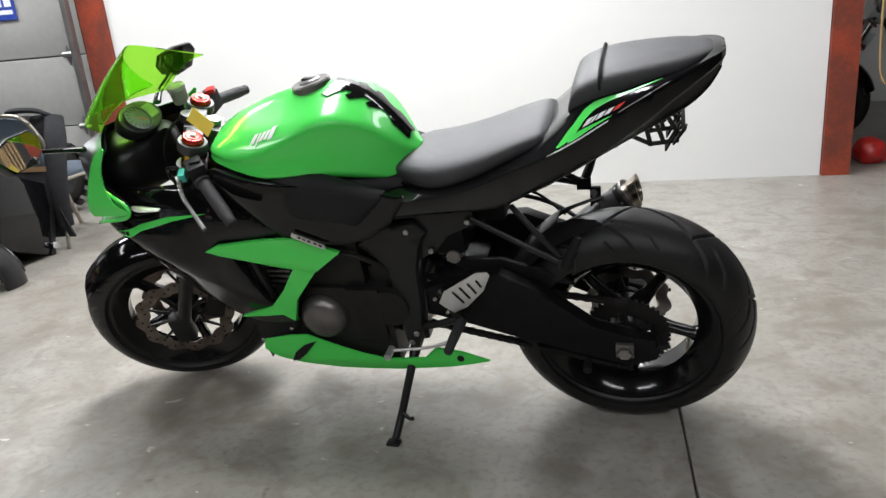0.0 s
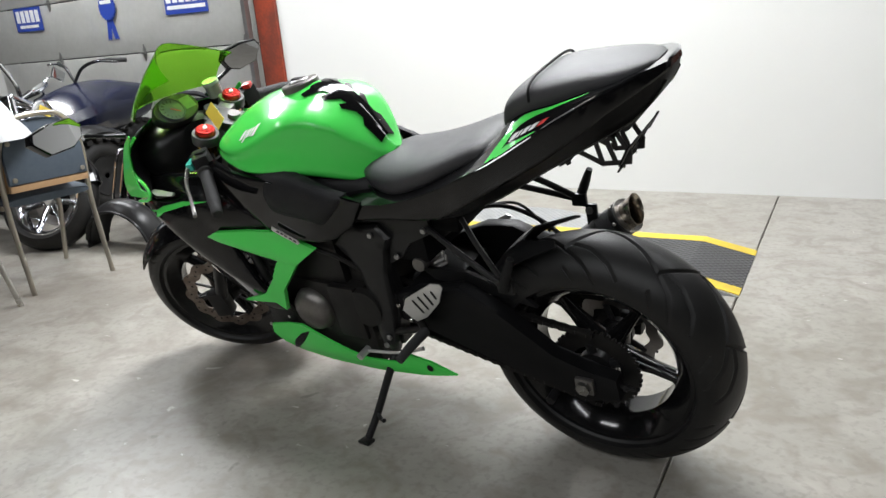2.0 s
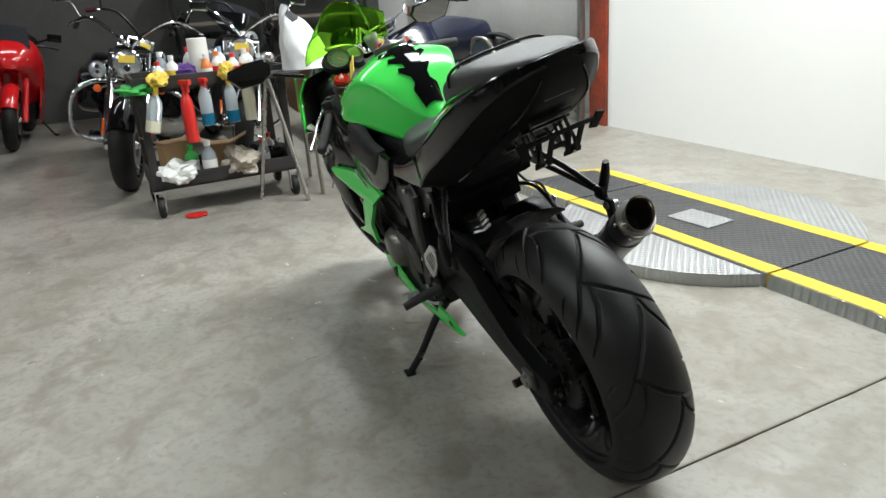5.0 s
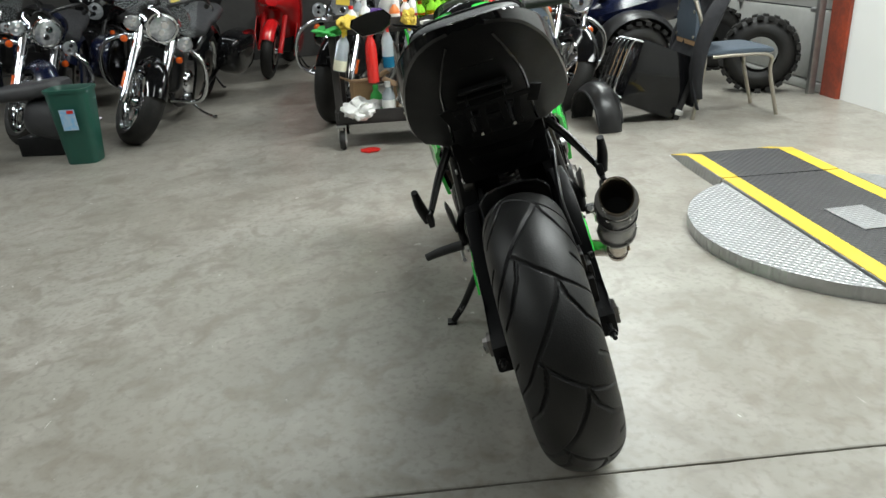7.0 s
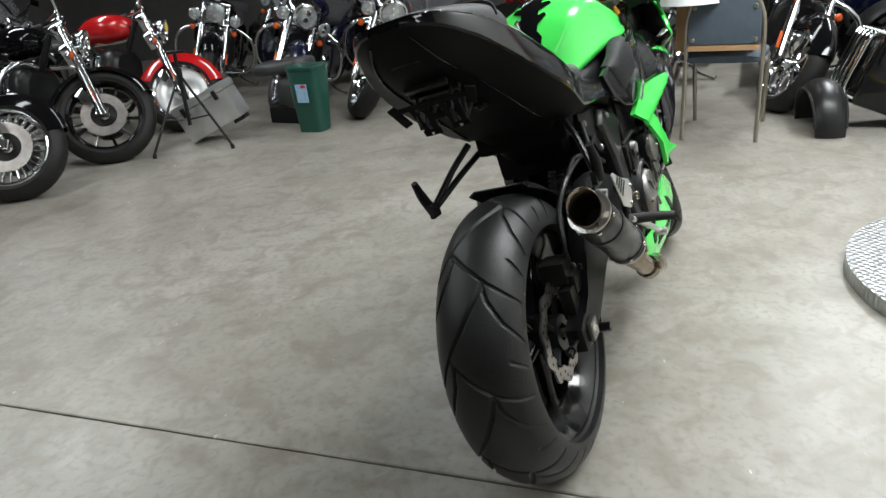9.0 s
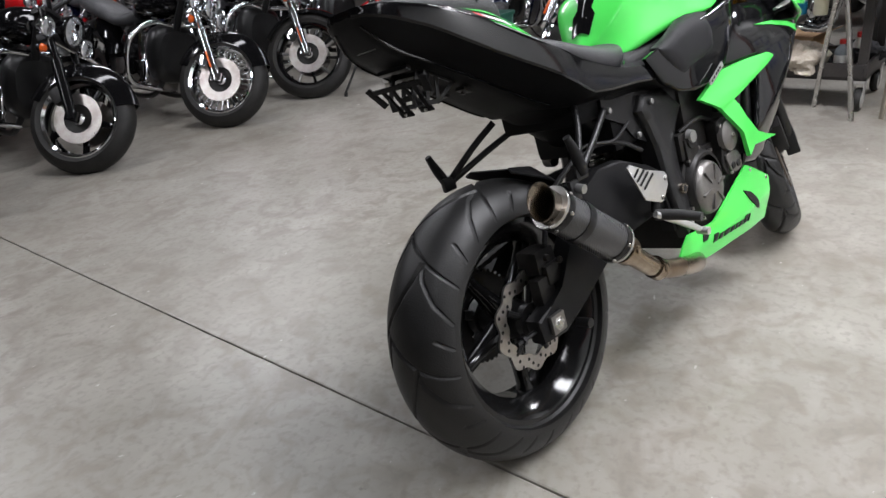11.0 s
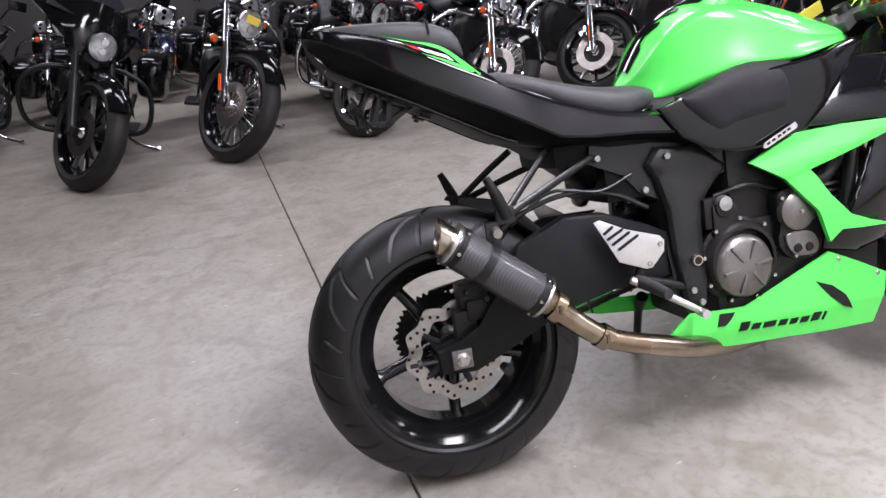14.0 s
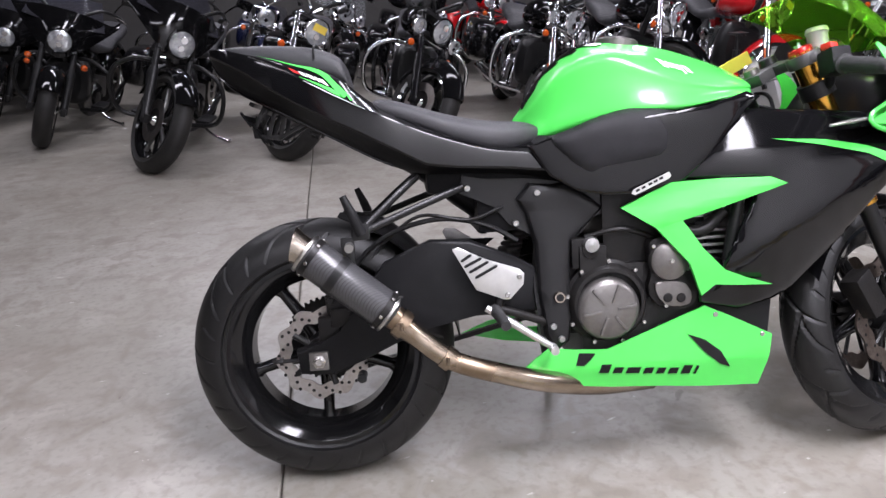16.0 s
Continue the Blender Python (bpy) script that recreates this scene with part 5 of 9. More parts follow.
for s in (1, -1):
    b = bmesh.new()
    panel(b, V_OUT, lambda x, z: s * blade_y(x, z), 0.012, 0.02)
    part("side_blade", b, "green", bike, "lime green boomerang side blade", True, 30)
    b = bmesh.new()
    panel(b, rounded([(0.530, 0.785), (0.590, 0.803), (0.645, 0.824), (0.71, 0.840), (0.78, 0.842), (0.835, 0.838), (0.838, 0.790), (0.812, 0.730), (0.75, 0.716), (0.68, 0.706), (0.625, 0.690), (0.585, 0.730)], 1),
          lambda x, z: s * (0.203 - 0.9 * max(0, 0.66 - x) ** 2 - 0.25 * max(0, x - 0.78) - 4.0 * max(0, z - 0.775) ** 2 - 0.10 * max(0, 0.75 - z)), 0.012, 0.014, 0.015, 0.030)
    part("airbox_cover", b, "grey_plastic", bike, "matte dark grey side cover")
    b = bmesh.new()
    panel(b, [(0.495, 0.772), (0.545, 0.786), (0.62, 0.800), (0.72, 0.818), (0.82, 0.826), (0.90, 0.838), (0.985, 0.862), (1.02, 0.850), (0.985, 0.825), (0.90, 0.735), (0.83, 0.672), (0.74, 0.655), (0.66, 0.655), (0.60, 0.668), (0.54, 0.705)],
          lambda x, z: s * (0.178 + 0.02 * min(1, max(0, (x - 0.5) / 0.15)) - 0.10 * max(0, z - 0.80) - 0.9 * max(0, x - 0.86) ** 2), 0.01, 0.02, 0.003, 0.012)
    part("inner_side_panel", b, "black_gloss", bike, "gloss black panel under the tank")
    # side fairing, with its long diagonal crease
    b = bmesh.new()
    panel(b, [(0.828, 0.679), (0.883, 0.734), (0.925, 0.785), (0.964, 0.827), (1.06, 0.820), (1.166, 0.812), (1.25, 0.805), (1.33, 0.79), (1.385, 0.74), (1.36, 0.69), (1.27, 0.611), (1.178, 0.505), (1.093, 0.419), (1.05, 0.393), (0.963, 0.374), (0.868, 0.398), (0.862, 0.428), (0.885, 0.446), (0.905, 0.478), (0.935, 0.535), (0.979, 0.629), (0.985, 0.672), (0.90, 0.674)],
          lambda x, z: s * fair_y(x, z), 0.006, 0.018, 0.008, 0.014)
    part("side_fairing", b, "black_gloss", bike, "gloss black side fairing", True, 30)
    b = bmesh.new()
    sheet(b, [[Vector((x, s * (fair_y(x, z) - 0.008), z - 0.002)), Vector((x, s * (fair_y(x, z) - 0.03), z - 0.012)), Vector((x, s * 0.13, z - 0.03))] for x, z in ((0.97, 0.824), (1.06, 0.819), (1.166, 0.811), (1.25, 0.803), (1.32, 0.79))])
    thicken(b, 0.003)
    part("fairing_inner", b, "black_satin", bike)
    b = bmesh.new()
    panel(b, [(1.022, 0.755), (1.14, 0.747), (1.232, 0.728), (1.275, 0.712), (1.34, 0.70), (1.33, 0.688), (1.27, 0.692), (1.232, 0.711), (1.13, 0.736)], lambda x, z: s * (fair_y(x, z) + 0.0025), 0.002, 0.02)
    flash = part("green_stripe", b, "green", bike)
    b = bmesh.new()
    for x in (1.275, 1.29, 1.305):
        panel(b, [(x, 0.697), (x + 0.011, 0.696), (x + 0.013, 0.706), (x + 0.002, 0.708)], lambda q, z: s * (fair_y(q, z) + 0.004), 0.001, 0.02)
    part("emblem_bar", b, "black_gloss", flash)
    b = bmesh.new()
    panel(b, [(0.712, 0.655), (0.716, 0.664), (0.795, 0.698), (0.800, 0.690), (0.796, 0.684), (0.720, 0.652)], lambda x, z: s * 0.212, 0.003, 0.03)
    badge = part("frame_badge", b, "alu_white", bike, "small silver oblong badge")
    b = bmesh.new()
    for x in (0.722, 0.735, 0.75, 0.762, 0.774):
        zz = 0.658 + (x - 0.722) * 0.44
        panel(b, [(x, zz), (x + 0.008, zz + 0.0035), (x + 0.006, zz + 0.008), (x - 0.002, zz + 0.0045)], lambda q, z: s * 0.2132, 0.001, 0.02)
    part("print_bar", b, "black_matte", badge)
    # belly pan
    rt = [(0.454, 0.261), (0.490, 0.292), (0.522, 0.314), (0.58, 0.308), (0.655, 0.304), (0.77, 0.348), (0.880, 0.390), (0.94, 0.362), (1.042, 0.310), (1.034, 0.25), (1.018, 0.186), (0.85, 0.198), (0.766, 0.206), (0.66, 0.212), (0.557, 0.222)]
    lf = [(0.345, 0.277), (0.42, 0.306), (0.49, 0.318), (0.525, 0.282), (0.639, 0.274), (0.70, 0.288), (0.768, 0.310), (0.864, 0.347), (0.92, 0.340), (1.012, 0.314), (1.022, 0.28), (0.98, 0.252), (0.913, 0.238), (0.789, 0.227), (0.614, 0.231), (0.462, 0.25)]
    b = bmesh.new()
    belly_y = (lambda x, z: s * (0.176 + 0.010 * math.sin((x - 0.45) * 4.5) - 0.30 * max(0, 0.262 - z) - 0.008 * max(0, x - 0.9) / 0.15))
    panel(b, lf if s > 0 else rt, belly_y, 0.006, 0.02)
    bp = part("belly_pan", b, "green", bike, "lime green belly pan")
    b = bmesh.new()
    panel(b, [(0.840, 0.327), (0.880, 0.311), (0.916, 0.282), (0.940, 0.241), (0.914, 0.252), (0.878, 0.283)], lambda x, z: belly_y(x, z) + s * 0.003, 0.0035, 0.008)
    part("vent", b, "black_matte", bp, "dark vent slot")
    b = bmesh.new()
    for x, z in ((0.905, 0.368), (1.018, 0.312)):
        bolt(b, (x, belly_y(x, z) - s * 0.001, z), (0, s, 0), 0.006, 0.003)
    part("fairing_screw", b, "steel", bp)
    if s < 0:
        x = 0.634
        for w, hh in ((0.022, 0.020), (0.020, 0.014), (0.030, 0.014), (0.020, 0.014), (0.018, 0.014), (0.020, 0.014), (0.020, 0.020), (0.005, 0.020)):
            b = bmesh.new()
            zz = 0.250 - 0.085 * (x - 0.634)
            panel(b, [(x, zz), (x + w, zz - 0.001), (x + w + hh * 0.35, zz + hh - 0.001), (x + hh * 0.35, zz + hh)], lambda q, z: belly_y(q, z) - 0.003, 0.003, 0.008)
            part("emblem_bar", b, "black_matte", bp, "black maker's lettering shown as bars")
            x += w + 0.010
        b = bmesh.new()
        panel(b, [(0.582, 0.272), (0.590, 0.300), (0.626, 0.297), (0.616, 0.284), (0.600, 0.270)], lambda q, z: belly_y(q, z) - 0.003, 0.003, 0.008)
        part("vent", b, "black_matte", bp)
    else:
        b = bmesh.new()
        lathe(b, [(0.0001, 0.001), (0.010, 0.001), (0.010, 0.0)], 14, Matrix.Translation((0.425, 0.1762, 0.285)))
        part("vent", b, "black_matte", bp, "dark round hole")
    b = bmesh.new()
    panel(b, [(0.84, 0.46), (0.90, 0.47), (1.06, 0.41), (1.048, 0.31), (1.030, 0.22), (0.98, 0.28), (0.88, 0.36)], lambda x, z: s * (0.165 - 0.25 * max(0, x - 0.95)), 0.004, 0.04)
    part("lower_cowl", b, "black_matte", bike, "black lower fairing filler")
    # frame
    b = bmesh.new()
    panel(b, [(0.350, 0.715), (0.40, 0.705), (0.498, 0.700), (0.565, 0.690), (0.62, 0.70), (0.80, 0.77), (1.02, 0.845), (1.05, 0.79), (0.86, 0.70), (0.72, 0.635), (0.644, 0.603), (0.592, 0.545), (0.576, 0.50), (0.580, 0.40), (0.567, 0.318), (0.512, 0.330), (0.500, 0.45), (0.513, 0.566), (0.456, 0.596), (0.42, 0.64), (0.345, 0.675)],
          lambda x, z: s * (0.128 + 0.02 * min(1, max(0, (x - 0.55) / 0.2)) + 0.022 * max(0, min(1, (0.6 - z) / 0.2)) - 0.06 * max(0, (x - 0.9) / 0.15)), 0.035, 0.04)
    part("frame_spar", b, "black_satin", bike, "satin black aluminium frame spar")
    b = bmesh.new()
    panel(b, [(0.470, 0.655), (0.500, 0.690), (0.556, 0.684), (0.590, 0.690), (0.668, 0.625), (0.618, 0.580), (0.592, 0.545), (0.583, 0.480), (0.582, 0.400), (0.574, 0.326), (0.540, 0.300), (0.520, 0.345), (0.508, 0.45), (0.506, 0.55), (0.490, 0.62)],
          lambda x, z: s * (0.152 + 0.022 * max(0, min(1, (0.62 - z) / 0.25))), 0.02, 0.02, 0.014, 0.02)
    part("pivot_plate", b, "black_satin", bike, "cast satin black pivot plate", True, 30)
    b = bmesh.new()
    for x, y, z in ((0.361, 0.131, 0.686), (0.515, 0.150, 0.668), (0.467, 0.129, 0.600), (0.553, 0.172, 0.335), (0.535, 0.172, 0.365)):
        b = bmesh.new()
        bolt(b, (x, s * (y + 0.004), z), (0, s, 0), 0.008, 0.006)
        part("frame_bolt", b, "alu", bike)
    # lower subframe strut and pillion hangers
    b = bmesh.new()
    tube(b, [(0.252, s * 0.125, 0.722), (0.20, s * 0.16, 0.68), (0.132, s * 0.195, 0.622)], 0.0065, 10, 6, 1.3)
    tube(b, [(0.352, s * 0.130, 0.690), (0.25, s * 0.165, 0.655), (0.132, s * 0.20, 0.612)], 0.0065, 10, 6, 1.3)
    box(b, 0.100, 0.140, s * 0.2 - 0.007, s * 0.2 + 0.007, 0.592, 0.628, 0.006)
    part("pillion_hanger", b, "black_satin", bike)
    b = bmesh.new()
    tube(b, [(0.122, s * 0.205, 0.606), (0.105, s * 0.212, 0.65), (0.088, s * 0.212, 0.690)], [0.013, 0.012, 0.008], 10)
    part("pillion_peg", b, "black_matte", bike)
    # rider footrest and heel guard
    b = bmesh.new()
    if s < 0:
        hp = [(0.316, 0.556), (0.330, 0.560), (0.388, 0.530), (0.464, 0.503), (0.474, 0.492), (0.471, 0.467), (0.440, 0.436), (0.426, 0.436), (0.365, 0.462)]
        slots = [((0.336, 0.529), (0.356, 0.541)), ((0.343, 0.516), (0.378, 0.532)), ((0.353, 0.503), (0.393, 0.523)), ((0.366, 0.490), (0.412, 0.513))]
    else:
        hp = [(0.454, 0.472), (0.436, 0.509), (0.345, 0.568), (0.318, 0.570), (0.312, 0.560), (0.332, 0.515), (0.38, 0.464), (0.417, 0.444), (0.434, 0.455)]
        slots = [((0.347, 0.545), (0.337, 0.528)), ((0.370, 0.535), (0.352, 0.508)), ((0.392, 0.522), (0.370, 0.492)), ((0.412, 0.508), (0.388, 0.478))]
    plate(b, hp, s * 0.180 - 0.002, s * 0.180 + 0.002, None, 0.001)
    hg = part("heel_guard", b, "alu_white", bike, "silver slotted heel guard")
    for (x0, z0), (x1, z1) in slots:
        b = bmesh.new()
        d = Vector((x1 - x0, 0, z1 - z0)).normalized() * 0.0032
        plate(b, [(x0 - d.z, z0 + d.x), (x1 - d.z, z1 + d.x), (x1 + d.x, z1 + d.z), (x1 + d.z, z1 - d.x), (x0 + d.z, z0 - d.x), (x0 - d.x, z0 - d.z)][::-1], s * 0.1832 - 0.001, s * 0.1832)
        part("slot", b, "black_matte", hg)
    for x, z in ((0.463, 0.486), (0.434, 0.446)):
        b = bmesh.new()
        bolt(b, (x, s * 0.182, z), (0, s, 0), 0.006, 0.004)
        part("guard_bolt", b, "steel", hg)
    b = bmesh.new()
    tube(b, [(0.46, s * 0.15, 0.49), (0.43, s * 0.168, 0.46), (0.41, s * 0.17, 0.415)], 0.011, 10)
    tube(b, [(0.55, s * 0.15, 0.36), (0.48, s * 0.165, 0.39), (0.41, s * 0.17, 0.415)], 0.010, 10)
    part("rearset", b, "engine_black", bike)
    b = bmesh.new()
    tube(b, [(0.405, s * 0.175, 0.412), (0.41, s * 0.235, 0.408), (0.415, s * 0.285, 0.40)], [0.014, 0.013, 0.011], 12)
    part("rider_peg", b, "grip", bike, "black ribbed rider footpeg")
    b = bmesh.new()
    if s < 0:
        tube(b, [(0.385, -0.185, 0.42), (0.44, -0.20, 0.385), (0.50, -0.212, 0.345), (0.53, -0.215, 0.325)], [0.008, 0.009, 0.008, 0.007], 10)
        rod(b, (0.526, -0.205, 0.326), (0.526, -0.235, 0.324), 0.010)
        part("brake_pedal", b, "alu_white", bike, "silver brake pedal")
    else:
        tube(b, [(0.42, 0.185, 0.36), (0.50, 0.195, 0.335), (0.61, 0.205, 0.325)], [0.006, 0.004, 0.005], 10)
        rod(b, (0.608, 0.195, 0.325), (0.608, 0.235, 0.325), 0.010)
        part("gear_lever", b, "alu_white", bike, "silver gear lever")

# engine
b = bmesh.new()
box(b, 0.60, 0.94, -0.165, 0.165, 0.24, 0.50, 0.03)
part("crankcase", b, "engine_black", bike, "dark engine block")
b = bmesh.new()
box(b, 0.66, 0.90, -0.15, 0.15, 0.48, 0.68, 0.02)
part("cylinder_block", b, "engine_black", bike)
b = bmesh.new()
box(b, 0.56, 0.66, -0.13, 0.13, 0.33, 0.55, 0.02)
part("gearbox", b, "engine_black", bike)
CL = Matrix.Translation((0.660, -0.165, 0.398))
b = bmesh.new()
lathe(b, [(0.072, -0.020), (0.080, -0.019), (0.086, -0.012), (0.090, 0.0), (0.098, 0.004), (0.098, 0.02)], 48, CL @ Matrix.Translation((0.004, 0, 0.012)))
casing = part("clutch_casing", b, "engine_black", bike, "black clutch casing")
b = bmesh.new()
lathe(b, [(0.0001, -0.036), (0.012, -0.036), (0.030, -0.035), (0.056, -0.032), (0.066, -0.027), (0.071, -0.018), (0.073, 0.0)], 48, CL)
clutch = part("clutch_cover", b, "engine", casing, "bronze-grey clutch cover")
for k in range(6):
    b = bmesh.new()
    box(b, -0.0032, 0.0032, -0.0385, -0.028, 0.018, 0.060, 0.0015, CL @ Matrix.Rotation(radians(60 * k + 22), 4, "Y"))
    part("cover_rib", b, "engine", clutch, "raised cast rib")
for k in range(9):
    a = radians(40 * k + 8)
    b = bmesh.new()
    bolt(b, (0.664 + 0.095 * math.cos(a), -0.166, 0.410 + 0.095 * math.sin(a)), (0, -1, 0), 0.0055, 0.009)
    part("cover_bolt", b, "steel", casing, "small steel bolt")
b = bmesh.new()
box(b, 0.600, 0.665, -0.176, -0.14, 0.455, 0.545, 0.014)
box(b, 0.585, 0.625, -0.168, -0.14, 0.49, 0.56, 0.010)
lathe(b, [(0.0001, -0.012), (0.020, -0.010), (0.024, 0.01)], 20, Matrix.Translation((0.628, -0.170, 0.535)))
part("oil_filler_boss", b, "engine_black", bike, "black cast engine boss")
b = bmesh.new()
lathe(b, [(0.0001, -0.010), (0.016, -0.008), (0.019, 0.006)], 20, Matrix.Translation((0.628, -0.178, 0.545)))
part("oil_filler_cap", b, "alu", bike, "grey filler plug")
b = bmesh.new()
plate(b, rounded([(0.752, 0.548), (0.800, 0.556), (0.846, 0.520), (0.862, 0.462), (0.868, 0.412), (0.842, 0.384), (0.775, 0.392), (0.748, 0.430), (0.762, 0.480)], 2), -0.186, -0.15, None, 0.006)
pickup = part("pickup_cover", b, "engine_black", bike, "dark ignition cover")
b = bmesh.new()
lathe(b, [(0.0001, -0.018), (0.034, -0.016), (0.043, -0.010), (0.046, 0.004)], 36, Matrix.Translation((0.800, -0.186, 0.500)))
plate(b, rounded([(0.762, 0.455), (0.832, 0.452), (0.850, 0.420), (0.842, 0.394), (0.785, 0.398), (0.768, 0.425)], 2), -0.194, -0.184, None, 0.003)
part("cover_cap", b, "engine", pickup, "bronze-grey round cover")
for x, z in ((0.793, 0.416), (0.823, 0.414)):
    b = bmesh.new()
    lathe(b, [(0.0001, -0.003), (0.009, -0.003), (0.011, 0.0)], 18, Matrix.Translation((x, -0.194, z)))
    part("blank_plug", b, "engine_black", pickup, "dark round plug")
for x, z in ((0.764, 0.534), (0.800, 0.500), (0.770, 0.482), (0.782, 0.447), (0.800, 0.441), (0.790, 0.398), (0.840, 0.478), (0.826, 0.540)):
    b = bmesh.new()
    bolt(b, (x, -0.186 if (x, z) != (0.800, 0.500) else -0.203, z), (0, -1, 0), 0.0055, 0.006)
    part("cover_bolt", b, "steel", pickup, "small steel bolt")
b = bmesh.new()
lathe(b, [(0.0001, 0.038), (0.045, 0.036), (0.060, 0.026), (0.068, 0.008), (0.070, -0.02)], 40, Matrix.Translation((0.800, 0.160, 0.405)))
part("generator_cover", b, "engine", bike, "bronze-grey generator cover")
b = bmesh.new()
lathe(b, [(0.0001, 0.02), (0.055, 0.018), (0.06, 0.0)], 28, Matrix.Translation((0.60, 0.155, 0.44)))
box(b, 0.62, 0.72, 0.15, 0.175, 0.33, 0.50, 0.015)
part("sprocket_cover", b, "engine_black", bike)
b = bmesh.new()
box(b, 0.965, 0.978, -0.138, 0.138, 0.445, 0.735)
box(b, 0.95, 0.99, -0.150, -0.135, 0.44, 0.74, 0.004)
box(b, 0.95, 0.99, 0.135, 0.150, 0.44, 0.74, 0.004)
radiator = part("radiator", b, "alu", bike, "finned aluminium radiator")
for z in range(14):
    b = bmesh.new()
    box(b, 0.955, 0.985, -0.134, 0.134, 0.45 + 0.02 * z, 0.456 + 0.02 * z)
    part("radiator_fin", b, "alu", radiator)
for s in (1, -1):
    for k in range(9):
        b = bmesh.new()
        box(b, 0.875, 0.945, s * 0.150 - 0.003, s * 0.150 + 0.003, 0.470 + 0.017 * k, 0.476 + 0.017 * k)
        part("radiator_fin", b, "alu", bike)
    b = bmesh.new()
    rod(b, (0.935, s * 0.185, 0.49), (0.962, s * 0.185, 0.64), 0.014, 12)
    part("radiator_stay", b, "black_satin", bike)
b = bmesh.new()
tube(b, [(0.93, 0.17, 0.62), (0.86, 0.178, 0.58), (0.80, 0.172, 0.60)], 0.015, 10)
tube(b, [(0.93, -0.172, 0.60), (0.87, -0.182, 0.56), (0.80, -0.172, 0.58)], 0.015, 10)
tube(b, [(0.62, -0.15, 0.56), (0.70, -0.165, 0.575), (0.78, -0.16, 0.55)], 0.006, 8)
tube(b, [(0.60, 0.15, 0.56), (0.66, 0.165, 0.60), (0.78, 0.16, 0.62)], 0.007, 8)
for k in range(4):
    tube(b, [(0.90, -0.11 + 0.073 * k, 0.52), (0.96, -0.10 + 0.066 * k, 0.42), (0.93, -0.07 + 0.045 * k, 0.24), (0.80, -0.05 + 0.03 * k, 0.185)], 0.018, 10)
part("pipework", b, "engine_black", bike)
b = bmesh.new()
box(b, 0.38, 0.56, -0.122, 0.122, 0.58, 0.74, 0.02)
box(b, 0.27, 0.40, -0.118, 0.118, 0.675, 0.74, 0.02)
part("battery_box", b, "black_under", bike)
b = bmesh.new()
body(b, [(0.48, 0.09, 0.80, 0.66), (0.56, 0.125, 0.81, 0.66), (0.75, 0.145, 0.84, 0.66), (0.92, 0.13, 0.865, 0.68), (1.03, 0.08, 0.88, 0.74)], 3.5, 24)
part("airbox", b, "black_matte", bike, "black plastic airbox under the tank")
b = bmesh.new()
rings = []
for k in range(13 * 6 + 1):
    a = k / 6 * 2 * math.pi
    rings.append((0.43 + 0.10 * k / 78 + 0.028 * math.cos(a), 0.028 * math.sin(a) - 0.0, 0.46 + 0.16 * k / 78))
tube(b, rings, 0.006, 6, 1)
rod(b, (0.42, 0, 0.44), (0.54, 0, 0.64), 0.016, 12)
part("rear_shock", b, "steel", bike, "rear shock with steel spring")
b = bmesh.new()
lathe(b, [(0.0001, 0.008), (0.018, 0.007), (0.020, 0.0), (0.020, -0.02)], 24, Matrix.Translation((0.415, 0.118, 0.575)))
part("frame_plug", b, "engine", bike, "round silver frame plug")

# exhaust
EX0, EX1 = Vector((0.168, -0.212, 0.432)), Vector((0.003, -0.204, 0.569))
b = bmesh.new()
tube(b, [(0.80, -0.03, 0.185), (0.66, -0.10, 0.20), (0.52, -0.185, 0.240), (0.41, -0.215, 0.276), (0.30, -0.218, 0.316), (0.225, -0.215, 0.375), EX0], [0.034, 0.029, 0.025, 0.023, 0.0225, 0.0235, 0.030], 18, 8)
pipe = part("link_pipe", b, "titan", bike, "heat-stained link pipe")
for p0, p1, r0 in (((0.29, -0.218, 0.322), (0.225, -0.215, 0.375), 0.0245), ((0.195, -0.213, 0.405), EX1, 0.0305)):
    b = bmesh.new()
    lathe(b, [(r0, -0.012), (r0 + 0.003, -0.012), (r0 + 0.003, 0.010), (r0, 0.010)], 24, along(p0, p1))
    rod(b, Vector(p0) + Vector((0, -r0 - 0.004, -0.008)), Vector(p0) + Vector((0, -r0 - 0.004, 0.010)), 0.004, 8)
    part("clamp", b, "titan", pipe, "steel pipe clamp")
EM = along(EX0, EX1)
EL = (EX1 - EX0).length
CR = 0.0435
b = bmesh.new()
lathe(b, [(0.028, -0.014), (0.034, -0.008), (CR - 0.002, 0.004), (CR, 0.012), (CR, EL - 0.004), (CR - 0.002, EL + 0.004), (0.032, EL + 0.006)], 48, EM)
can = part("silencer", b, "carbon", bike, "carbon fibre silencer can")
for y in (0.010, EL - 0.010):
    b = bmesh.new()
    lathe(b, [(CR + 0.0005, y - 0.007), (CR + 0.0015, y - 0.007), (CR + 0.0015, y + 0.007), (CR + 0.0005, y + 0.007)], 48, EM)
    part("silencer_band", b, "engine_black", can)
    for k in range(6):
        a = radians(60 * k + 10)
        p = EM @ Vector(((CR + 0.0015) * math.cos(a), y, (CR + 0.0015) * math.sin(a)))
        b = bmesh.new()
        bolt(b, p, p - EM @ Vector((0, y, 0)), 0.0045, 0.003)
        part("rivet", b, "steel", can)
for y in (-0.002, EL + 0.006):
    b = bmesh.new()
    lathe(b, [(0.032, y - 0.002), (CR + 0.002, y - 0.004), (CR + 0.003, y), (CR + 0.002, y + 0.003), (0.032, y + 0.004)], 48, EM)
    part("end_ring", b, "steel", can, "bright steel end ring")
b = bmesh.new()
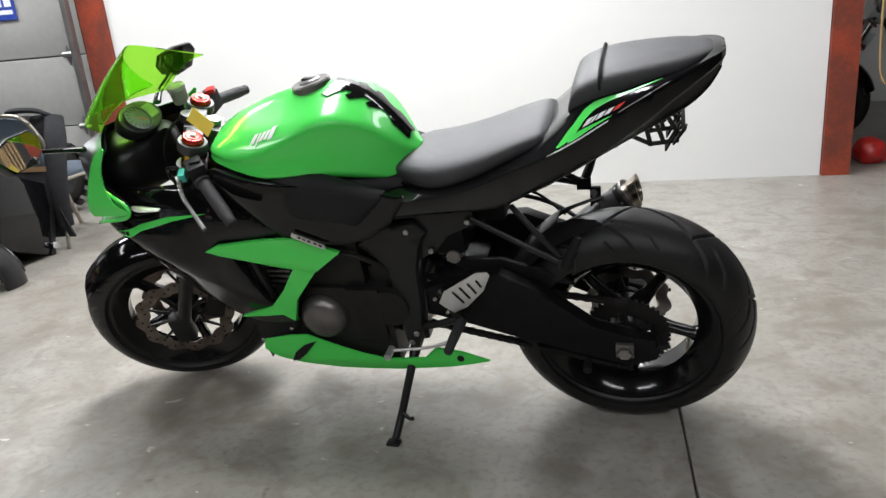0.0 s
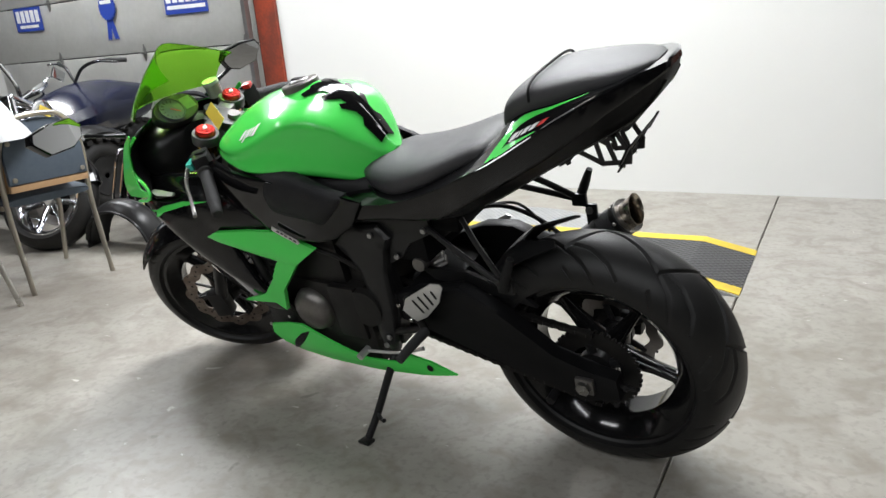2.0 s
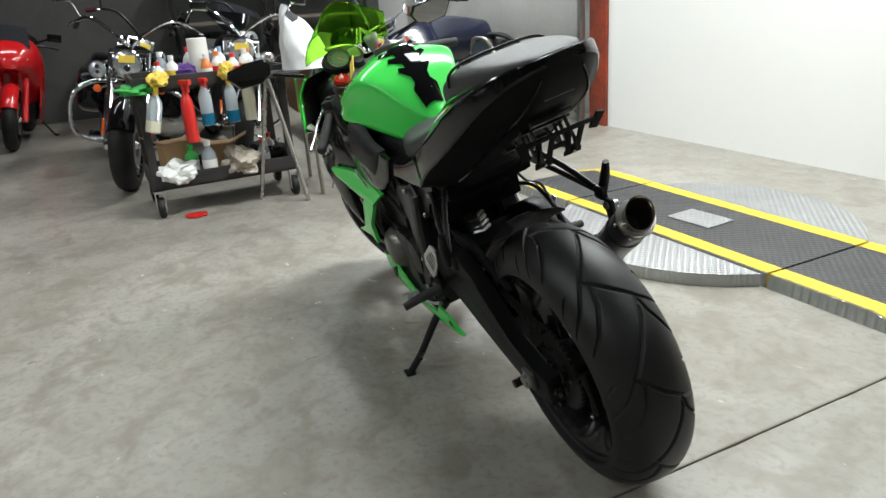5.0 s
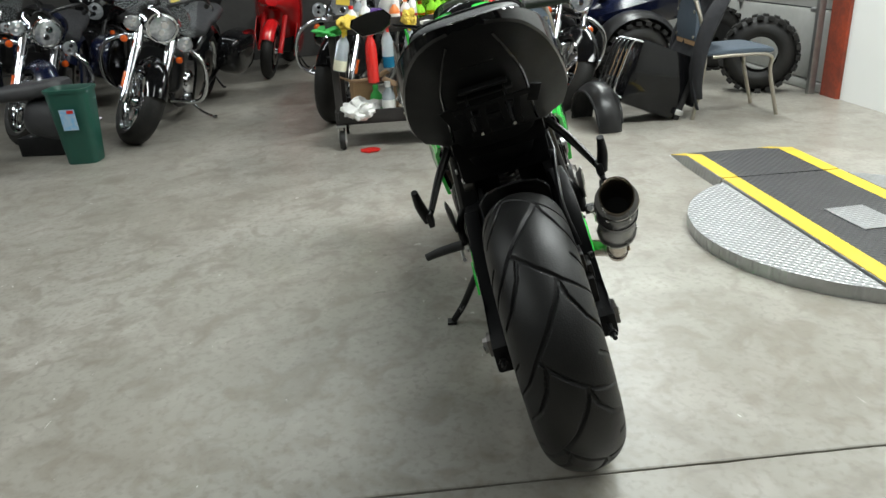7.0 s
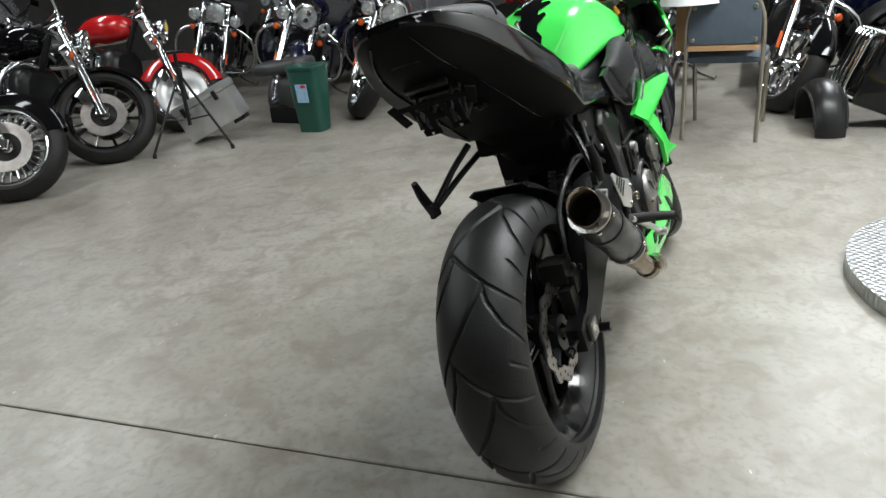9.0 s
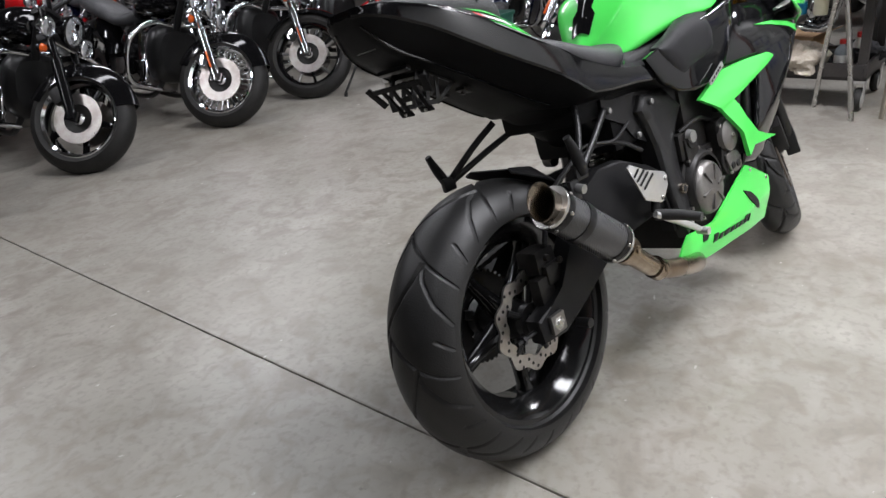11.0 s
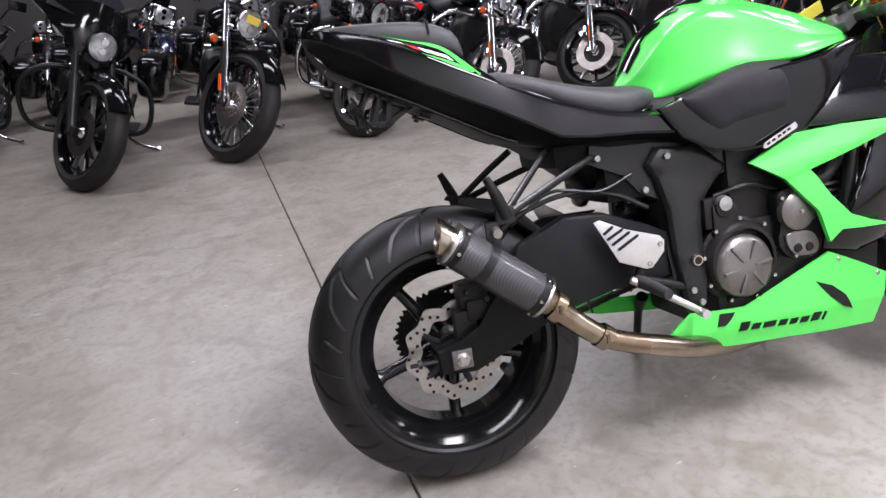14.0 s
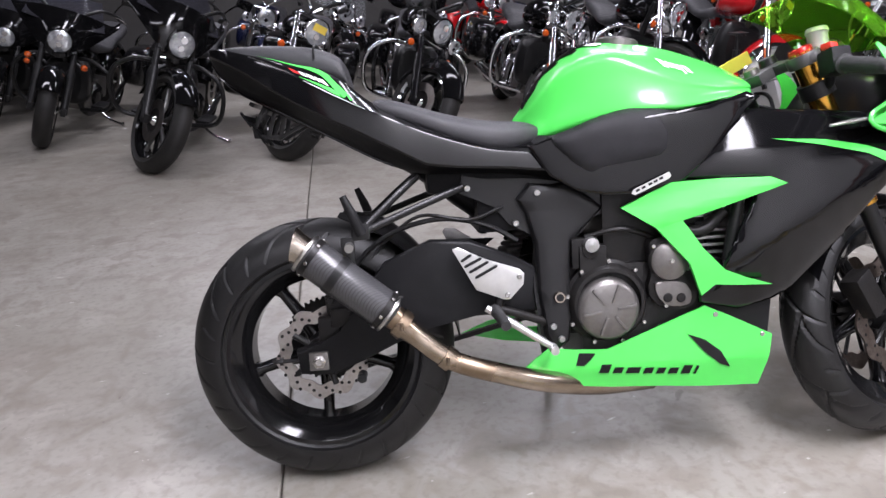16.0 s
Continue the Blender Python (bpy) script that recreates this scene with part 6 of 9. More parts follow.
lathe(b, [(CR + 0.0007, EL * 0.60), (CR + 0.0025, EL * 0.60), (CR + 0.0025, EL * 0.69), (CR + 0.0007, EL * 0.69)], 40, EM)
box(b, 0.075, 0.105, -0.205, -0.195, 0.535, 0.60, 0.004)
strap = part("silencer_strap", b, "black_satin", can)
b = bmesh.new()
rod(b, (0.094, -0.222, 0.578), (0.094, -0.19, 0.584), 0.010, 12)
part("strap_bolt", b, "alu", strap, "silver strap bolt")
b = bmesh.new()
seg = 36
rings = []
for r, y0, sl in ((0.031, EL - 0.004, 0), (0.033, EL + 0.006, 0), (0.034, EL + 0.026, 0.35), (0.037, EL + 0.036, 0.45), (0.035, EL + 0.0365, 0.45), (0.032, EL + 0.032, 0.45), (0.028, EL + 0.01, 0.2), (0.026, EL - 0.05, 0)):
    rings.append([EM @ Vector((r * math.cos(2 * math.pi * k / seg), y0 + sl * r * math.sin(2 * math.pi * k / seg), r * math.sin(2 * math.pi * k / seg))) for k in range(seg)])
skin(b, rings, True, False)
part("exhaust_tip", b, "tip", can, "polished slash-cut exhaust tip")
b = bmesh.new()
lathe(b, [(0.0001, EL - 0.045), (0.027, EL - 0.045)], 24, EM)
part("exhaust_core", b, "black_matte", can, "matte black exhaust core")

# side stand
b = bmesh.new()
tube(b, [(0.565, 0.13, 0.285), (0.575, 0.18, 0.235), (0.597, 0.25, 0.14), (0.610, 0.298, 0.088)], [0.016, 0.012, 0.011, 0.011], 12)
tube(b, [(0.597, 0.25, 0.145), (0.575, 0.262, 0.135), (0.56, 0.268, 0.14)], 0.006, 8)
box(b, 0.595, 0.632, 0.292, 0.322, 0.077, 0.086, 0.003, Matrix.Translation((0.613, 0.308, 0.08)) @ Matrix.Rotation(radians(LEAN), 4, "X") @ Matrix.Translation((-0.613, -0.308, -0.0795)))
part("side_stand", b, "black_satin", bike, "black side stand, folded down")

# fork, clamps, bars: turned to the left
def st(*p):
    return ST @ Vector(p)


def fork_point(h, y):
    """A point h metres up the fork from the axle."""
    return Vector((1.395 - h * math.sin(radians(RAKE)), y, 0.297 + h * math.cos(radians(RAKE))))


for s in (1, -1):
    b = bmesh.new()
    rod(b, fork_point(0.30, s * 0.105), fork_point(0.694, s * 0.105), 0.027, 20)
    part("fork_tube", b, "gold", bike, "gold anodised fork tube", move=ST)
    b = bmesh.new()
    rod(b, fork_point(0.02, s * 0.105), fork_point(0.31, s * 0.105), 0.0205, 16)
    box(b, -0.03, 0.03, s * 0.105 - 0.022, s * 0.105 + 0.022, -0.045, 0.055, 0.01, Matrix.Translation(fork_point(0, 0)))
    part("fork_leg", b, "black_satin", bike, move=ST)
    b = bmesh.new()
    lathe(b, [(0.0001, 0.005), (0.017, 0.005), (0.019, 0.003), (0.024, 0.003), (0.0265, 0.0), (0.027, -0.011)], 24, along(fork_point(0.700, s * 0.105), fork_point(0.9, s * 0.105)))
    cap = part("fork_cap", b, "red_anod", bike, "red anodised fork cap", move=ST)
    b = bmesh.new()
    cm = along(fork_point(0.7052, s * 0.105), fork_point(0.9, s * 0.105))
    for turn in (20, 110):
        box(b, -0.011, 0.011, -0.0028, 0.0028, 0.0, 0.0025, 0.0008, cm @ Matrix.Rotation(radians(turn), 4, "Z"))
    lathe(b, [(0.0001, 0.0045), (0.006, 0.0045), (0.007, 0.0)], 16, cm)
    part("fork_adjuster", b, "alu_white", cap, "pale damping adjuster", move=ST)
    b = bmesh.new()
    tube(b, [fork_point(0.60, s * 0.105), fork_point(0.60, s * 0.14) + Vector((-0.004, 0, 0)), (1.115, s * 0.185, 0.878), (1.040, s * 0.340, 0.820)], 0.0115, 12)
    lathe(b, [(0.0275, -0.018), (0.038, -0.018), (0.038, 0.018), (0.0275, 0.018)], 24, along(fork_point(0.60, s * 0.105), fork_point(0.9, s * 0.105)))
    bar = part("clip_on_bar", b, "black_satin", bike, move=ST)
    b = bmesh.new()
    g0, g1 = Vector((1.102, s * 0.212, 0.868)), Vector((1.045, s * 0.330, 0.823))
    gm = along(g0, g1)
    gl = (g1 - g0).length
    lathe(b, [(0.0118, 0), (0.022, 0.001), (0.022, 0.008), (0.0165, 0.012)] + [(0.0165 + 0.0008 * (k % 2), 0.014 + (gl - 0.03) * k / 24) for k in range(25)] + [(0.0165, gl - 0.01), (0.014, gl), (0.015, gl + 0.004), (0.015, gl + 0.022), (0.012, gl + 0.026), (0.0001, gl + 0.026)], 18, gm)
    part("grip", b, "grip", bar, "black ribbed rubber grip", move=ST)
    b = bmesh.new()
    box(b, -0.022, 0.022, -0.03, 0.03, -0.028, 0.028, 0.008, Matrix.Translation((1.112, s * 0.185, 0.882)) @ Matrix.Rotation(radians(s * 22), 4, "Z"))
    box(b, -0.012, 0.016, -0.008, 0.008, 0.02, 0.034, 0.003, Matrix.Translation((1.105, s * 0.185, 0.882)))
    sw = part("switchgear", b, "black_matte", bar, move=ST)
    b = bmesh.new()
    tube(b, [(1.13, s * 0.165, 0.885), (1.158, s * 0.19, 0.878), (1.155, s * 0.24, 0.858), (1.132, s * 0.29, 0.835), (1.105, s * 0.345, 0.815)], [0.009, 0.008, 0.006, 0.005, 0.006], 10, 6, 0.7)
    part("lever", b, "steel", bar, "silver lever", move=ST)
b = bmesh.new()
box(b, 1.142, 1.160, 0.165, 0.20, 0.868, 0.890, 0.003)
part("lever_adjuster", b, mat("teal_anodising", (0.05, 0.45, 0.36), 0.4), bike, "teal lever adjuster", move=ST)
b = bmesh.new()
box(b, 1.085, 1.110, -0.20, -0.175, 0.908, 0.922, 0.003)
part("kill_switch", b, "red_plastic", bike, "red kill switch", move=ST)
b = bmesh.new()
kp = Matrix.Translation(fork_point(0.675, 0)) @ Matrix.Rotation(radians(-RAKE), 4, "Y")
box(b, -0.075, 0.03, -0.04, 0.04, -0.014, 0.014, 0.008, kp)
for s in (1, -1):
    box(b, -0.022, 0.022, min(s * 0.03, s * 0.115), max(s * 0.03, s * 0.115), -0.012, 0.012, 0.006, kp)
    box(b, -0.03, 0.03, min(s * 0.03, s * 0.137), max(s * 0.03, s * 0.137), -0.20, -0.165, 0.008, kp)
for s in (1, -1):
    lathe(b, [(0.0285, -0.014), (0.037, -0.013), (0.038, -0.010), (0.038, 0.010), (0.036, 0.0145), (0.0285, 0.0145)], 28, along(fork_point(0.675, s * 0.105), fork_point(0.9, s * 0.105)))
part("top_yoke", b, mat("yoke_paint", (0.075, 0.074, 0.072), 0.42, 0.4, (0.05, 0.05, 0.048), 18, 0.6, 0.15, 300), bike, "cast grey top yoke", move=ST)
b = bmesh.new()
lathe(b, [(0.0001, 0.016), (0.017, 0.016), (0.019, 0.0)], 24, along(kp @ Vector((-0.045, 0, 0.012)), kp @ Vector((-0.045, 0, 0.4))))
part("stem_nut", b, "engine", bike, move=ST)
b = bmesh.new()
lathe(b, [(0.0001, 0.022), (0.02, 0.02), (0.023, 0.0)], 24, along(kp @ Vector((0.022, 0, 0.012)), kp @ Vector((0.022, 0, 0.4))))
part("ignition", b, "black_satin", bike, move=ST)
b = bmesh.new()
box(b, -0.042, 0.042, -0.019, 0.019, -0.0008, 0.0008, 0, Matrix.Translation((1.088, 0.064, 0.952)) @ Matrix.Rotation(radians(-30), 4, "Z") @ Matrix.Rotation(radians(-48), 4, "X") @ Matrix.Rotation(radians(-28), 4, "Z"))
part("key_tag", b, "tag_yellow", bike, "yellow paper key tag", False, move=ST)
b = bmesh.new()
lathe(b, [(0.0001, 0.05), (0.024, 0.05), (0.026, 0.04), (0.023, 0.036), (0.022, 0.0), (0.0001, 0.0)], 24, along((1.165, -0.115, 0.935), (1.16, -0.115, 1.3)))
part("fluid_reservoir", b, mat("smoky_reservoir", (0.34, 0.335, 0.31), 0.25), bike, "grey brake fluid reservoir", move=ST)
b = bmesh.new()
tube(b, [(1.16, -0.115, 0.94), (1.18, -0.14, 0.90), (1.15, -0.16, 0.875)], 0.006, 8)
tube(b, [(1.11, 0.16, 0.86), (1.20, 0.10, 0.86), (1.24, 0.03, 0.80), (1.22, 0.02, 0.70)], 0.005, 8)
tube(b, [(1.11, -0.16, 0.87), (1.21, -0.10, 0.88), (1.25, -0.02, 0.82), (1.24, -0.01, 0.60)], 0.005, 8)
tube(b, [(1.10, 0.15, 0.86), (1.16, 0.05, 0.88), (1.10, -0.02, 0.80), (1.04, 0.0, 0.72)], 0.005, 8)
part("control_cable", b, "black_matte", bike, move=ST)
# front mudguard and calipers
b = bmesh.new()
grid = []
for k in range(17):
    a = radians(42 + 110 * k / 16)
    R = 0.315
    grid.append([Vector((1.395 + R * math.cos(a), 0.075 * q, 0.297 + R * math.sin(a) - 0.045 * abs(q) ** 2.2)) for q in (-1, -0.85, -0.55, 0, 0.55, 0.85, 1)])
sheet(b, grid)
thicken(b, 0.004)
part("front_mudguard", b, "black_gloss", bike, "gloss black front mudguard", move=ST)
for s in (1, -1):
    b = bmesh.new()
    box(b, -0.055, 0.055, -0.025, 0.025, -0.03, 0.03, 0.01, Matrix.Translation(fork_point(0.13, s * 0.075) + Vector((-0.075, 0, -0.06))) @ Matrix.Rotation(radians(60), 4, "Y"))
    part("front_caliper", b, "engine_black", bike, move=ST)

# nose, screen, dash, mirrors: fixed to the frame
def arc_row(cx, cz, ex, ey, ez, n=13):
    return [Vector((cx + (ex - cx) * abs(q) ** 2.3, ey * q, cz + (ez - cz) * abs(q) ** 1.6)) for q in [-1 + 2 * k / (n - 1) for k in range(n)]]


b = bmesh.new()
sheet(b, [arc_row(1.440, 0.962, 1.290, 0.160, 0.966), arc_row(1.405, 1.000, 1.272, 0.156, 0.990), arc_row(1.365, 1.040, 1.240, 0.150, 1.016), arc_row(1.318, 1.084, 1.198, 0.142, 1.042),
          arc_row(1.280, 1.114, 1.155, 0.132, 1.058), arc_row(1.250, 1.138, 1.114, 0.118, 1.068)])
thicken(b, 0.003)
screen_ob = part("windscreen", b, "screen", bike, "bright green tinted windscreen")
def nose_rows(s, inset):
    ends = [(1.470, 0.925, 1.290, 0.178), (1.520, 0.880, 1.325, 0.203), (1.555, 0.835, 1.300, 0.222), (1.578, 0.795, 1.225, 0.244), (1.580, 0.765, 1.235, 0.250), (1.555, 0.735, 1.350, 0.215), (1.51, 0.705, 1.41, 0.170)]
    out = []
    for cx, cz, ex, ey in ends:
        out.append([Vector((cx - 0.05 + (ex - cx + 0.05) * q ** 1.2 - inset, s * ey * (q ** 0.95) * (1 - inset * 3 * (1 if q < 0.9 else 0.3)), cz)) for q in (0, 0.12, 0.25, 0.4, 0.55, 0.7, 0.85, 1)])
    return out


b = bmesh.new()
for s in (1, -1):
    sheet(b, nose_rows(s, 0.0))
bmesh.ops.remove_doubles(b, verts=b.verts, dist=1e-4)
part("nose_cowl", b, "green", bike, "lime green nose cowl")
b = bmesh.new()
for s in (1, -1):
    sheet(b, nose_rows(s, 0.012))
bmesh.ops.remove_doubles(b, verts=b.verts, dist=1e-4)
part("cowl_liner", b, "black_satin", bike, "black inside of the nose cowl")
for s in (1, -1):
    b = bmesh.new()
    tube(b, [r[-1] for r in nose_rows(s, 0.0)], 0.005, 8, 4)
    part("cowl_edge", b, "green", bike)
    b = bmesh.new()
    sheet(b, [[Vector((1.20, s * 0.245, 0.772)), Vector((1.30, s * 0.218, 0.775)), Vector((1.42, s * 0.16, 0.79)), Vector((1.50, s * 0.02, 0.80))],
              [Vector((1.18, s * 0.215, 0.765)), Vector((1.27, s * 0.19, 0.772)), Vector((1.36, s * 0.14, 0.80)), Vector((1.40, s * 0.02, 0.82))],
              [Vector((1.17, s * 0.155, 0.735)), Vector((1.25, s * 0.14, 0.745)), Vector((1.32, s * 0.11, 0.78)), Vector((1.34, s * 0.02, 0.82))]])
    thicken(b, 0.004)
    part("cowl_floor", b, "black_gloss", bike)
    # Pale strip imitates the white wall mirrored in the glossy inner fairing.
    b = bmesh.new()
    tube(b, [(1.145, s * 0.225, 0.775), (1.19, s * 0.235, 0.782), (1.225, s * 0.23, 0.785)], [0.008, 0.014, 0.008], 10, 6, 0.4)
    part("ledge_reflection", b, "alu_white", bike, "pale strip for the wall's reflection inside the fairing")
for s in (1, -1):
    b = bmesh.new()
    panel(b, rounded([(1.240, 0.955), (1.278, 0.890), (1.281, 0.838), (1.257, 0.799), (1.213, 0.777), (1.291, 0.765), (1.375, 0.757), (1.345, 0.841), (1.300, 0.915)], 1), lambda x, z: s * (0.250 - 0.22 * max(0, z - 0.80) - 0.20 * max(0, x - 1.25)), 0.004, 0.02)
    part("cowl_wing", b, "green", bike, "lime green lower wing of the nose cowl")
b = bmesh.new()
DM = Matrix.Translation((1.275, 0.030, 0.945)) @ Matrix.Rotation(radians(-50), 4, "Y") @ Matrix.Diagonal((0.84, 0.84, 0.84, 1))
skin(b, [[DM @ Vector((w * math.cos(a) * 0.62, 0.09 * w / 0.09 * math.sin(a), h)) for a in [2 * math.pi * k / 32 for k in range(32)]] for w, h in ((0.06, -0.035), (0.088, -0.02), (0.094, 0.008), (0.088, 0.02), (0.08, 0.021))])
part("instrument_housing", b, "black_matte", bike)
b = bmesh.new()
body(b, [(1.25, 0.06, 0.90, 0.76), (1.29, 0.13, 0.905, 0.75), (1.37, 0.15, 0.905, 0.75), (1.46, 0.10, 0.90, 0.76)], 3.0, 24)
part("fairing_bracket", b, "black_satin", bike, "black inner structure behind the instruments")
b = bmesh.new()
lathe(b, [(0.0001, 0.0), (0.040, 0.0), (0.043, 0.004), (0.046, 0.004), (0.046, -0.01)], 36, DM @ Matrix.Translation((0, 0.02, 0.024)) @ Matrix.Rotation(radians(90), 4, "X"))
part("rev_counter", b, mat("dial_face", (0.10, 0.108, 0.12), 0.22, coat=0.15, spec=0.4), bike, "round grey rev counter under glossy glass")
for k in range(10):
    b = bmesh.new()
    a = radians(-120 + 24 * k)
    box(b, -0.0015, 0.0015, 0.028, 0.038, 0.0, 0.001, 0, DM @ Matrix.Translation((0, 0.02, 0.0245)) @ Matrix.Rotation(a, 4, "Z"))
    part("dial_mark", b, "black_matte", bike, "", False)
b = bmesh.new()
box(b, -0.001, 0.001, -0.005, 0.030, 0.001, 0.002, 0, DM @ Matrix.Translation((0, 0.02, 0.0245)) @ Matrix.Rotation(2.4, 4, "Z"))
part("dial_needle", b, "red_plastic", bike, "", False)
b = bmesh.new()
box(b, -0.022, 0.026, -0.075, -0.03, 0.02, 0.0215, 0, DM)
part("digital_display", b, mat("lcd", (0.16, 0.18, 0.15), 0.25, coat=0.1), bike, "grey digital display", False)
for s in (1, -1):
    b = bmesh.new()
    tube(b, [(1.36, s * 0.165, 0.925), (1.375, s * 0.215, 0.945), (1.390, s * (0.265 if s > 0 else 0.305), 0.965)], [0.014, 0.010, 0.010], 10, 6, 0.6)
    mir = part("mirror_stalk", b, "black_gloss", bike, "black mirror stalk")
    mm = Matrix.Translation((1.375, 0.335, 0.995) if s > 0 else (1.408, -0.380, 0.984)) @ Matrix.Rotation(radians(s * 8), 4, "Z") @ Matrix.Rotation(radians(10 if s > 0 else -4), 4, "Y")
    out = [(-0.075, 0.006), (-0.055, 0.035), (0.01, 0.042), (0.075, 0.035), (0.088, 0.012), (0.055, -0.035), (-0.02, -0.042), (-0.06, -0.025)]
    b = bmesh.new()
    plate(b, [(s * p, q) for p, q in out], -0.022, 0.008, mm @ Matrix.Rotation(radians(90), 4, "Z"), 0.006)
    part("mirror_shell", b, "black_gloss", mir)
    b = bmesh.new()
    plate(b, [(s * p * 0.92, q * 0.9) for p, q in out], 0.0, 0.0105, mm @ Matrix.Rotation(radians(90), 4, "Z"))
    part("mirror_glass", b, "mirror", mir, "mirror glass", False)


# ---- parked motorcycles ----
def plain_tyre(bm, R, hw, rt, rim, seg=56):
    prof = [(rim, -hw * 0.75), (rim + 0.03, -hw * 0.95)]
    for k in range(9):
        a = radians(-80 + 20 * k)
        prof.append((R - rt + rt * math.cos(a), hw * math.sin(a) / math.sin(radians(80))))
    prof += [(rim + 0.03, hw * 0.95), (rim, hw * 0.75)]
    lathe(bm, prof, seg)
    return None


def cruiser_wheel(root, mv, R, hw, kind, label):
    rim = R - 0.095
    b = bmesh.new()
    plain_tyre(b, R, hw, 0.075, rim)
    w = part("wheel", b, "rubber_old", root, label, True, 35, mv)
    b = bmesh.new()
    shiny = kind in ("wire", "solid", "turbine", "lip", "chrome")
    lathe(b, [(rim + 0.012, -hw * 0.8), (rim + 0.004, -hw * 0.86), (rim - 0.012, -hw * 0.7), (rim - 0.022, -hw * 0.3), (rim - 0.022, hw * 0.3), (rim - 0.012, hw * 0.7), (rim + 0.004, hw * 0.86), (rim + 0.012, hw * 0.8)], 56)
    part("rim", b, "chrome" if shiny and kind != "wire" else "black_gloss", w, "chrome rim" if shiny and kind != "wire" else "black rim", True, 30, mv)
    if kind == "wire":
        for k in range(48):
            b = bmesh.new()
            a = 2 * math.pi * k / 48
            s = 1 if k % 2 else -1
            a2 = a + s * 0.02
            rod(b, (0.03 * math.cos(a), s * 0.034, 0.03 * math.sin(a)), ((rim - 0.02) * math.cos(a2), s * 0.022, (rim - 0.02) * math.sin(a2)), 0.0048, 6)
            part("spoke", b, "chrome", w, "", True, 40, mv)
    elif kind == "solid":
        b = bmesh.new()
        lathe(b, [(0.03, -0.05), (0.06, -0.055), (0.10, -0.035), (rim - 0.05, -0.022), (rim - 0.02, -0.03), (rim - 0.02, 0.03), (rim - 0.05, 0.022), (0.10, 0.035), (0.06, 0.055), (0.03, 0.05)], 48)
        part("wheel_disc", b, "alu_white", w, "polished solid wheel disc", True, 30, mv)
    else:
        n = {"mag": 10, "turbine": 26, "lip": 5, "chrome": 7}[kind]
        for k in range(n):
            b = bmesh.new()
            a = 2 * math.pi * k / n
            tw = 0.010 if n > 20 else 0.013 if n > 8 else 0.024
            skin(b, [[Vector((r, 0.016 * math.sin(q), wd * math.cos(q) + sw)) for q in [2 * math.pi * i / 8 for i in range(8)]] for r, wd, sw in ((0.04, tw * 0.9, 0), (0.12, tw * 0.7, 0.004), (rim - 0.018, tw, 0.02 if kind == "mag" else 0.0))])
            part("spoke", b, "chrome" if kind in ("chrome", "turbine") else "alu" if kind == "mag" and k % 2 else "black_gloss", w, "", True, 40, mv @ Matrix.Rotation(a, 4, "Y"))
    b = bmesh.new()
    lathe(b, [(0.0001, -0.075), (0.02, -0.075), (0.03, -0.06), (0.042, -0.045), (0.045, 0.0), (0.042, 0.045), (0.03, 0.06), (0.02, 0.075), (0.0001, 0.075)], 24)
    part("hub", b, "chrome", w, "chrome hub", True, 30, mv)
    for s in ((1, -1) if kind in ("wire", "lip", "turbine", "mag") else (1,)):
        b = bmesh.new()
        lathe(b, disc_prof(0.085, 0.146, 0.058 * s - 0.0025, 0.058 * s + 0.0025), 40)
        part("brake_disc", b, "disc", w, "steel brake disc", True, 30, mv)
        if kind == "wire" and s < 0:
            for k in range(10):
                a = 2 * math.pi * k / 10
                b = bmesh.new()
                rod(b, (0.03 * math.cos(a), 0.058 * s, 0.03 * math.sin(a)), (0.09 * math.cos(a), 0.058 * s, 0.09 * math.sin(a)), 0.007, 6)
                part("carrier_arm", b, "disc_dark", w, "", True, 40, mv)
        else:
            b = bmesh.new()
            lathe(b, [(0.035, 0.050 * s - 0.003), (0.070, 0.052 * s - 0.003), (0.088, 0.056 * s - 0.003), (0.088, 0.056 * s + 0.003), (0.070, 0.052 * s + 0.003), (0.035, 0.050 * s + 0.003), (0.035, 0.050 * s - 0.003)], 32)
            part("disc_carrier", b, "engine_black", w, "", True, 30, mv)
    return w


def fender(bm, c, R, hw, a0, a1, drop, th=0.005):
    grid = []
    for k in range(19):
        a = radians(a0 + (a1 - a0) * k / 18)
        grid.append([Vector((c[0] + (R - drop * abs(q) ** 2.4) * math.cos(a), hw * q, c[2] + (R - drop * abs(q) ** 2.4) * math.sin(a))) for q in (-1, -0.9, -0.7, -0.35, 0, 0.35, 0.7, 0.9, 1)])
    sheet(bm, grid)
    thicken(bm, th)


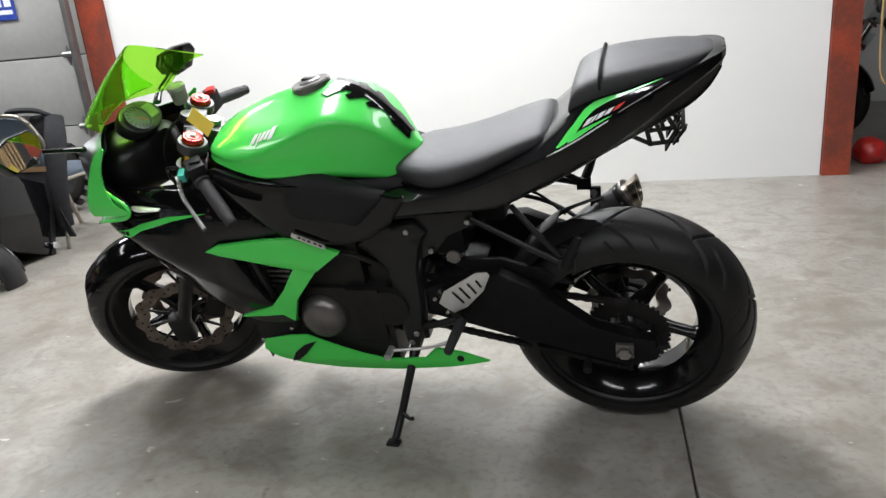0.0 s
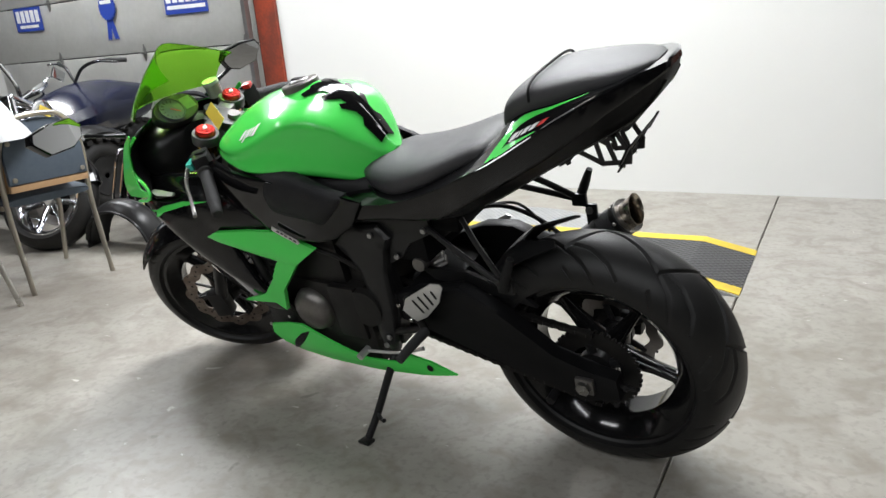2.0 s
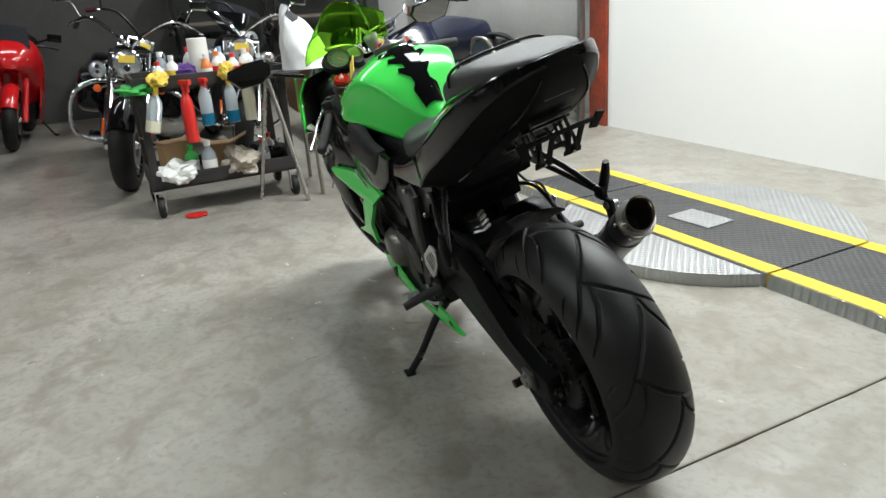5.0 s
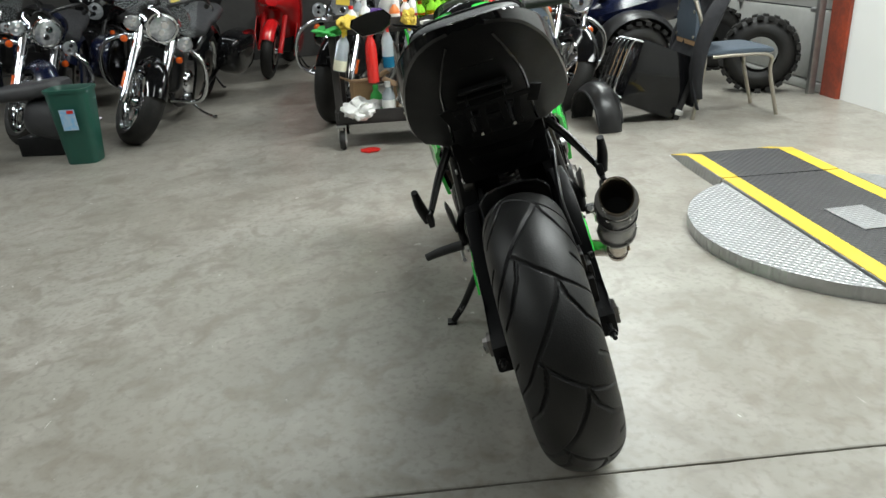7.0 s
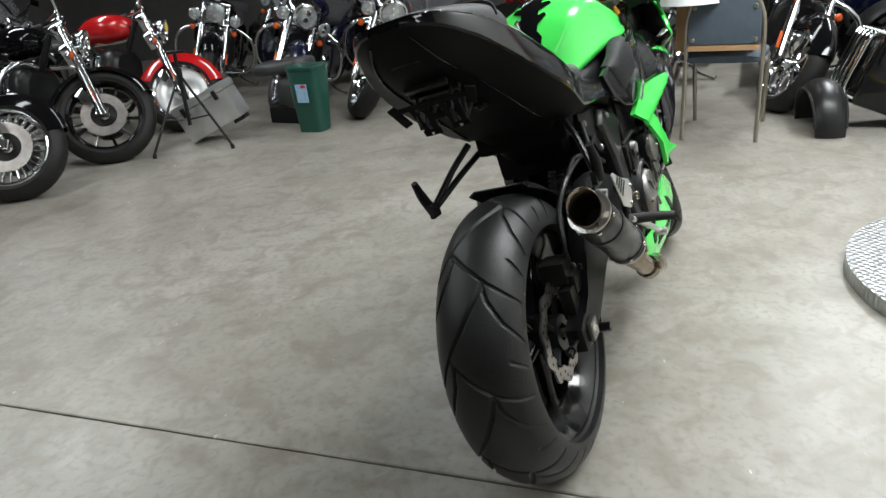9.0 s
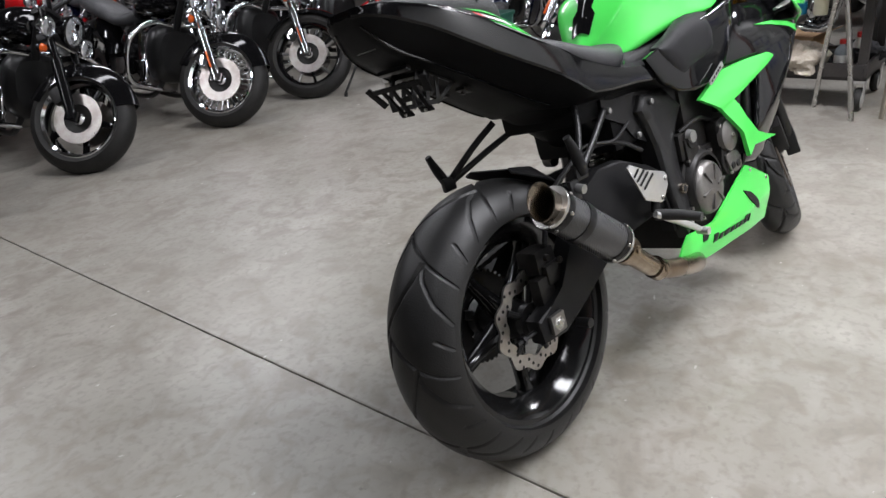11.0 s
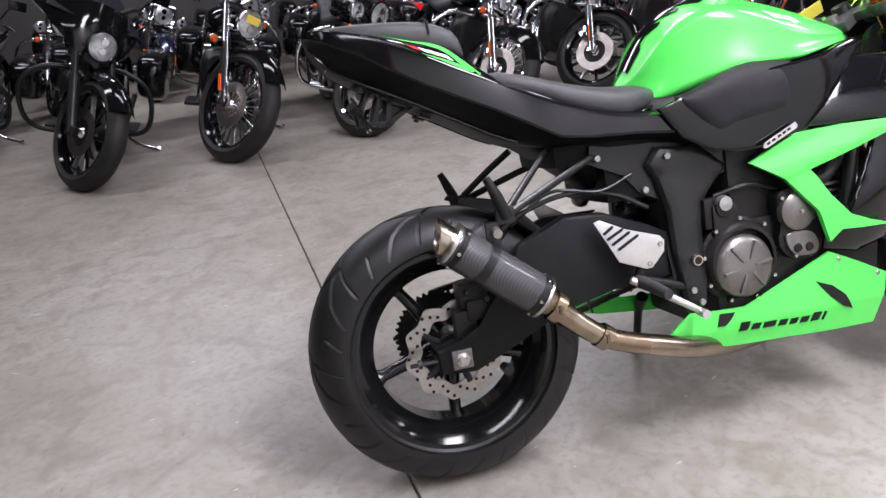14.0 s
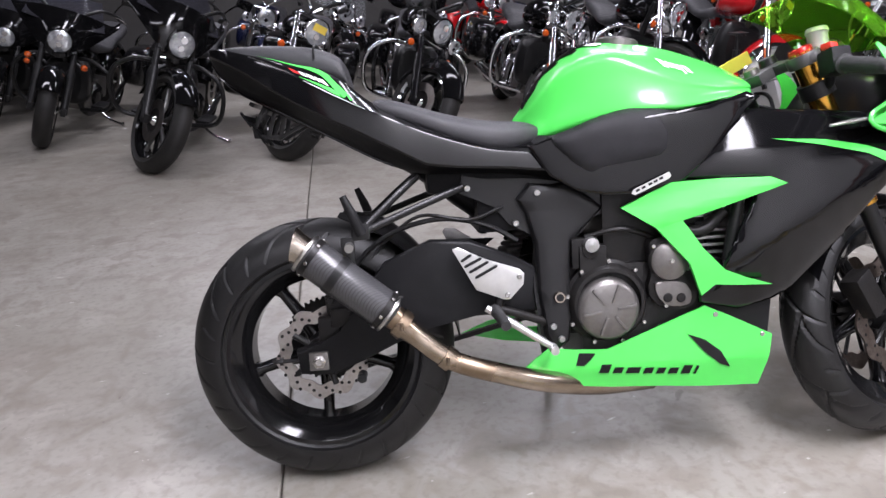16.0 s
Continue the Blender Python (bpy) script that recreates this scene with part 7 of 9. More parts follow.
def lamp(root, mv, r, name, label, sticker=False, shell="chrome"):
    """A round lamp that looks along x."""
    rot = mv @ Matrix.Rotation(radians(-90), 4, "Z")
    b = bmesh.new()
    lathe(b, [(0.0001, -r * 1.1), (r * 0.45, -r * 1.0), (r * 0.85, -r * 0.55), (r, -r * 0.1), (r * 1.06, 0.0), (r * 1.06, 0.012), (r * 0.97, 0.016), (r * 0.93, 0.008)], 32, None)
    h = part(name, b, shell, root, label, True, 35, rot)
    b = bmesh.new()
    lathe(b, [(0.0001, 0.018), (r * 0.4, 0.0165), (r * 0.75, 0.012), (r * 0.94, 0.006)], 32)
    part("lens", b, "lens", h, "", True, 35, rot)
    b = bmesh.new()
    lathe(b, [(0.0001, 0.0205), (r * 0.22, 0.0205), (r * 0.25, 0.014)], 16, Matrix.Translation((0, 0, -r * 0.3)))
    lathe(b, [(0.0001, 0.0205), (r * 0.25, 0.0205), (r * 0.28, 0.013)], 16, Matrix.Translation((0, 0, r * 0.34)))
    part("bulb_shield", b, "chrome", h, "", True, 35, rot)
    if sticker:
        b = bmesh.new()
        box(b, -r * 0.55, r * 0.55, 0.021, 0.023, r * 0.08, r * 0.62)
        part("sticker", b, "tag_yellow", h, "yellow stock sticker", False, 35, rot)
    return h


def cruiser(m, label, paint="black_gloss", wheel_kind="mag", fork="chrome", face="bare", Rf=0.32, steer=22, sticker=False,
            crash="chrome", bags=True, passing=True, signals=True, fender_paint=None, windshield=False, lowers=False, nacelle=False, lean=13, hard_trunk=False, tank_paint=None):
    """A heavy cruiser; m is the pose of the front tyre's contact, x ahead."""
    rk, WB = 29, 1.63
    root = thing("cruiser_motorcycle", m @ pose(0, 0, 0, -lean, 0, 0), label, "motorcycle", "parked motorcycles")
    fender_paint = fender_paint or paint
    tank_paint = tank_paint or paint
    H = Vector((-0.40, 0, 0.80))
    k = Vector((-math.sin(radians(rk)), 0, math.cos(radians(rk))))
    S = Matrix.Translation(H) @ Matrix.Rotation(radians(steer), 4, k) @ Matrix.Translation(-H)
    fw = S @ Matrix.Translation((0, 0, Rf))
    cruiser_wheel(root, fw, Rf, 0.075 if wheel_kind in ("lip", "chrome", "turbine") else 0.066, wheel_kind, "dusty black front tyre")
    cruiser_wheel(root, Matrix.Translation((-WB, 0, 0.32)), 0.32, 0.08, "lip", "wide black rear tyre")

    def fp(h, y, fwd=0.0):
        return Vector((-h * math.sin(radians(rk)) + fwd, y, Rf + h * math.cos(radians(rk))))
    for s in (1, -1):
        b = bmesh.new()
        rod(b, fp(-0.02, s * 0.115), fp(0.34, s * 0.115), 0.030, 16, 0.032)
        box(b, -0.035, 0.04, s * 0.115 - 0.02, s * 0.115 + 0.02, -0.03, 0.03, 0.008, Matrix.Translation(fp(0, 0)))
        fl = part("fork_slider", b, fork, root, "", True, 35, S)
        b = bmesh.new()
        rod(b, fp(0.33, s * 0.115), fp(0.66, s * 0.115), 0.022 if not nacelle else 0.036, 14)
        part("fork_tube", b, fork, root, "", True, 35, S)
        b = bmesh.new()
        box(b, -0.05, 0.045, -0.02, 0.02, -0.035, 0.035, 0.012, Matrix.Translation(fp(0.06, s * 0.085) + Vector((-0.10, 0, 0.05))) @ Matrix.Rotation(radians(40), 4, "Y"))
        part("caliper", b, "engine_black" if fork != "chrome" else "chrome", fl, "", True, 35, S)
        if fork == "chrome":
            b = bmesh.new()
            box(b, -0.005, 0.005, -0.012, 0.012, -0.055, 0.055, 0.003, Matrix.Translation(fp(0.12, s * 0.148)) @ Matrix.Rotation(radians(-rk), 4, "Y"))
            part("reflector", b, "orange", fl, "amber side reflector", True, 35, S)
    b = bmesh.new()
    fender(b, (0, 0, Rf), Rf + 0.032, 0.082, 38 if wheel_kind in ("wire", "mag") else 26, 168, 0.05 if wheel_kind in ("wire", "mag") else 0.10)
    fd = part("front_fender", b, fender_paint, root, "gloss painted front fender", True, 35, S)
    b = bmesh.new()
    box(b, -0.07, 0.03, -0.13, 0.13, -0.02, 0.02, 0.01, Matrix.Translation(fp(0.50, 0)) @ Matrix.Rotation(radians(-rk), 4, "Y"))
    box(b, -0.06, 0.03, -0.13, 0.13, -0.015, 0.015, 0.01, Matrix.Translation(fp(0.66, 0)) @ Matrix.Rotation(radians(-rk), 4, "Y"))
    part("triple_clamp", b, fork if fork == "chrome" else "black_satin", root, "", True, 35, S)
    hl = fp(0.585, 0, 0.10)
    lamp(root, S @ Matrix.Translation(hl), 0.092, "headlight", "round headlight", sticker, "black_gloss" if fork != "chrome" else "chrome")
    if passing:
        b = bmesh.new()
        tube(b, [hl + Vector((-0.05, -0.19, -0.07)), hl + Vector((-0.03, -0.1, -0.10)), hl + Vector((-0.03, 0.1, -0.10)), hl + Vector((-0.05, 0.19, -0.07))], 0.009, 8)
        part("light_bar", b, "chrome", root, "", True, 35, S)
        for s in (1, -1):
            lamp(root, S @ Matrix.Translation(hl + Vector((-0.03, s * 0.19, -0.045))), 0.055, "passing_lamp", "small round passing lamp")
    if signals:
        for s in (1, -1):
            b = bmesh.new()
            lathe(b, [(0.0001, 0.024), (0.018, 0.019), (0.025, 0.007), (0.026, 0.0), (0.0001, 0.0)], 20, S @ along(hl + Vector((-0.02, s * 0.20, -0.17)), hl + Vector((0.4, s * 0.20, -0.17))))
            sg = part("turn_signal", b, "orange", root, "amber turn signal")
            b = bmesh.new()
            lathe(b, [(0.026, 0.0), (0.028, -0.01), (0.020, -0.026), (0.0001, -0.03)], 20, S @ along(hl + Vector((-0.02, s * 0.20, -0.17)), hl + Vector((0.4, s * 0.20, -0.17))))
            rod(b, S @ (hl + Vector((-0.05, s * 0.12, -0.14))), S @ (hl + Vector((-0.04, s * 0.19, -0.17))), 0.008)
            part("signal_housing", b, "chrome" if fork == "chrome" else "black_gloss", sg)
    if nacelle:
        b = bmesh.new()
        skin(b, [oval(x, 0, z, w, h, 20, 2.2) for x, z, w, h in ((hl.x - 0.30, hl.z + 0.04, 0.10, 0.05), (hl.x - 0.18, hl.z + 0.02, 0.155, 0.12), (hl.x - 0.06, hl.z, 0.15, 0.125), (hl.x + 0.0, hl.z, 0.108, 0.105))])
        part("nacelle", b, "chrome", root, "chrome headlight nacelle", True, 35, S)
    if face == "batwing":
        rows = []
        for q in [-1 + 2 * i / 20 for i in range(21)]:
            w = abs(q)
            y = 0.40 * q
            z_low = hl.z - 0.14 + 0.30 * w ** 1.3
            z_top = hl.z + 0.24 - 0.10 * w ** 2.0
            x = hl.x + 0.03 - 0.36 * w ** 2
            rows.append([Vector((x - 0.02 - 0.10 * (t - 0.35) ** 2 - 0.06 * t, y, z_low + (max(z_top, z_low + 0.05) - z_low) * t)) for t in (0, 0.15, 0.35, 0.6, 0.8, 1)])
        b = bmesh.new()
        sheet(b, rows)
        thicken(b, 0.01)
        part("batwing_fairing", b, paint, root, "gloss batwing fairing", True, 40, S)
        windshield = True
    if windshield:
        b = bmesh.new()
        z0 = hl.z + (0.12 if face == "batwing" else 0.0)
        sheet(b, [[Vector((hl.x - 0.06 - 0.22 * (q / 0.3) ** 2 * 0.5 - 0.30 * t, q * (1 - 0.2 * t), z0 + (0.20 if face == "batwing" else 0.45) * t)) for q in (-0.3, -0.22, -0.12, 0, 0.12, 0.22, 0.3)] for t in (0, 0.33, 0.66, 1)])
        thicken(b, 0.004)
        part("windshield", b, "smoke" if face == "batwing" else "clear", root, "", True, 40, S)
    for s in (1, -1):
        b = bmesh.new()
        c = fp(0.72, 0)
        tube(b, [c + Vector((0, 0, -0.02)), c + Vector((0.0, s * 0.08, 0.06)), c + Vector((-0.06, s * 0.24, 0.16)), c + Vector((-0.20, s * 0.36, 0.14)), c + Vector((-0.34, s * 0.41, 0.10))], 0.0135, 10)
        dark_bar = nacelle or windshield or lowers or fork != "chrome"
        hb = part("handlebar", b, "black_satin" if dark_bar else "chrome", root, "", True, 35, S)
        b = bmesh.new()
        rod(b, c + Vector((-0.22, s * 0.367, 0.135)), c + Vector((-0.36, s * 0.415, 0.095)), 0.019, 12)
        part("grip", b, "grip", hb, "", True, 35, S)
        b = bmesh.new()
        tube(b, [c + Vector((-0.19, s * 0.34, 0.16)), c + Vector((-0.17, s * 0.38, 0.24)), c + Vector((-0.16, s * 0.42, 0.27))], 0.006, 8)
        box(b, -0.012, 0.004, -0.06, 0.06, -0.035, 0.035, 0.01, Matrix.Translation(c + Vector((-0.15, s * 0.44, 0.29))))
        part("mirror", b, "black_gloss" if dark_bar else "chrome", hb, "", True, 35, S)
        b = bmesh.new()
        tube(b, [c + Vector((-0.17, s * 0.34, 0.14)), c + Vector((-0.20, s * 0.40, 0.125)), c + Vector((-0.31, s * 0.45, 0.09))], 0.007, 8)
        part("lever", b, "chrome", hb, "", True, 35, S)
    # Added dark mass that fills the see-through gap behind the fork.
    b = bmesh.new()
    body(b, [(-0.66, 0.10, 0.62, 0.30), (-0.62, 0.17, 0.66, 0.26), (-0.52, 0.175, 0.66, 0.27), (-0.47, 0.13, 0.62, 0.33)], 3.2, 20)
    part("dark_filler", b, "black_satin", root, "added dark filler on the down tubes")
    # tank, seat, rear fender
    b = bmesh.new()
    body(b, [(-0.44, 0.05, 0.86, 0.78), (-0.50, 0.11, 0.915, 0.74), (-0.62, 0.155, 0.935, 0.71), (-0.78, 0.15, 0.915, 0.70), (-0.92, 0.10, 0.85, 0.69), (-1.0, 0.05, 0.80, 0.70)][::-1], 2.3, 24)
    part("fuel_tank", b, tank_paint, root, "gloss teardrop fuel tank")
    b = bmesh.new()
    body(b, [(-1.85, 0.08, 0.86, 0.80), (-1.70, 0.14, 0.87, 0.76), (-1.50, 0.15, 0.83, 0.70), (-1.38, 0.14, 0.79, 0.68), (-1.15, 0.16, 0.73, 0.64), (-1.0, 0.11, 0.76, 0.65), (-0.93, 0.07, 0.78, 0.70)], 2.6, 24)
    part("seat", b, "vinyl", root, "black vinyl seat")
    b = bmesh.new()
    fender(b, (-WB, 0, 0.32), 0.40, 0.11, 20, 170, 0.09)
    part("rear_fender", b, paint, root)
    b = bmesh.new()
    tube(b, [(-0.38, 0, 0.88), (-0.50, 0.0, 0.60), (-0.56, 0.10, 0.25), (-0.75, 0.13, 0.16), (-1.25, 0.14, 0.20), (-1.63, 0.15, 0.32)], 0.02, 10)
    tube(b, [(-0.38, 0, 0.88), (-0.50, 0.0, 0.60), (-0.56, -0.10, 0.25), (-0.75, -0.13, 0.16), (-1.25, -0.14, 0.20), (-1.63, -0.15, 0.32)], 0.02, 10)
    tube(b, [(-0.40, 0, 0.84), (-0.9, 0, 0.70), (-1.2, 0, 0.62), (-1.35, 0, 0.45)], 0.022, 10)
    part("frame", b, "black_satin", root)
    # V-twin
    b = bmesh.new()
    box(b, -1.02, -0.66, -0.10, 0.10, 0.19, 0.40, 0.05)
    box(b, -1.28, -1.02, -0.09, 0.09, 0.22, 0.42, 0.04)
    part("crankcase", b, "engine", root, "cast alloy crankcase")
    for ang, x in ((-22, -0.80), (22, -0.88)):
        cm = Matrix.Translation((x, 0, 0.38)) @ Matrix.Rotation(radians(-ang), 4, "Y")
        b = bmesh.new()
        box(b, -0.055, 0.055, -0.055, 0.055, 0.0, 0.22, 0.0, cm)
        cy = part("cylinder", b, "engine_black" if fork != "chrome" else "alu", root, "finned cylinder", False)
        for i in range(9):
            b = bmesh.new()
            box(b, -0.075, 0.075, -0.075, 0.075, 0.02 + 0.021 * i, 0.028 + 0.021 * i, 0.0, cm)
            part("cooling_fin", b, "engine_black" if fork != "chrome" else "alu", cy, "", False)
        b = bmesh.new()
        box(b, -0.08, 0.08, -0.08, 0.08, 0.21, 0.29, 0.025, cm)
        part("rocker_cover", b, "chrome", cy, "chrome rocker cover")
        for s in (0.03, -0.03):
            b = bmesh.new()
            rod(b, (x - 0.0 + s * 0.5, -0.095, 0.36), cm @ Vector((s, -0.09, 0.22)), 0.011, 8)
            part("pushrod_tube", b, "chrome", cy)
    b = bmesh.new()
    lathe(b, [(0.0001, -0.06), (0.06, -0.058), (0.088, -0.045), (0.092, 0.0), (0.0001, 0.0)], 28, Matrix.Translation((-0.86, -0.12, 0.56)))
    part("air_cleaner", b, "chrome", root, "round chrome air cleaner")
    b = bmesh.new()
    lathe(b, [(0.0001, 0.05), (0.07, 0.045), (0.10, 0.02), (0.105, 0.0)], 28, Matrix.Translation((-0.92, 0.10, 0.30)))
    part("primary_cover", b, "chrome" if fork == "chrome" else "black_gloss", root)
    for dz, x0 in ((0.0, -0.70), (0.07, -0.95)):
        b = bmesh.new()
        tube(b, [(x0, -0.09, 0.52), (x0 + 0.06, -0.16, 0.42), (x0 + 0.02, -0.18, 0.26 + dz * 0.5), (-1.2, -0.19, 0.22 + dz), (-1.95, -0.21, 0.25 + dz)], [0.022, 0.024, 0.026, 0.036, 0.042], 12)
        part("exhaust_pipe", b, "chrome", root, "chrome exhaust pipe")
    if crash:
        for s in (1, -1):
            b = bmesh.new()
            tube(b, [(-0.47, s * 0.05, 0.66), (-0.42, s * 0.22, 0.67), (-0.42, s * 0.36, 0.58), (-0.45, s * 0.39, 0.42), (-0.50, s * 0.33, 0.27), (-0.56, s * 0.10, 0.22)], 0.0165, 12)
            part("crash_bar", b, crash, root, "tubular engine guard")
            if lowers:
                b = bmesh.new()
                panel(b, [(-0.42, 0.65), (-0.40, 0.40), (-0.45, 0.28), (-0.62, 0.27), (-0.66, 0.45), (-0.58, 0.64)], lambda x, z: s * (0.33 - 0.25 * (x + 0.42) ** 2 - 0.9 * (z - 0.46) ** 2), 0.02, 0.05)
                part("lower_fairing", b, paint, root, "gloss leg shield")
    for s in (1, -1):
        b = bmesh.new()
        box(b, -0.82, -0.55, s * 0.23 - 0.05, s * 0.23 + 0.05, 0.245, 0.27, 0.008)
        part("floorboard", b, "chrome" if crash == "chrome" else "black_satin", root)
        if bags:
            b = bmesh.new()
            body(b, [(-2.02, 0.06, 0.66, 0.40), (-1.96, 0.10, 0.68, 0.34), (-1.60, 0.115, 0.69, 0.31), (-1.36, 0.10, 0.66, 0.36), (-1.30, 0.05, 0.60, 0.42)], 4, 20)
            bg = part("saddlebag", b, paint, root, "hard saddlebag", move=Matrix.Translation((0, s * 0.30, 0)))
            b = bmesh.new()
            tube(b, [(-1.98, s * 0.415, 0.56), (-1.60, s * 0.42, 0.57), (-1.34, s * 0.40, 0.55)], 0.005, 6)
            part("bag_trim", b, "chrome", bg)
    if hard_trunk:
        b = bmesh.new()
        body(b, [(-2.15, 0.2, 1.10, 0.86), (-2.10, 0.26, 1.13, 0.84), (-1.85, 0.27, 1.13, 0.84), (-1.80, 0.2, 1.10, 0.86)], 4, 20)
        part("top_trunk", b, paint, root)
    b = bmesh.new()
    tube(b, [(-0.86, 0.12, 0.20), (-0.80, 0.26, 0.12), (-0.74, 0.40, 0.098)], 0.011, 10)
    tube(b, [(-0.74, 0.40, 0.100), (-0.71, 0.41, 0.112), (-0.68, 0.415, 0.128)], 0.011, 8)
    part("side_stand", b, "chrome", root, "chrome side stand, folded down")
    return root


def row_pose(u, v, heading):
    return spot_at(u, v, 0, heading)


cruiser(row_pose(3.27, 3.62, 268), "red and black cruiser with a solid polished wheel", "black_gloss", "solid", "chrome", Rf=0.31, fender_paint="red_paint", tank_paint="red_paint", bags=False, crash=None, passing=False, sticker=True, steer=35)
cruiser(row_pose(2.34, 3.55, 268), "black cruiser with a ten-spoke front wheel, on its stand", "black_gloss", "mag", "chrome", Rf=0.33, crash="chrome", passing=False, steer=39, bags=False)
cruiser(row_pose(1.54, 3.52, 268), "black touring motorcycle with a many-spoked chrome wheel", "black_gloss", "turbine", "chrome", Rf=0.315, crash="chrome", lowers=True, steer=35)
cruiser(row_pose(0.54, 3.52, 266), "black touring motorcycle with leg shields and chrome engine guards", "black_gloss", "lip", "black_gloss", Rf=0.315, lowers=True, crash="chrome", steer=41, hard_trunk=True)
cruiser(row_pose(-0.37, 3.47, 265), "black cruiser with a tall wire-spoked front wheel and stickered headlight", "black_gloss", "wire", "chrome", Rf=0.37, sticker=True, crash=None, passing=False, steer=39)
cruiser(row_pose(-1.25, 3.40, 266), "black bagger with a batwing fairing and machined wheel", "black_gloss", "mag", "black_satin", Rf=0.35, face="batwing", crash="black_satin", passing=False, signals=False, steer=39)
cruiser(row_pose(3.76, 2.30, 176), "black touring motorcycle with chrome nacelle and twin lamps", "black_gloss", "chrome", "chrome", Rf=0.31, nacelle=True, lowers=True, windshield=True, crash="chrome", steer=39, lean=14)
cruiser(row_pose(3.95, 3.14, 190), "deep blue touring motorcycle with chrome engine guards", "blue_paint", "chrome", "chrome", Rf=0.31, crash="chrome", nacelle=True, lowers=True, steer=37, lean=14)
cruiser(row_pose(4.2, 0.05, 178), "black touring motorcycle with a stickered headlight behind the cart", "black_gloss", "mag", "chrome", Rf=0.31, sticker=True, steer=-8)
cruiser(row_pose(3.95, 0.86, 176), "black cruiser with chrome wheel behind the workshop cart", "black_gloss", "chrome", "chrome", Rf=0.31, crash="chrome", steer=-10, sticker=True)
cruiser(row_pose(3.72, -0.72, 174), "black cruiser parked beside the garage door", "black_gloss", "chrome", "chrome", Rf=0.31, crash="chrome", sticker=True, passing=False, steer=28, bags=False)
KINDS = [dict(paint="black_gloss", face="batwing", crash="black_satin", fork="black_satin", passing=False), dict(paint="blue_paint", wheel_kind="wire"),
         dict(paint="black_gloss", windshield=True), dict(paint="black_gloss", wheel_kind="turbine", sticker=True), dict(paint="red_paint", wheel_kind="wire"),
         dict(paint="black_gloss", sticker=True, lowers=True), dict(paint="blue_paint", nacelle=True)]
for (u, v, hd, kd) in ((6.3, 3.6, 182, 0), (6.3, 4.7, 180, 2), (6.35, 0.65, 178, 5), (6.4, -0.4, 178, 0), (-2.30, 4.5, 268, 0), (-3.15, 5.6, 268, 0), (-4.0, 5.5, 268, 2), (-4.9, 5.6, 268, 0), (-5.8, 5.6, 268, 5),
                       (-1.75, 6.35, 270, 3), (-0.85, 6.4, 268, 1), (0.0, 6.35, 271, 2), (0.9, 6.4, 268, 5), (1.75, 6.35, 270, 4), (2.6, 6.4, 268, 6), (3.45, 6.3, 266, 3), (4.3, 6.2, 262, 2)):
    cruiser(row_pose(u, v, hd), "dark cruiser motorcycle parked in the second row", steer=18, **KINDS[kd])
cruiser(row_pose(4.6, 4.35, 205), "black cruiser parked in the corner of the shop", "black_gloss", "mag", steer=10)


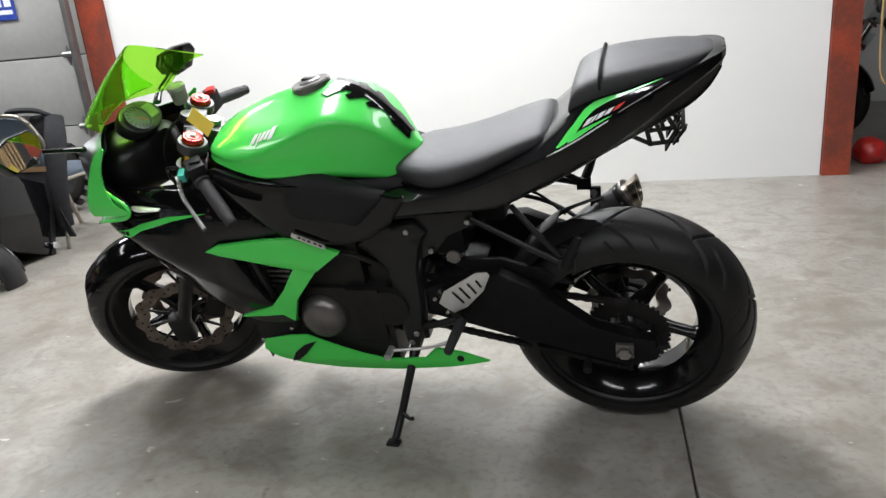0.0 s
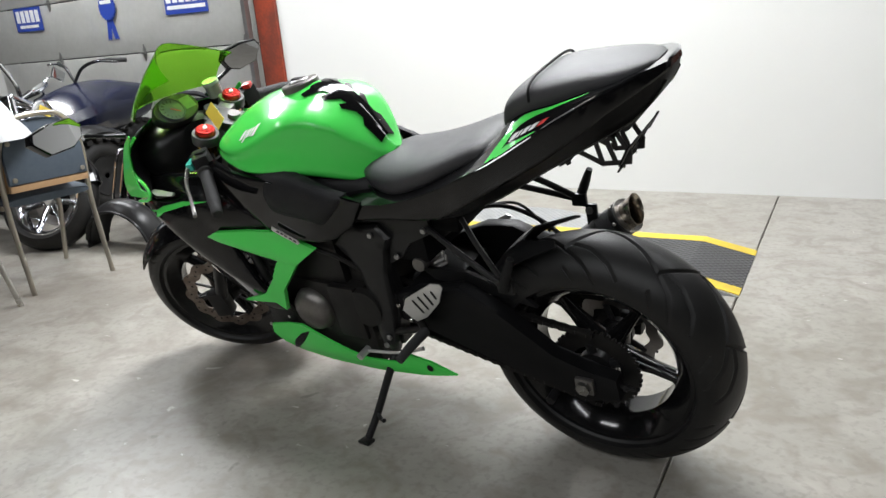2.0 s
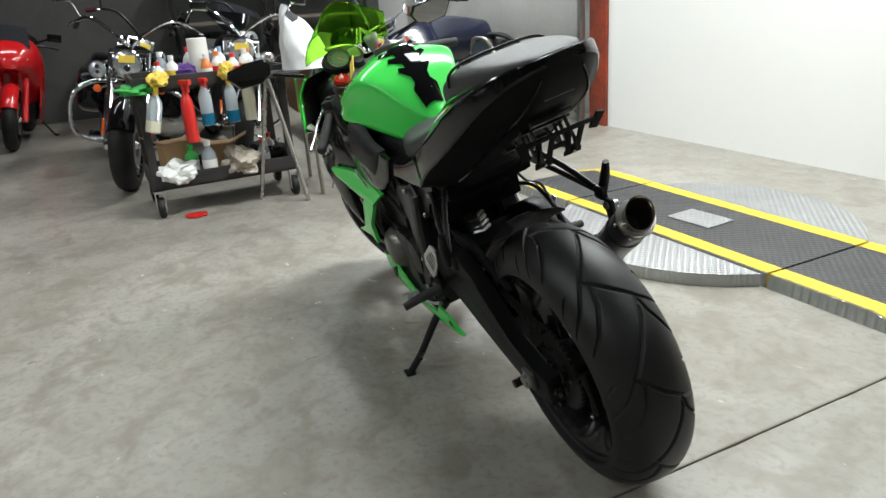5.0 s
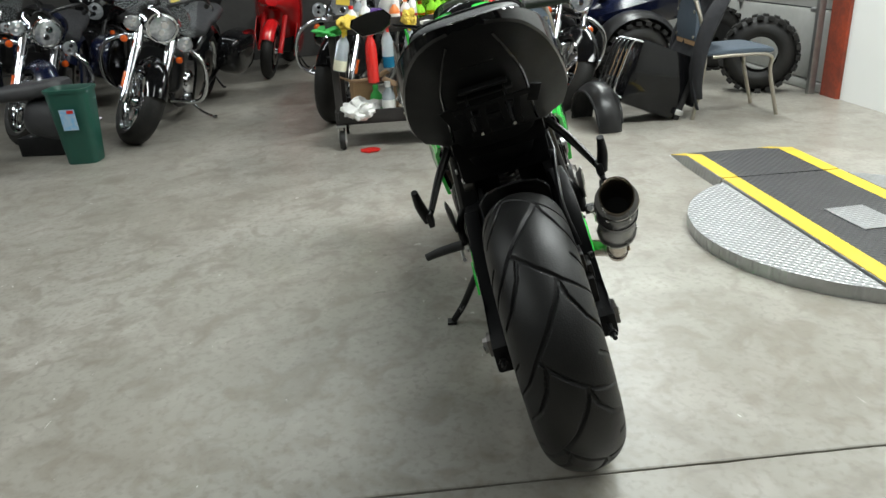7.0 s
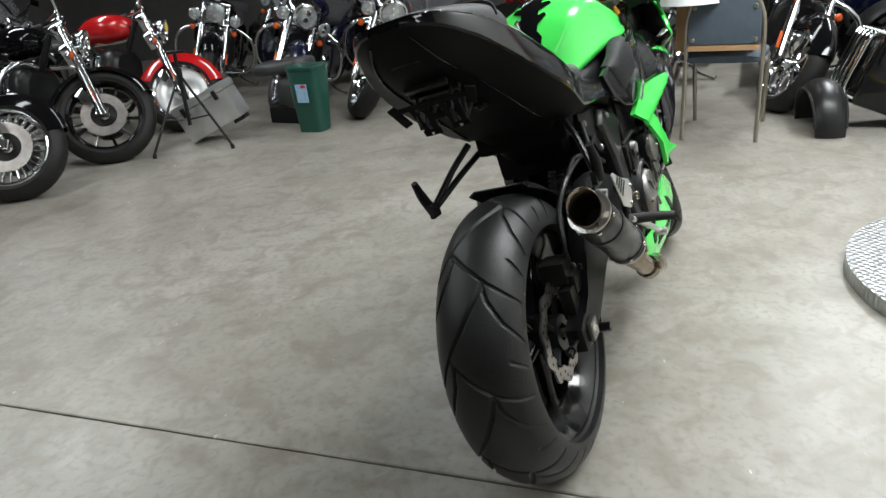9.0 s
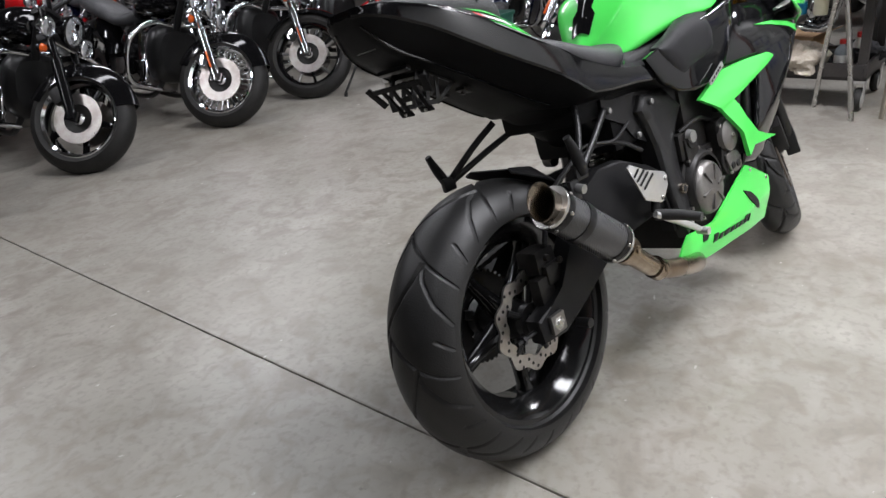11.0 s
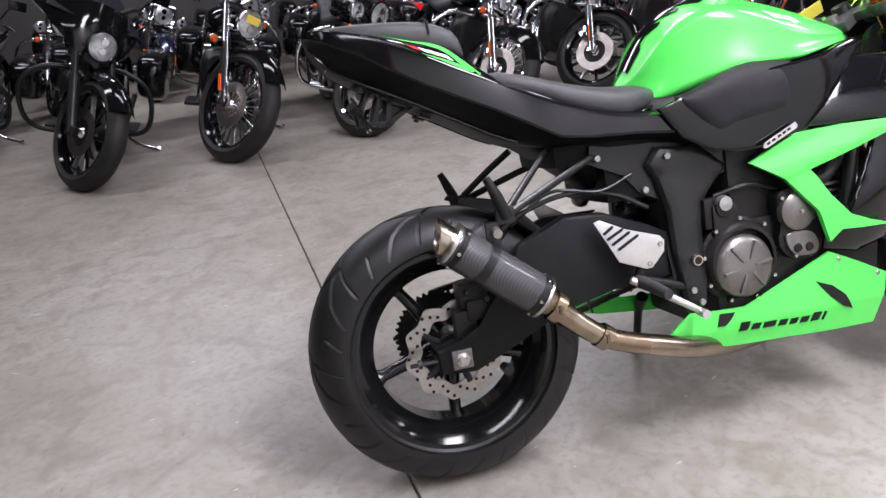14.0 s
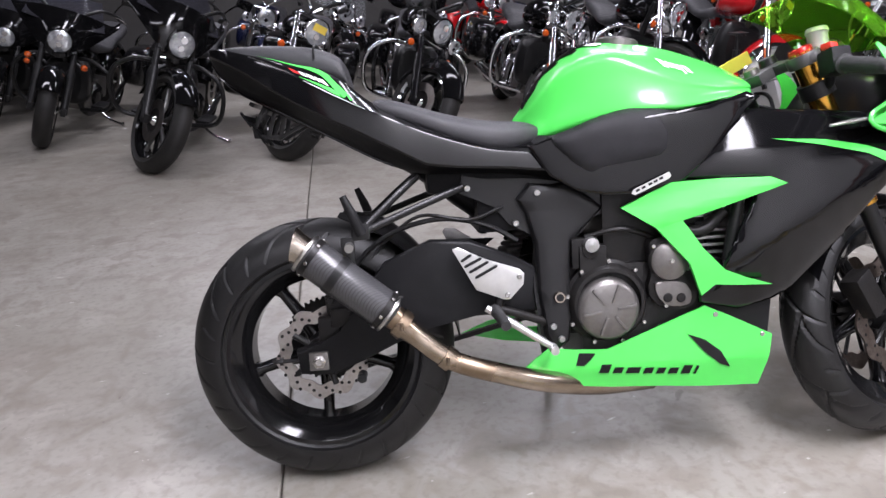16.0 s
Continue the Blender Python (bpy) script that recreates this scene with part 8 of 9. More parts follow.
# ---- red sport motorcycle and naked motorcycle at the back ----
def faired(m, label, paint, fork, naked=False):
    root = thing("sport_motorcycle", m @ pose(0, 0, 0, -12, 0, 0), label, "motorcycle", "parked motorcycles")
    cruiser_wheel(root, Matrix.Translation((0, 0, 0.3)), 0.30, 0.06, "mag", "black front tyre")
    cruiser_wheel(root, Matrix.Translation((-1.4, 0, 0.315)), 0.315, 0.09, "mag", "black rear tyre")
    for s in (1, -1):
        b = bmesh.new()
        rod(b, (0, s * 0.105, 0.28), (-0.28, s * 0.105, 0.90), 0.027, 14)
        part("fork_tube", b, fork, root)
    b = bmesh.new()
    fender(b, (0, 0, 0.3), 0.325, 0.07, 25, 140, 0.05)
    part("front_fender", b, paint, root)
    b = bmesh.new()
    body(b, [(-0.95, 0.08, 0.86, 0.74), (-0.80, 0.14, 0.95, 0.72), (-0.55, 0.17, 1.0, 0.74), (-0.35, 0.10, 0.92, 0.80)], 2.4, 24)
    part("fuel_tank", b, paint if not naked else "black_gloss", root)
    b = bmesh.new()
    body(b, [(-1.72, 0.05, 1.02, 0.96), (-1.55, 0.12, 0.99, 0.86), (-1.2, 0.14, 0.86, 0.74), (-0.92, 0.10, 0.86, 0.72)], 2.6, 20)
    part("tail_seat", b, "black_gloss", root)
    b = bmesh.new()
    box(b, -0.85, -0.42, -0.17, 0.17, 0.24, 0.70, 0.04)
    part("engine", b, "engine_black", root)
    if naked:
        b = bmesh.new()
        skin(b, [oval(x, 0, z, w, h, 20, 2.4) for x, z, w, h in ((-0.30, 0.88, 0.10, 0.09), (-0.20, 0.89, 0.13, 0.11), (-0.10, 0.87, 0.12, 0.09), (-0.07, 0.86, 0.09, 0.06))])
        part("headlight_cowl", b, "black_gloss", root)
        lamp(root, Matrix.Translation((-0.075, 0, 0.86)), 0.075, "headlight", "headlight with a yellow sticker", True, "black_gloss")
    else:
        b = bmesh.new()
        skin(b, [oval(x, 0, z, w, h, 24, 2.6) for x, z, w, h in ((-0.55, 0.62, 0.24, 0.30), (-0.35, 0.72, 0.25, 0.30), (-0.12, 0.86, 0.22, 0.18), (0.02, 0.84, 0.15, 0.12), (0.10, 0.80, 0.06, 0.05))])
        part("front_fairing", b, paint, root, "gloss red front fairing")
        b = bmesh.new()
        panel(b, [(-0.55, 0.60), (-0.30, 0.62), (-0.25, 0.40), (-0.40, 0.22), (-0.95, 0.22), (-1.0, 0.36), (-0.75, 0.48)], lambda x, z: 0.22 - 0.2 * (0.5 - z) ** 2, 0.01, 0.06)
        panel(b, [(-0.55, 0.60), (-0.30, 0.62), (-0.25, 0.40), (-0.40, 0.22), (-0.95, 0.22), (-1.0, 0.36), (-0.75, 0.48)], lambda x, z: -0.22 + 0.2 * (0.5 - z) ** 2, 0.01, 0.06)
        part("lower_fairing", b, paint, root)
        for s in (1, -1):
            b = bmesh.new()
            skin(b, [oval(x, s * y, z, w, h, 14) for x, y, z, w, h in ((0.0, 0.115, 0.85, 0.03, 0.012), (0.03, 0.09, 0.845, 0.05, 0.022), (0.06, 0.07, 0.83, 0.03, 0.012))])
            part("headlight", b, "lens", root, "slim headlight")
        b = bmesh.new()
        sheet(b, [[Vector((0.0 - 0.12 * t - 0.5 * q * q, q * (1 - 0.25 * t), 0.94 + 0.18 * t)) for q in (-0.16, -0.1, 0, 0.1, 0.16)] for t in (0, 0.5, 1)])
        thicken(b, 0.003)
        part("windscreen", b, "smoke", root)
    b = bmesh.new()
    for s in (1, -1):
        tube(b, [(-0.30, s * 0.10, 0.93), (-0.33, s * 0.22, 0.96), (-0.42, s * 0.36, 0.94)], 0.012, 8)
    part("handlebar", b, "black_satin", root)
    for s in (1, -1):
        b = bmesh.new()
        tube(b, [(-0.15, s * 0.15, 0.97), (-0.18, s * 0.28, 1.03)], 0.008, 8)
        box(b, -0.015, 0.01, -0.06, 0.06, -0.035, 0.035, 0.01, Matrix.Translation((-0.18, s * 0.34, 1.05)))
        part("mirror", b, "black_gloss", root)
    b = bmesh.new()
    tube(b, [(-0.75, 0.14, 0.26), (-0.70, 0.30, 0.09), (-0.66, 0.34, 0.08)], 0.011, 8)
    part("side_stand", b, "black_satin", root)


faired(row_pose(6.45, 1.70, 178), "gloss red sport motorcycle by the white wall", "red_paint", "red_paint")
faired(row_pose(5.35, 2.42, 180), "black naked motorcycle with gold forks", "black_gloss", "gold", True)


# ---- dark blue quad bike at the garage door ----
def tread_blocks(tyre, mv):
    for k in range(22):
        a = 2 * math.pi * k / 22
        for s in (-1, 1):
            b = bmesh.new()
            box(b, -0.022, 0.022, min(s * 0.02, s * 0.105), max(s * 0.02, s * 0.105), 0.252, 0.282, 0.004, Matrix.Rotation(a + s * 0.07, 4, "Y"))
            part("tread_block", b, "rubber_old", tyre, "", True, 35, mv)


def quad():
    root = thing("quad_bike", spot_at(4.66, -1.55, 0, 90), "dark blue quad bike parked against the garage door", "quad bike")
    for x, y in ((0.0, 0.42), (0.0, -0.42), (-1.0, -0.42)):
        b = bmesh.new()
        plain_tyre(b, 0.27, 0.10, 0.11, 0.13, 40)
        w = part("wheel", b, "rubber_old", root, "knobbly black tyre", True, 35, Matrix.Translation((x, y, 0.27)))
        tread_blocks(w, Matrix.Translation((x, y, 0.27)))
        b = bmesh.new()
        lathe(b, [(0.02, -0.08), (0.12, -0.09), (0.14, -0.095), (0.14, 0.095), (0.12, 0.09), (0.02, 0.08)], 28)
        part("rim", b, "black_satin", w, "", True, 30, Matrix.Translation((x, y, 0.27)))
    b = bmesh.new()
    body(b, [(-0.80, 0.14, 0.86, 0.60), (-0.45, 0.20, 0.92, 0.50), (-0.15, 0.30, 0.90, 0.46), (0.12, 0.26, 0.80, 0.44), (0.28, 0.16, 0.70, 0.44), (0.36, 0.06, 0.62, 0.50)], 1.7, 16, 3)
    part("bodywork", b, "blue_paint", root, "deep blue angular bodywork", True, 20)
    for s in (1, -1):
        b = bmesh.new()
        fender(b, (0, 0, 0.27), 0.36, 0.15, 20, 165, 0.05)
        part("mudguard", b, "black_satin", root, move=Matrix.Translation((0, s * 0.38, 0)))
        b = bmesh.new()
        skin(b, [oval(x, s * 0.16, 0.74, w, h, 14) for x, w, h in ((0.16, 0.05, 0.03), (0.22, 0.06, 0.035), (0.26, 0.03, 0.02))])
        part("headlight", b, "lens", root, "slim pale headlight")
        b = bmesh.new()
        tube(b, [(-0.25, 0, 0.92), (-0.27, s * 0.10, 1.02), (-0.32, s * 0.24, 1.06), (-0.42, s * 0.38, 1.05)], 0.012, 10)
        hb = part("handlebar", b, "black_satin", root)
        b = bmesh.new()
        rod(b, (-0.34, s * 0.28, 1.06), (-0.43, s * 0.40, 1.05), 0.018)
        part("grip", b, "grip", hb)
        b = bmesh.new()
        tube(b, [(-0.30, s * 0.24, 1.06), (-0.26, s * 0.30, 1.06), (-0.34, s * 0.42, 1.04)], 0.007, 8)
        part("lever", b, "chrome", hb)
        b = bmesh.new()
        tube(b, [(0.0, s * 0.30, 0.28), (-0.15, s * 0.12, 0.36), (-0.12, s * 0.10, 0.60)], 0.018, 8)
        part("suspension_arm", b, "black_satin", root)
    b = bmesh.new()
    tube(b, [(0.30, -0.2, 0.42), (0.36, -0.18, 0.58), (0.36, 0.18, 0.58), (0.30, 0.2, 0.42)], 0.016, 10)
    part("bumper", b, "black_satin", root)


quad()
b = bmesh.new()
plain_tyre(b, 0.27, 0.10, 0.11, 0.13, 40)
atv_tyre = part("off_road_wheel", b, "rubber_old", None)
tread_blocks(atv_tyre, Matrix())
atv_tyre.matrix_world = spot_at(3.93, -2.40, 0.282, 62)
tagged(atv_tyre, "knobbly black off-road tyre standing by the garage door", "tyre")


# ---- luggage and spare parts on the floor ----
def saddlebag_loose():
    r = thing("hard_saddlebag", spot_at(3.30, -1.22, 0.0, 8), "black hard saddlebag with chrome rack rails lying on the floor", "saddlebag")
    m0 = Matrix.Rotation(radians(22), 4, "X")
    b = bmesh.new()
    box(b, -0.16, 0.12, -0.20, 0.22, 0.08, 0.50, 0.04, m0)
    part("shell", b, "black_gloss", r)
    b = bmesh.new()
    box(b, -0.162, 0.122, -0.235, -0.195, 0.085, 0.495, 0.012, m0)
    part("lid", b, "black_satin", r, "satin black lid")
    for z in (0.14, 0.44):
        b = bmesh.new()
        box(b, -0.185, -0.155, -0.235, -0.175, z - 0.02, z + 0.02, 0.006, m0)
        part("latch", b, "chrome", r, "chrome latch")
    for k in range(5):
        b = bmesh.new()
        x = -0.14 + 0.058 * k
        tube(b, [m0 @ Vector((x, 0.20, 0.48)), m0 @ Vector((x, 0.28, 0.46)), m0 @ Vector((x, 0.29, 0.30)), m0 @ Vector((x, 0.28, 0.14)), m0 @ Vector((x, 0.20, 0.11))], 0.008, 8)
        part("rail", b, "chrome", r, "chrome rack rail")
    b = bmesh.new()
    box(b, -0.12, 0.10, -0.30, -0.285, 0.045, 0.075, 0.003)
    rod(b, (-0.10, -0.26, 0.03), (-0.05, -0.30, 0.42), 0.010)
    part("bracket", b, "alu_white", r, "bare metal bracket")


saddlebag_loose()


def loose_fender():
    r = thing("motorcycle_fender", spot_at(3.22, -0.944, 0, 6), "loose satin black motorcycle fender standing on its ends", "fender")
    b = bmesh.new()
    grid = []
    for k in range(31):
        a = math.pi * k / 30
        lean_in = 1 - 0.10 * math.sin(a)
        c = Vector((-0.27 * math.cos(a) * lean_in, 0, 0.285 * math.sin(a) ** 0.75))
        n = Vector((math.cos(a), 0, -math.sin(a))).normalized()
        w = 0.078 + 0.016 * math.sin(a)
        grid.append([Vector((c.x, w * q, c.z)) + n * 0.055 * abs(q) ** 2.6 * (0.35 + 0.65 * math.sin(a)) for q in [-1 + k2 / 7 for k2 in range(15)]])
    sheet(b, grid)
    thicken(b, 0.012)
    z0 = min(v.co.z for v in b.verts)
    bmesh.ops.translate(b, verts=b.verts, vec=(0, 0, -z0))
    shell = part("shell", b, "black_satin", r, "", True, 60)
    for s in (1, -1):
        b = bmesh.new()
        tube(b, [g[0 if s < 0 else -1] + Vector((0, 0, -z0)) for g in grid[1:-1:2]], 0.008, 8, 2)
        part("rolled_edge", b, "black_satin", shell)


loose_fender()


def pannier():
    r = thing("aluminium_pannier", spot_at(3.06, 3.04, 0, -72), "dented aluminium pannier tipped on the floor", "pannier")
    m0 = Matrix.Translation((0, 0, 0.078)) @ Matrix.Rotation(radians(-24), 4, "Y")
    b = bmesh.new()
    box(b, -0.23, 0.20, -0.13, 0.13, 0.02, 0.24, 0.02, m0)
    part("box", b, "alu_white", r)
    b = bmesh.new()
    box(b, -0.235, 0.205, -0.135, 0.135, 0.24, 0.30, 0.02, m0)
    part("lid", b, "alu_white", r)
    for x in (-0.15, 0.12):
        b = bmesh.new()
        box(b, x - 0.015, x + 0.015, -0.15, -0.13, 0.20, 0.27, 0.004, m0)
        part("latch", b, "black_satin", r)
    b = bmesh.new()
    box(b, 0.10, 0.20, -0.05, 0.05, -0.01, 0.02, 0.005, m0)
    part("mount", b, "black_satin", r)


pannier()
seat_ob = thing("spare_saddle", spot_at(3.62, 2.80, 0.0, 82), "black vinyl motorcycle seat propped behind a pannier", "saddle")
b = bmesh.new()
body(b, [(-0.27, 0.07, 0.02, -0.03), (-0.22, 0.13, 0.045, -0.05), (-0.05, 0.15, 0.05, -0.06), (0.12, 0.15, 0.06, -0.05), (0.21, 0.12, 0.05, -0.04), (0.25, 0.06, 0.02, -0.02)], 3.0, 28)
part("pillion_cushion", b, "vinyl", seat_ob, "", True, 40, Matrix.Translation((0.02, 0, 0.43)) @ Matrix.Rotation(radians(8), 4, "Y"))
b = bmesh.new()
body(b, [(-0.17, 0.08, 0.10, -0.10), (-0.13, 0.14, 0.13, -0.14), (0.02, 0.15, 0.13, -0.15), (0.13, 0.13, 0.10, -0.13), (0.17, 0.07, 0.06, -0.08)], 3.0, 28)
part("rider_cushion", b, "vinyl", seat_ob, "", True, 40, Matrix.Translation((-0.10, -0.02, 0.245)) @ Matrix.Rotation(radians(-14), 4, "Y"))
b = bmesh.new()
box(b, -0.20, 0.14, -0.10, 0.10, 0.0, 0.13, 0.02)
part("seat_pan", b, "black_matte", seat_ob, "black plastic seat pan")


def bin_():
    r = thing("waste_bin", spot_at(3.30, 2.42, 0, 0), "dark green plastic waste bin on the concrete", "bin")
    b = bmesh.new()
    rows = []
    for z, s in ((0.0, 0.74), (0.01, 0.76), (0.44, 1.0), (0.455, 1.0), (0.455, 1.07), (0.475, 1.08), (0.478, 1.04), (0.46, 0.98), (0.03, 0.74)):
        rows.append([Vector((0.120 * s * math.copysign(abs(math.cos(a)) ** 0.45, math.cos(a)), 0.128 * s * math.copysign(abs(math.sin(a)) ** 0.45, math.sin(a)), z)) for a in [2 * math.pi * k / 36 for k in range(36)]])
    skin(b, rows)
    part("tub", b, "bin_green", r)
    b = bmesh.new()
    box(b, -0.119, -0.115, -0.055, 0.035, 0.24, 0.37, 0, Matrix.Rotation(radians(-4.5), 4, "Y"))
    st_ = part("sticker", b, "sticker_blue", r, "blue and white sticker", False)
    b = bmesh.new()
    box(b, -0.1215, -0.1195, -0.05, -0.01, 0.345, 0.365, 0, Matrix.Rotation(radians(-4.5), 4, "Y"))
    part("sticker_mark", b, "red_plastic", st_, "", False)


bin_()


def tripod():
    r = thing("tripod", spot_at(2.80, 3.14, 0, 0), "black folding tripod stand on the floor", "tripod")
    b = bmesh.new()
    rod(b, (0, 0, 0.16), (0, 0, 0.66), 0.014, 12)
    rod(b, (0, 0, 0.50), (0, 0, 0.56), 0.024, 12)
    part("column", b, "black_satin", r)
    for dx, dy in ((-0.32, 0.10), (-0.04, -0.36), (0.27, 0.14)):
        b = bmesh.new()
        rod(b, (0, 0, 0.52), (dx, dy, 0.012), 0.009, 8)
        lg = part("leg", b, "black_satin", r)
        b = bmesh.new()
        rod(b, (dx * 0.98, dy * 0.98, 0.0), (dx * 0.96, dy * 0.96, 0.03), 0.013, 10)
        part("rubber_foot", b, "rubber", lg)
        b = bmesh.new()
        rod(b, (0, 0, 0.20), (dx * 0.55, dy * 0.55, 0.235), 0.006, 8)
        part("brace", b, "black_satin", r)
    b = bmesh.new()
    box(b, -0.05, 0.05, -0.05, 0.05, 0.66, 0.675, 0.004)
    part("head_plate", b, "black_satin", r)


tripod()


# ---- stacking chairs ----
def banquet_chair(m, label):
    r = thing("banquet_chair", m, label, "chair", "stacking chairs")
    for s in (1, -1):
        b = bmesh.new()
        tube(b, [(0.27, s * 0.20, 0.0), (0.20, s * 0.205, 0.30), (0.185, s * 0.205, 0.42), (0.0, s * 0.205, 0.435), (-0.16, s * 0.205, 0.43)], 0.0125, 10)
        part("front_leg", b, "chair_frame", r)
        b = bmesh.new()
        tube(b, [(-0.25, s * 0.20, 0.0), (-0.20, s * 0.20, 0.40), (-0.235, s * 0.195, 0.66), (-0.262, s * 0.15, 0.80)], 0.0125, 10)
        part("back_leg", b, "chair_frame", r)
    b = bmesh.new()
    tube(b, [(-0.262, -0.15, 0.80), (-0.270, -0.08, 0.85), (-0.270, 0.08, 0.85), (-0.262, 0.15, 0.80)], 0.0125, 10)
    part("top_rail", b, "chair_frame", r)
    b = bmesh.new()
    body(b, [(-0.21, 0.18, 0.46, 0.435), (-0.18, 0.205, 0.475, 0.43), (0.10, 0.215, 0.49, 0.43), (0.20, 0.20, 0.475, 0.43), (0.225, 0.17, 0.455, 0.435)], 4, 24)
    part("seat", b, "chair_blue", r, "slate blue padded seat")
    b = bmesh.new()
    pts = [(-0.185, 0.54), (0.185, 0.54), (0.185, 0.68), (0.165, 0.76), (0.10, 0.825), (0, 0.84), (-0.10, 0.825), (-0.165, 0.76), (-0.185, 0.68)]
    plate(b, pts, -0.012, 0.02, Matrix.Translation((-0.245, 0, 0)) @ Matrix.Rotation(radians(90), 4, "Z"), 0.008)
    bk = part("backrest", b, "chair_blue", r, "slate blue padded backrest")
    b = bmesh.new()
    plate(b, [(-0.185, 0.505), (0.185, 0.505), (0.185, 0.538), (-0.185, 0.538)], -0.010, 0.016, Matrix.Translation((-0.243, 0, 0)) @ Matrix.Rotation(radians(90), 4, "Z"), 0.003)
    part("back_trim", b, "cardboard", bk, "tan wooden lower edge")
    for y in (-0.16, 0.16):
        for z in (0.565, 0.735):
            b = bmesh.new()
            bolt(b, (-0.268, y * (0.96 if z > 0.7 else 1), z), (-1, 0, 0), 0.012, 0.006)
            part("button", b, "chair_frame", bk)
    return r


banquet_chair(spot_at(3.16, -0.42, 0, -8), "slate blue banquet chair with a tan box on its seat")
banquet_chair(spot_at(3.34, -1.86, 0, -93) @ Matrix.Diagonal((1.08, 1, 0.93, 1)), "slate blue banquet chair draped with a black jacket")
cb = thing("cardboard_box", spot_at(3.22, -0.36, 0.49, -6), "open tan cardboard box on a chair seat", "box")
b = bmesh.new()
for x0, x1, y0, y1 in ((-0.18, 0.18, -0.21, -0.204), (-0.18, 0.18, 0.204, 0.21), (-0.18, -0.174, -0.204, 0.204), (0.174, 0.18, -0.204, 0.204)):
    box(b, x0, x1, y0, y1, 0.0, 0.30)
box(b, -0.17, 0.17, -0.20, 0.20, 0.0, 0.006)
part("carton", b, "cardboard", cb, "", False)
b = bmesh.new()
box(b, -0.185, -0.182, -0.18, 0.05, 0.10, 0.13)
box(b, -0.185, -0.182, -0.16, 0.02, 0.06, 0.075)
part("print_bar", b, "black_matte", cb, "dark printed bars", False)
b = bmesh.new()
grid = []
for i in range(13):
    row = []
    for j in range(9):
        a, t = i / 12, j / 8
        x = -0.34 + 0.10 * math.sin(j * 0.9) * 0.4 - 0.05 * t
        y = -0.24 + 0.48 * a
        z = 0.86 - 0.78 * t
        x += 0.05 * noise.noise(Vector((i * 0.5, j * 0.35, 2.0)))
        if t < 0.2:
            x += 0.16 * (0.2 - t) / 0.2
        row.append(Vector((x, y * (0.85 + 0.25 * t), z)))
    grid.append(row)
sheet(b, grid)
thicken(b, 0.012)
coat = thing("jacket", spot_at(3.34, -1.90, 0, -93) @ Matrix.Diagonal((0.95, 0.92, 0.90, 1)), "black jacket hanging over a chair back", "jacket")
part("body", b, "cloth_dark", coat, "", True, 60, Matrix.Diagonal((0.88, 1.05, 1.0, 1)))
for s in (1, -1):
    b = bmesh.new()
    tube(b, [(-0.17, s * 0.20, 0.84), (-0.25, s * 0.25, 0.72), (-0.32, s * 0.27, 0.52), (-0.33, s * 0.25, 0.30), (-0.31, s * 0.23, 0.16)], [0.055, 0.065, 0.058, 0.05, 0.045], 14, 6, 0.6)
    part("sleeve", b, "cloth_dark", coat, "hanging black sleeve")
b = bmesh.new()
tube(b, [(-0.15, -0.16, 0.855), (-0.20, -0.08, 0.895), (-0.21, 0.08, 0.895), (-0.15, 0.16, 0.855)], [0.02, 0.032, 0.032, 0.02], 10, 6, 0.6)
part("collar", b, "cloth_dark", coat)


# ---- workshop cart with bottles ----
def cart():
    r = thing("utility_cart", spot_at(3.26, 0.30, 0, 0), "black plastic utility cart loaded with detailing supplies", "cart")
    u0, u1, v0, v1 = -0.22, 0.28, -0.38, 0.46
    for nm, z in (("bottom_shelf", 0.16), ("top_shelf", 0.70)):
        b = bmesh.new()
        box(b, u0, u1, v0, v1, z, z + 0.02, 0.004)
        for a0, a1, b0, b1 in ((u0, u1, v0, v0 + 0.02), (u0, u1, v1 - 0.02, v1), (u0, u0 + 0.02, v0 + 0.02, v1 - 0.02), (u1 - 0.02, u1, v0 + 0.02, v1 - 0.02)):
            box(b, a0, a1, b0, b1, z, z + 0.085, 0.004)
        part(nm, b, "cart", r)
    for x in (u0 + 0.03, u1 - 0.03):
        for y in (v0 + 0.03, v1 - 0.03):
            b = bmesh.new()
            box(b, x - 0.022, x + 0.022, y - 0.022, y + 0.022, 0.2, 0.72, 0.006)
            part("post", b, "cart", r)
            b = bmesh.new()
            lathe(b, [(0.012, -0.018), (0.054, -0.018), (0.060, -0.010), (0.060, 0.010), (0.054, 0.018), (0.012, 0.018)], 24, Matrix.Translation((x, y, 0.060)))
            ca = part("caster", b, "rubber_old", r)
            b = bmesh.new()
            lathe(b, [(0.0001, -0.021), (0.044, -0.021), (0.046, -0.0185)], 24, Matrix.Translation((x, y, 0.060)))
            box(b, x - 0.025, x + 0.025, y - 0.026, y - 0.021, 0.04, 0.15, 0.002)
            box(b, x - 0.025, x + 0.025, y + 0.021, y + 0.026, 0.04, 0.15, 0.002)
            box(b, x - 0.03, x + 0.03, y - 0.03, y + 0.03, 0.145, 0.16, 0.003)
            part("caster_fork", b, "alu_white", ca, "galvanised caster fork")
    b = bmesh.new()
    tube(b, [(u0 + 0.05, v0, 0.74), (u0 + 0.06, v0 - 0.10, 0.80), (u1 - 0.06, v0 - 0.10, 0.80), (u1 - 0.05, v0, 0.74)], 0.014, 10)
    part("push_handle", b, "cart", r)


cart()


